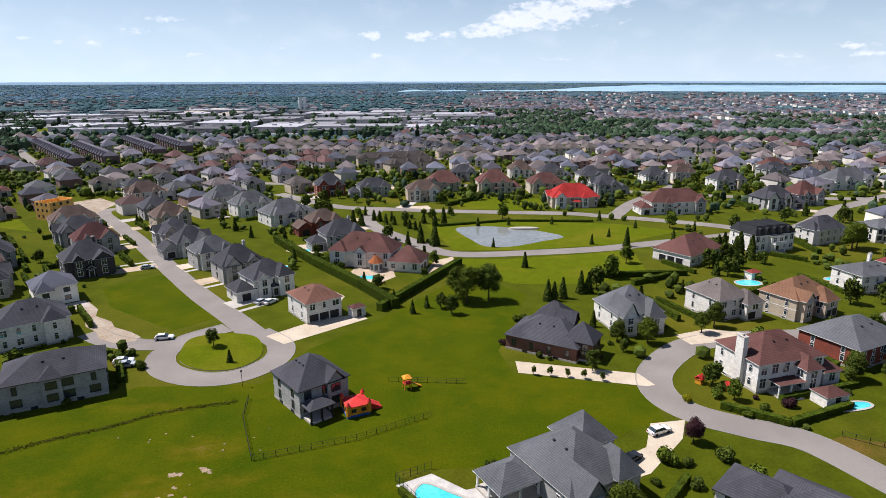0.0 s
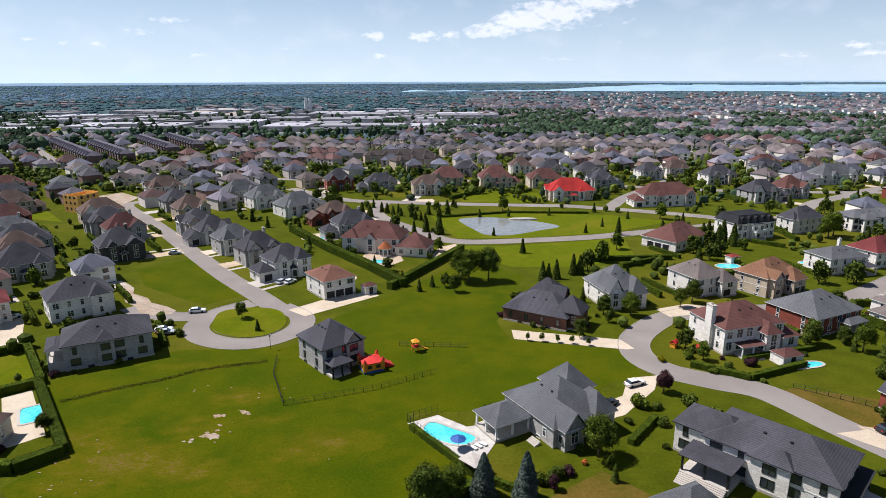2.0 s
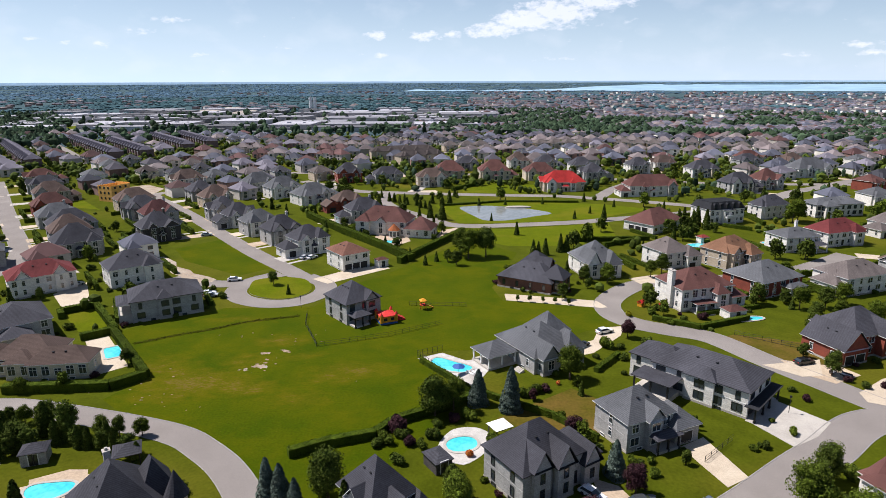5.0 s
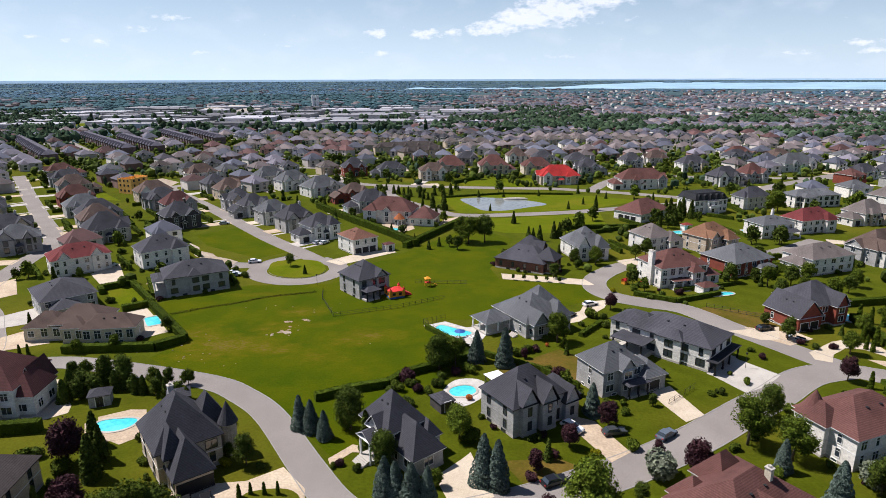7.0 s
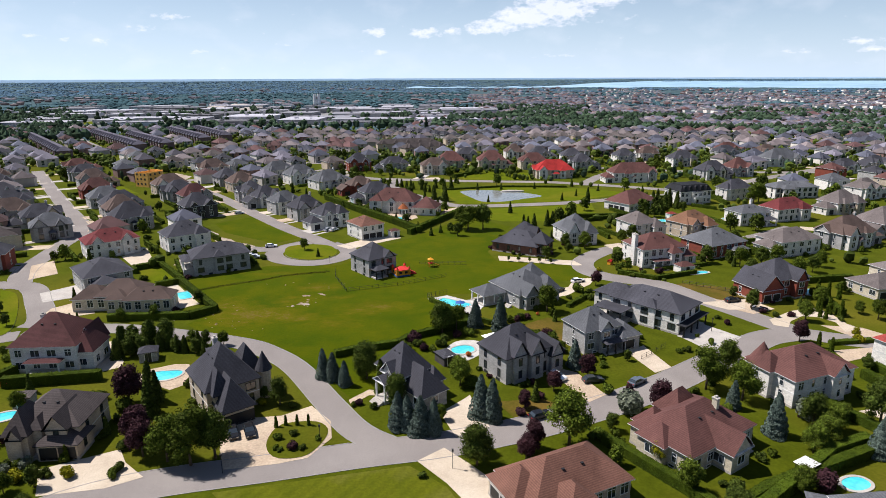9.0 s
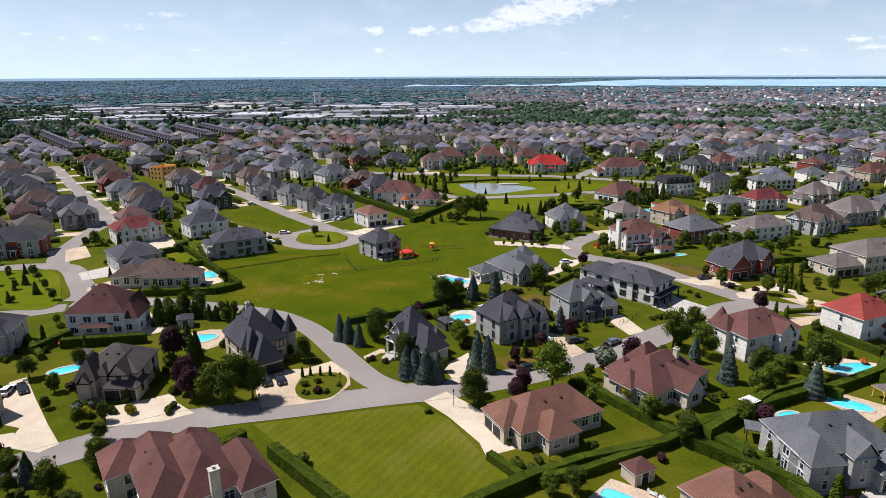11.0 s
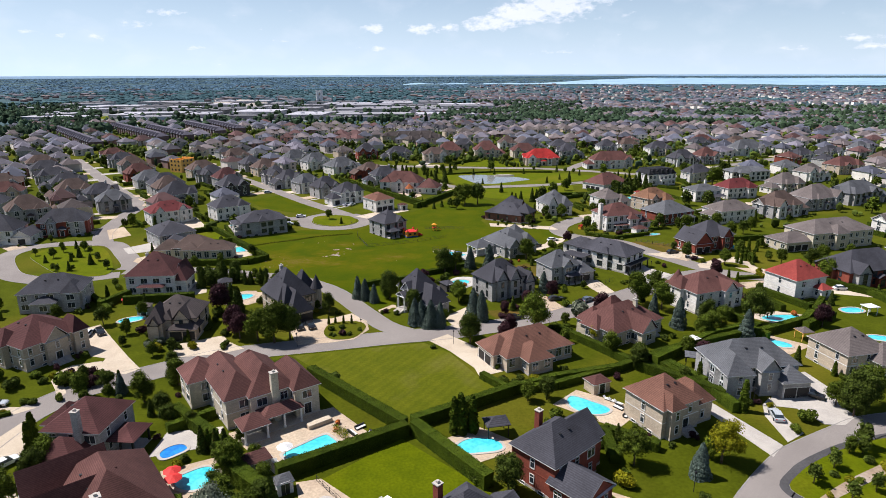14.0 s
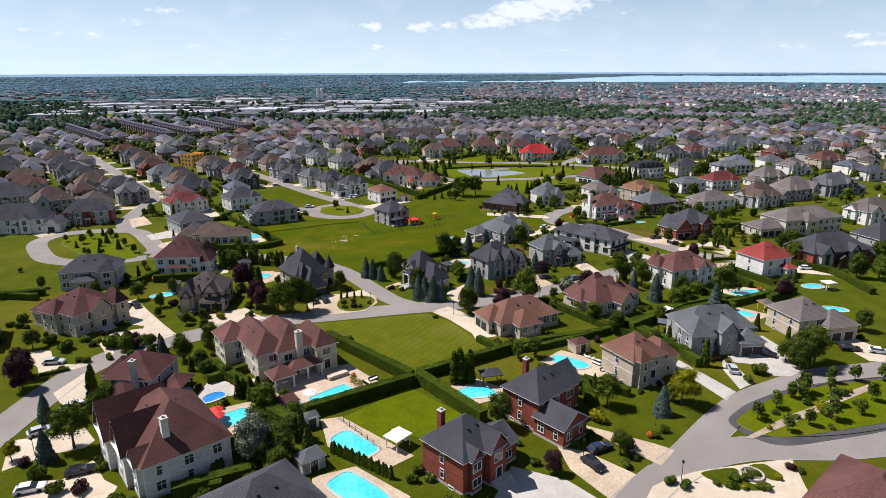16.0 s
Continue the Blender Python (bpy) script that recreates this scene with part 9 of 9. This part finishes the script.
planter = root("stone_planter", 48.3, -68.8, 0, "round stone planter filled with low green plants", "planter")
part("rim", Build().loft([[(r * math.cos(math.tau * i / 24), r * math.sin(math.tau * i / 24), z) for i in range(24)] for r, z in ((2.0, 0.0), (2.0, 0.5), (1.65, 0.5), (1.65, 0.3))], 0, False), "concrete", planter)
part("soil", Build().tube((0, 0, 0.1), (0, 0, 0.34), 1.66, 1.66, 20), "earth", planter)
prng = np.random.RandomState(3)
part("plants", quads("plants", np.stack([prng.normal(0, 0.65, 240), prng.normal(0, 0.65, 240), 0.4 + 0.2 * prng.rand(240)], 1), np.tile((0.0, 0.0, 1.0), (240, 1)), 0.16, "leaf_dark", 8), None, planter)


plant([lambda: broad_tree("leaf_dark", "large dark tree in a back garden", 194, 8.0, 0.36, 0.08), lambda: broad_tree("leaf", "large olive-green tree beside a house", 195, 8.0, 0.36, 0.1)],
      [(-37.4, -61.6, 7), (-71.2, -47.4, 6.5), (-31.5, -65.0, 7), (-65.6, -24.8, 6.5), (-83.4, -15.6, 4)], 8.0, 29)
plant([lambda: broad_tree("leaf_dark", "dense dark tree before a stone porch", 196, 8.0, 0.30, 0.02, 8000), lambda: broad_tree("leaf_dark", "tall dense dark tree beside a slate-roofed house", 197, 8.0, 0.28, 0.02, 8000)], [(-12.2, 23.6, 7.5), (-19.8, 36.0, 9.5)], 8.0, 30)

# planted beds along the walls of the near houses
def covered(x, y):
    """True on a drive, terrace, road, pool or the open grass."""
    for name, pts in PLOTS:
        if name.split("_")[0] in ("driveway", "patio", "meadow", "island", "dirt", "bed", "path") or name in ("lawn_1", "lawn_2", "lawn_10"):
            hit = False
            for (ax, ay), (bx, by) in zip(pts, pts[1:] + pts[:1]):
                if (ay > y) != (by > y) and x < (bx - ax) * (y - ay) / (by - ay) + ax:
                    hit = not hit
            if hit:
                return True
    return near_road(x, y, "", 1.2)


POOLS = [o.matrix_basis.translation.copy() for o in scene.objects if "pool" in o.name and o.parent is None]
FOOT = []
for o in [q for q in scene.objects if q.name.split(".")[0] == "house" and q.type == "EMPTY" and q.matrix_basis.translation.y < 150]:
    box = [c.matrix_basis @ Vector(k) for c in o.children if c.type == "MESH" for k in c.bound_box]
    if box:
        FOOT.append((o.matrix_basis, o.matrix_basis.inverted(), min(q.x for q in box), max(q.x for q in box), min(q.y for q in box), max(q.y for q in box)))


def open_spot(x, y, gap):
    if covered(x, y) or any((q.x - x) ** 2 + (q.y - y) ** 2 < 30 for q in POOLS):
        return False
    for m, inv, x0, x1, y0, y1 in FOOT:
        q = inv @ Vector((x, y, 0))
        if x0 - gap < q.x < x1 + gap and y0 - gap < q.y < y1 + gap:
            return False
    return True


bed_rng, bed_spots, bush_spots, young_spots = random.Random(17), [], [], []
for m, inv, x0, x1, y0, y1 in FOOT:
    for i in range(9):
        off = bed_rng.uniform(0.3, 0.9)
        p = m @ Vector(((bed_rng.uniform(x0, x1), y0 - off, 0), (x0 - off, bed_rng.uniform(y0, y1), 0), (x1 + off, bed_rng.uniform(y0, y1), 0), (bed_rng.uniform(x0, x1), y1 + off, 0))[i % 4])
        if open_spot(p.x, p.y, -0.1):
            bed_spots.append((p.x, p.y, bed_rng.uniform(0.8, 1.7)))
    for i in range(5):
        off = bed_rng.uniform(3.0, 7.0)
        p = m @ Vector(((bed_rng.uniform(x0 - 4, x1 + 4), y1 + off, 0), (x0 - off, bed_rng.uniform(y0, y1 + 4), 0), (x1 + off, bed_rng.uniform(y0, y1 + 4), 0), (bed_rng.uniform(x0, x1), y0 - off, 0), (x1 + off, y1 + off, 0))[i])
        if open_spot(p.x, p.y, 1.6):
            (young_spots if i % 2 else bush_spots).append((p.x, p.y, bed_rng.uniform(2.8, 5.0) if i % 2 else bed_rng.uniform(1.4, 2.6)))
for m, kind in (("leaf", 0), ("leaf_dark", 1), ("leaf_purple", 2)):
    g, cs, ns, ev, ef = np.random.RandomState(87 + kind), [], [], [], []
    for x, y, hgt in [q for i, q in enumerate(bed_spots) if (1, 0, 1, 1, 2, 1, 0)[i % 7] == kind]:
        for i in range(4):
            p = np.array([x, y, 0]) + np.array([g.uniform(-0.45, 0.45), g.uniform(-0.45, 0.45), g.uniform(0.3, 0.6)]) * hgt
            r = hgt * g.uniform(0.3, 0.45)
            d = sphere_points(90, g)
            cs.append(p + d * r), ns.append(d)
            ef.append(BF + len(ev) * len(BV))
            ev.append(BV * r * 0.85 + p)
    tagged(part("foundation_shrubs", quads("foundation_shrubs", np.concatenate(cs), np.concatenate(ns), 0.15, m, 87 + kind, extra=(np.concatenate(ev), np.concatenate(ef))), None), ("small green shrubs along house walls", "small dark green shrubs along house walls", "small purple shrubs along house walls")[kind], "shrubs", kind="stuff")
plant([lambda: shrub("leaf_dark", "large dark green bush in a garden", 188, 2.0), lambda: shrub("leaf", "large green bush in a garden", 189, 2.0)], bush_spots, 2.0, 27)
plant([lambda: broad_tree("leaf_dark", "young dark green tree in a garden", 190, 4.0, 0.3, 0.1, 1500, 0.15), lambda: spruce("leaf_dark", "slim dark conifer in a garden", 191, 4.0, 0.2, 900, 0.2), lambda: broad_tree("leaf", "young green tree in a garden", 192, 4.0, 0.33, 0.15, 1500, 0.15)], young_spots, 4.0, 28)

# ---------------------------------------------------------------- green between the back houses
STUFF_SPOTS = [(x, y) for x, y, _, _ in MORE]
HOUSES = [(o.matrix_basis.translation.x, o.matrix_basis.translation.y, o.matrix_basis) for o in list(scene.objects) if o.name.split(".")[0] == "house"]


def free(x, y, keep=0.0):
    if near_road(x, y, "", 1.0 + keep):
        return False
    if -110 < x < -60 and 150 < y < 206 and abs(x + 86 - (y - 178) * -0.9) < 26 or -206 < x < -172 and 262 < y < 345:
        return False
    for hx, hy, m in HOUSES:
        if abs(hx - x) < 34 and abs(hy - y) < 34:
            q = m.inverted() @ Vector((x, y, 0))
            if -3 - keep < q.x < 21 + keep and -4.5 - keep < q.y < 15 + keep:
                return False
    if y > 280 and any(abs(a - x) < 8 and abs(b - y) < 8 for a, b in STUFF_SPOTS):
        return False
    return True


hedge_rng, count = random.Random(12), 0
for hx, hy, m in HOUSES:
    if not 100 < hy < 380 or abs(hx) > 0.72 * (hy + 150) or count > 150:
        continue
    for pts in ([(-3.6, 2), (-3.6, 20)], [(-3.6, 20), (8, 20)], [(8, 20), (20, 20)], [(21, 4), (21, 20)]):
        ends = [m @ Vector((*q, 0)) for q in pts]
        mid = (ends[0] + ends[1]) / 2
        if hedge_rng.random() < 0.75 and all(free(q.x, q.y, -2.5) for q in (*ends, mid)) and not (-72 < mid.x < 46 and 55 < mid.y < 205) and not (-12 < mid.x < 100 and 212 < mid.y < 290):
            hedge([tuple(q.xy) for q in ends], hedge_rng.uniform(1.3, 2.4), hedge_rng.uniform(1.0, 1.8), "dark cedar hedge between gardens", per=7, leaf=0.26)
            count += 1
rng = random.Random(44)
spots_b, spots_c, small = [], [], []
while len(spots_b) < 150:
    x, y = rng.uniform(-330, 340), rng.uniform(120, 440)
    if -75 < x < 45 and 60 < y < 205 or 0 < x < 90 and 215 < y < 285 or abs(x) > 0.75 * (y + 160):
        continue
    if free(x, y, 1.0):
        spots_b.append((x, y, rng.uniform(4, 8.5)))
while len(spots_c) < 90:
    x, y = rng.uniform(-330, 340), rng.uniform(120, 420)
    if -75 < x < 45 and 60 < y < 205 or 0 < x < 90 and 235 < y < 268 or abs(x) > 0.75 * (y + 160):
        continue
    if free(x, y, 0.5):
        spots_c.append((x, y, rng.uniform(3, 6.5)))
for i in range(7600):
    x, y = rng.uniform(-380, 420), rng.uniform(-60, 660)
    if -70 < x < 40 and 55 < y < 205 or -42 < x < 10 and -60 < y < 6 or -5 < x < 95 and 218 < y < 270 or abs(x) > 0.8 * (y + 160) or y < 100 and rng.random() < 0.75:
        continue
    if y < 330 and noise.noise(Vector((x * 0.055, y * 0.055, 6))) < 0.3:
        continue
    if free(x, y):
        s = rng.uniform(0.5, 1.1) if y < 120 else rng.uniform(0.7, 2.0)
        small.append((x, y, s, s * rng.uniform(1.3, 2.2)))
for i in range(5200):
    x, y = rng.uniform(-380, 420), rng.uniform(118, 420)
    if -75 < x < 45 and 55 < y < 208 or -8 < x < 100 and 214 < y < 290 or abs(x) > 0.8 * (y + 160) or noise.noise(Vector((x * 0.06, y * 0.06, 3))) < 0.24:
        continue
    if free(x, y):
        s = rng.uniform(0.8, 2.0)
        small.append((x, y, s, s * rng.uniform(1.6, 3.0)))
for i in range(4200):
    x, y = rng.uniform(-520, 560), rng.uniform(330, 700)
    if -5 < x < 95 and 218 < y < 270 or abs(x) > 0.8 * (y + 160):
        continue
    if free(x, y):
        s = rng.uniform(1.2, 3.0)
        small.append((x, y, s, s * rng.uniform(1.5, 2.6)))
plant([lambda: broad_tree("leaf", "green tree between the houses", 71, 6.0, 0.38, 0.15, 420, 0.42), lambda: broad_tree("leaf_dark", "dark green tree between the houses", 72, 6.0, 0.36, 0.15, 420, 0.42)], spots_b, 6.0, 15)
plant([lambda: spruce("leaf_dark", "dark conifer between the houses", 73, 5.0, 0.2, 300, 0.4)], spots_c, 5.0, 16)
crowns("garden_shrubs", small, "leaf_dark", "low green shrubs round the houses", "shrubs", 9)
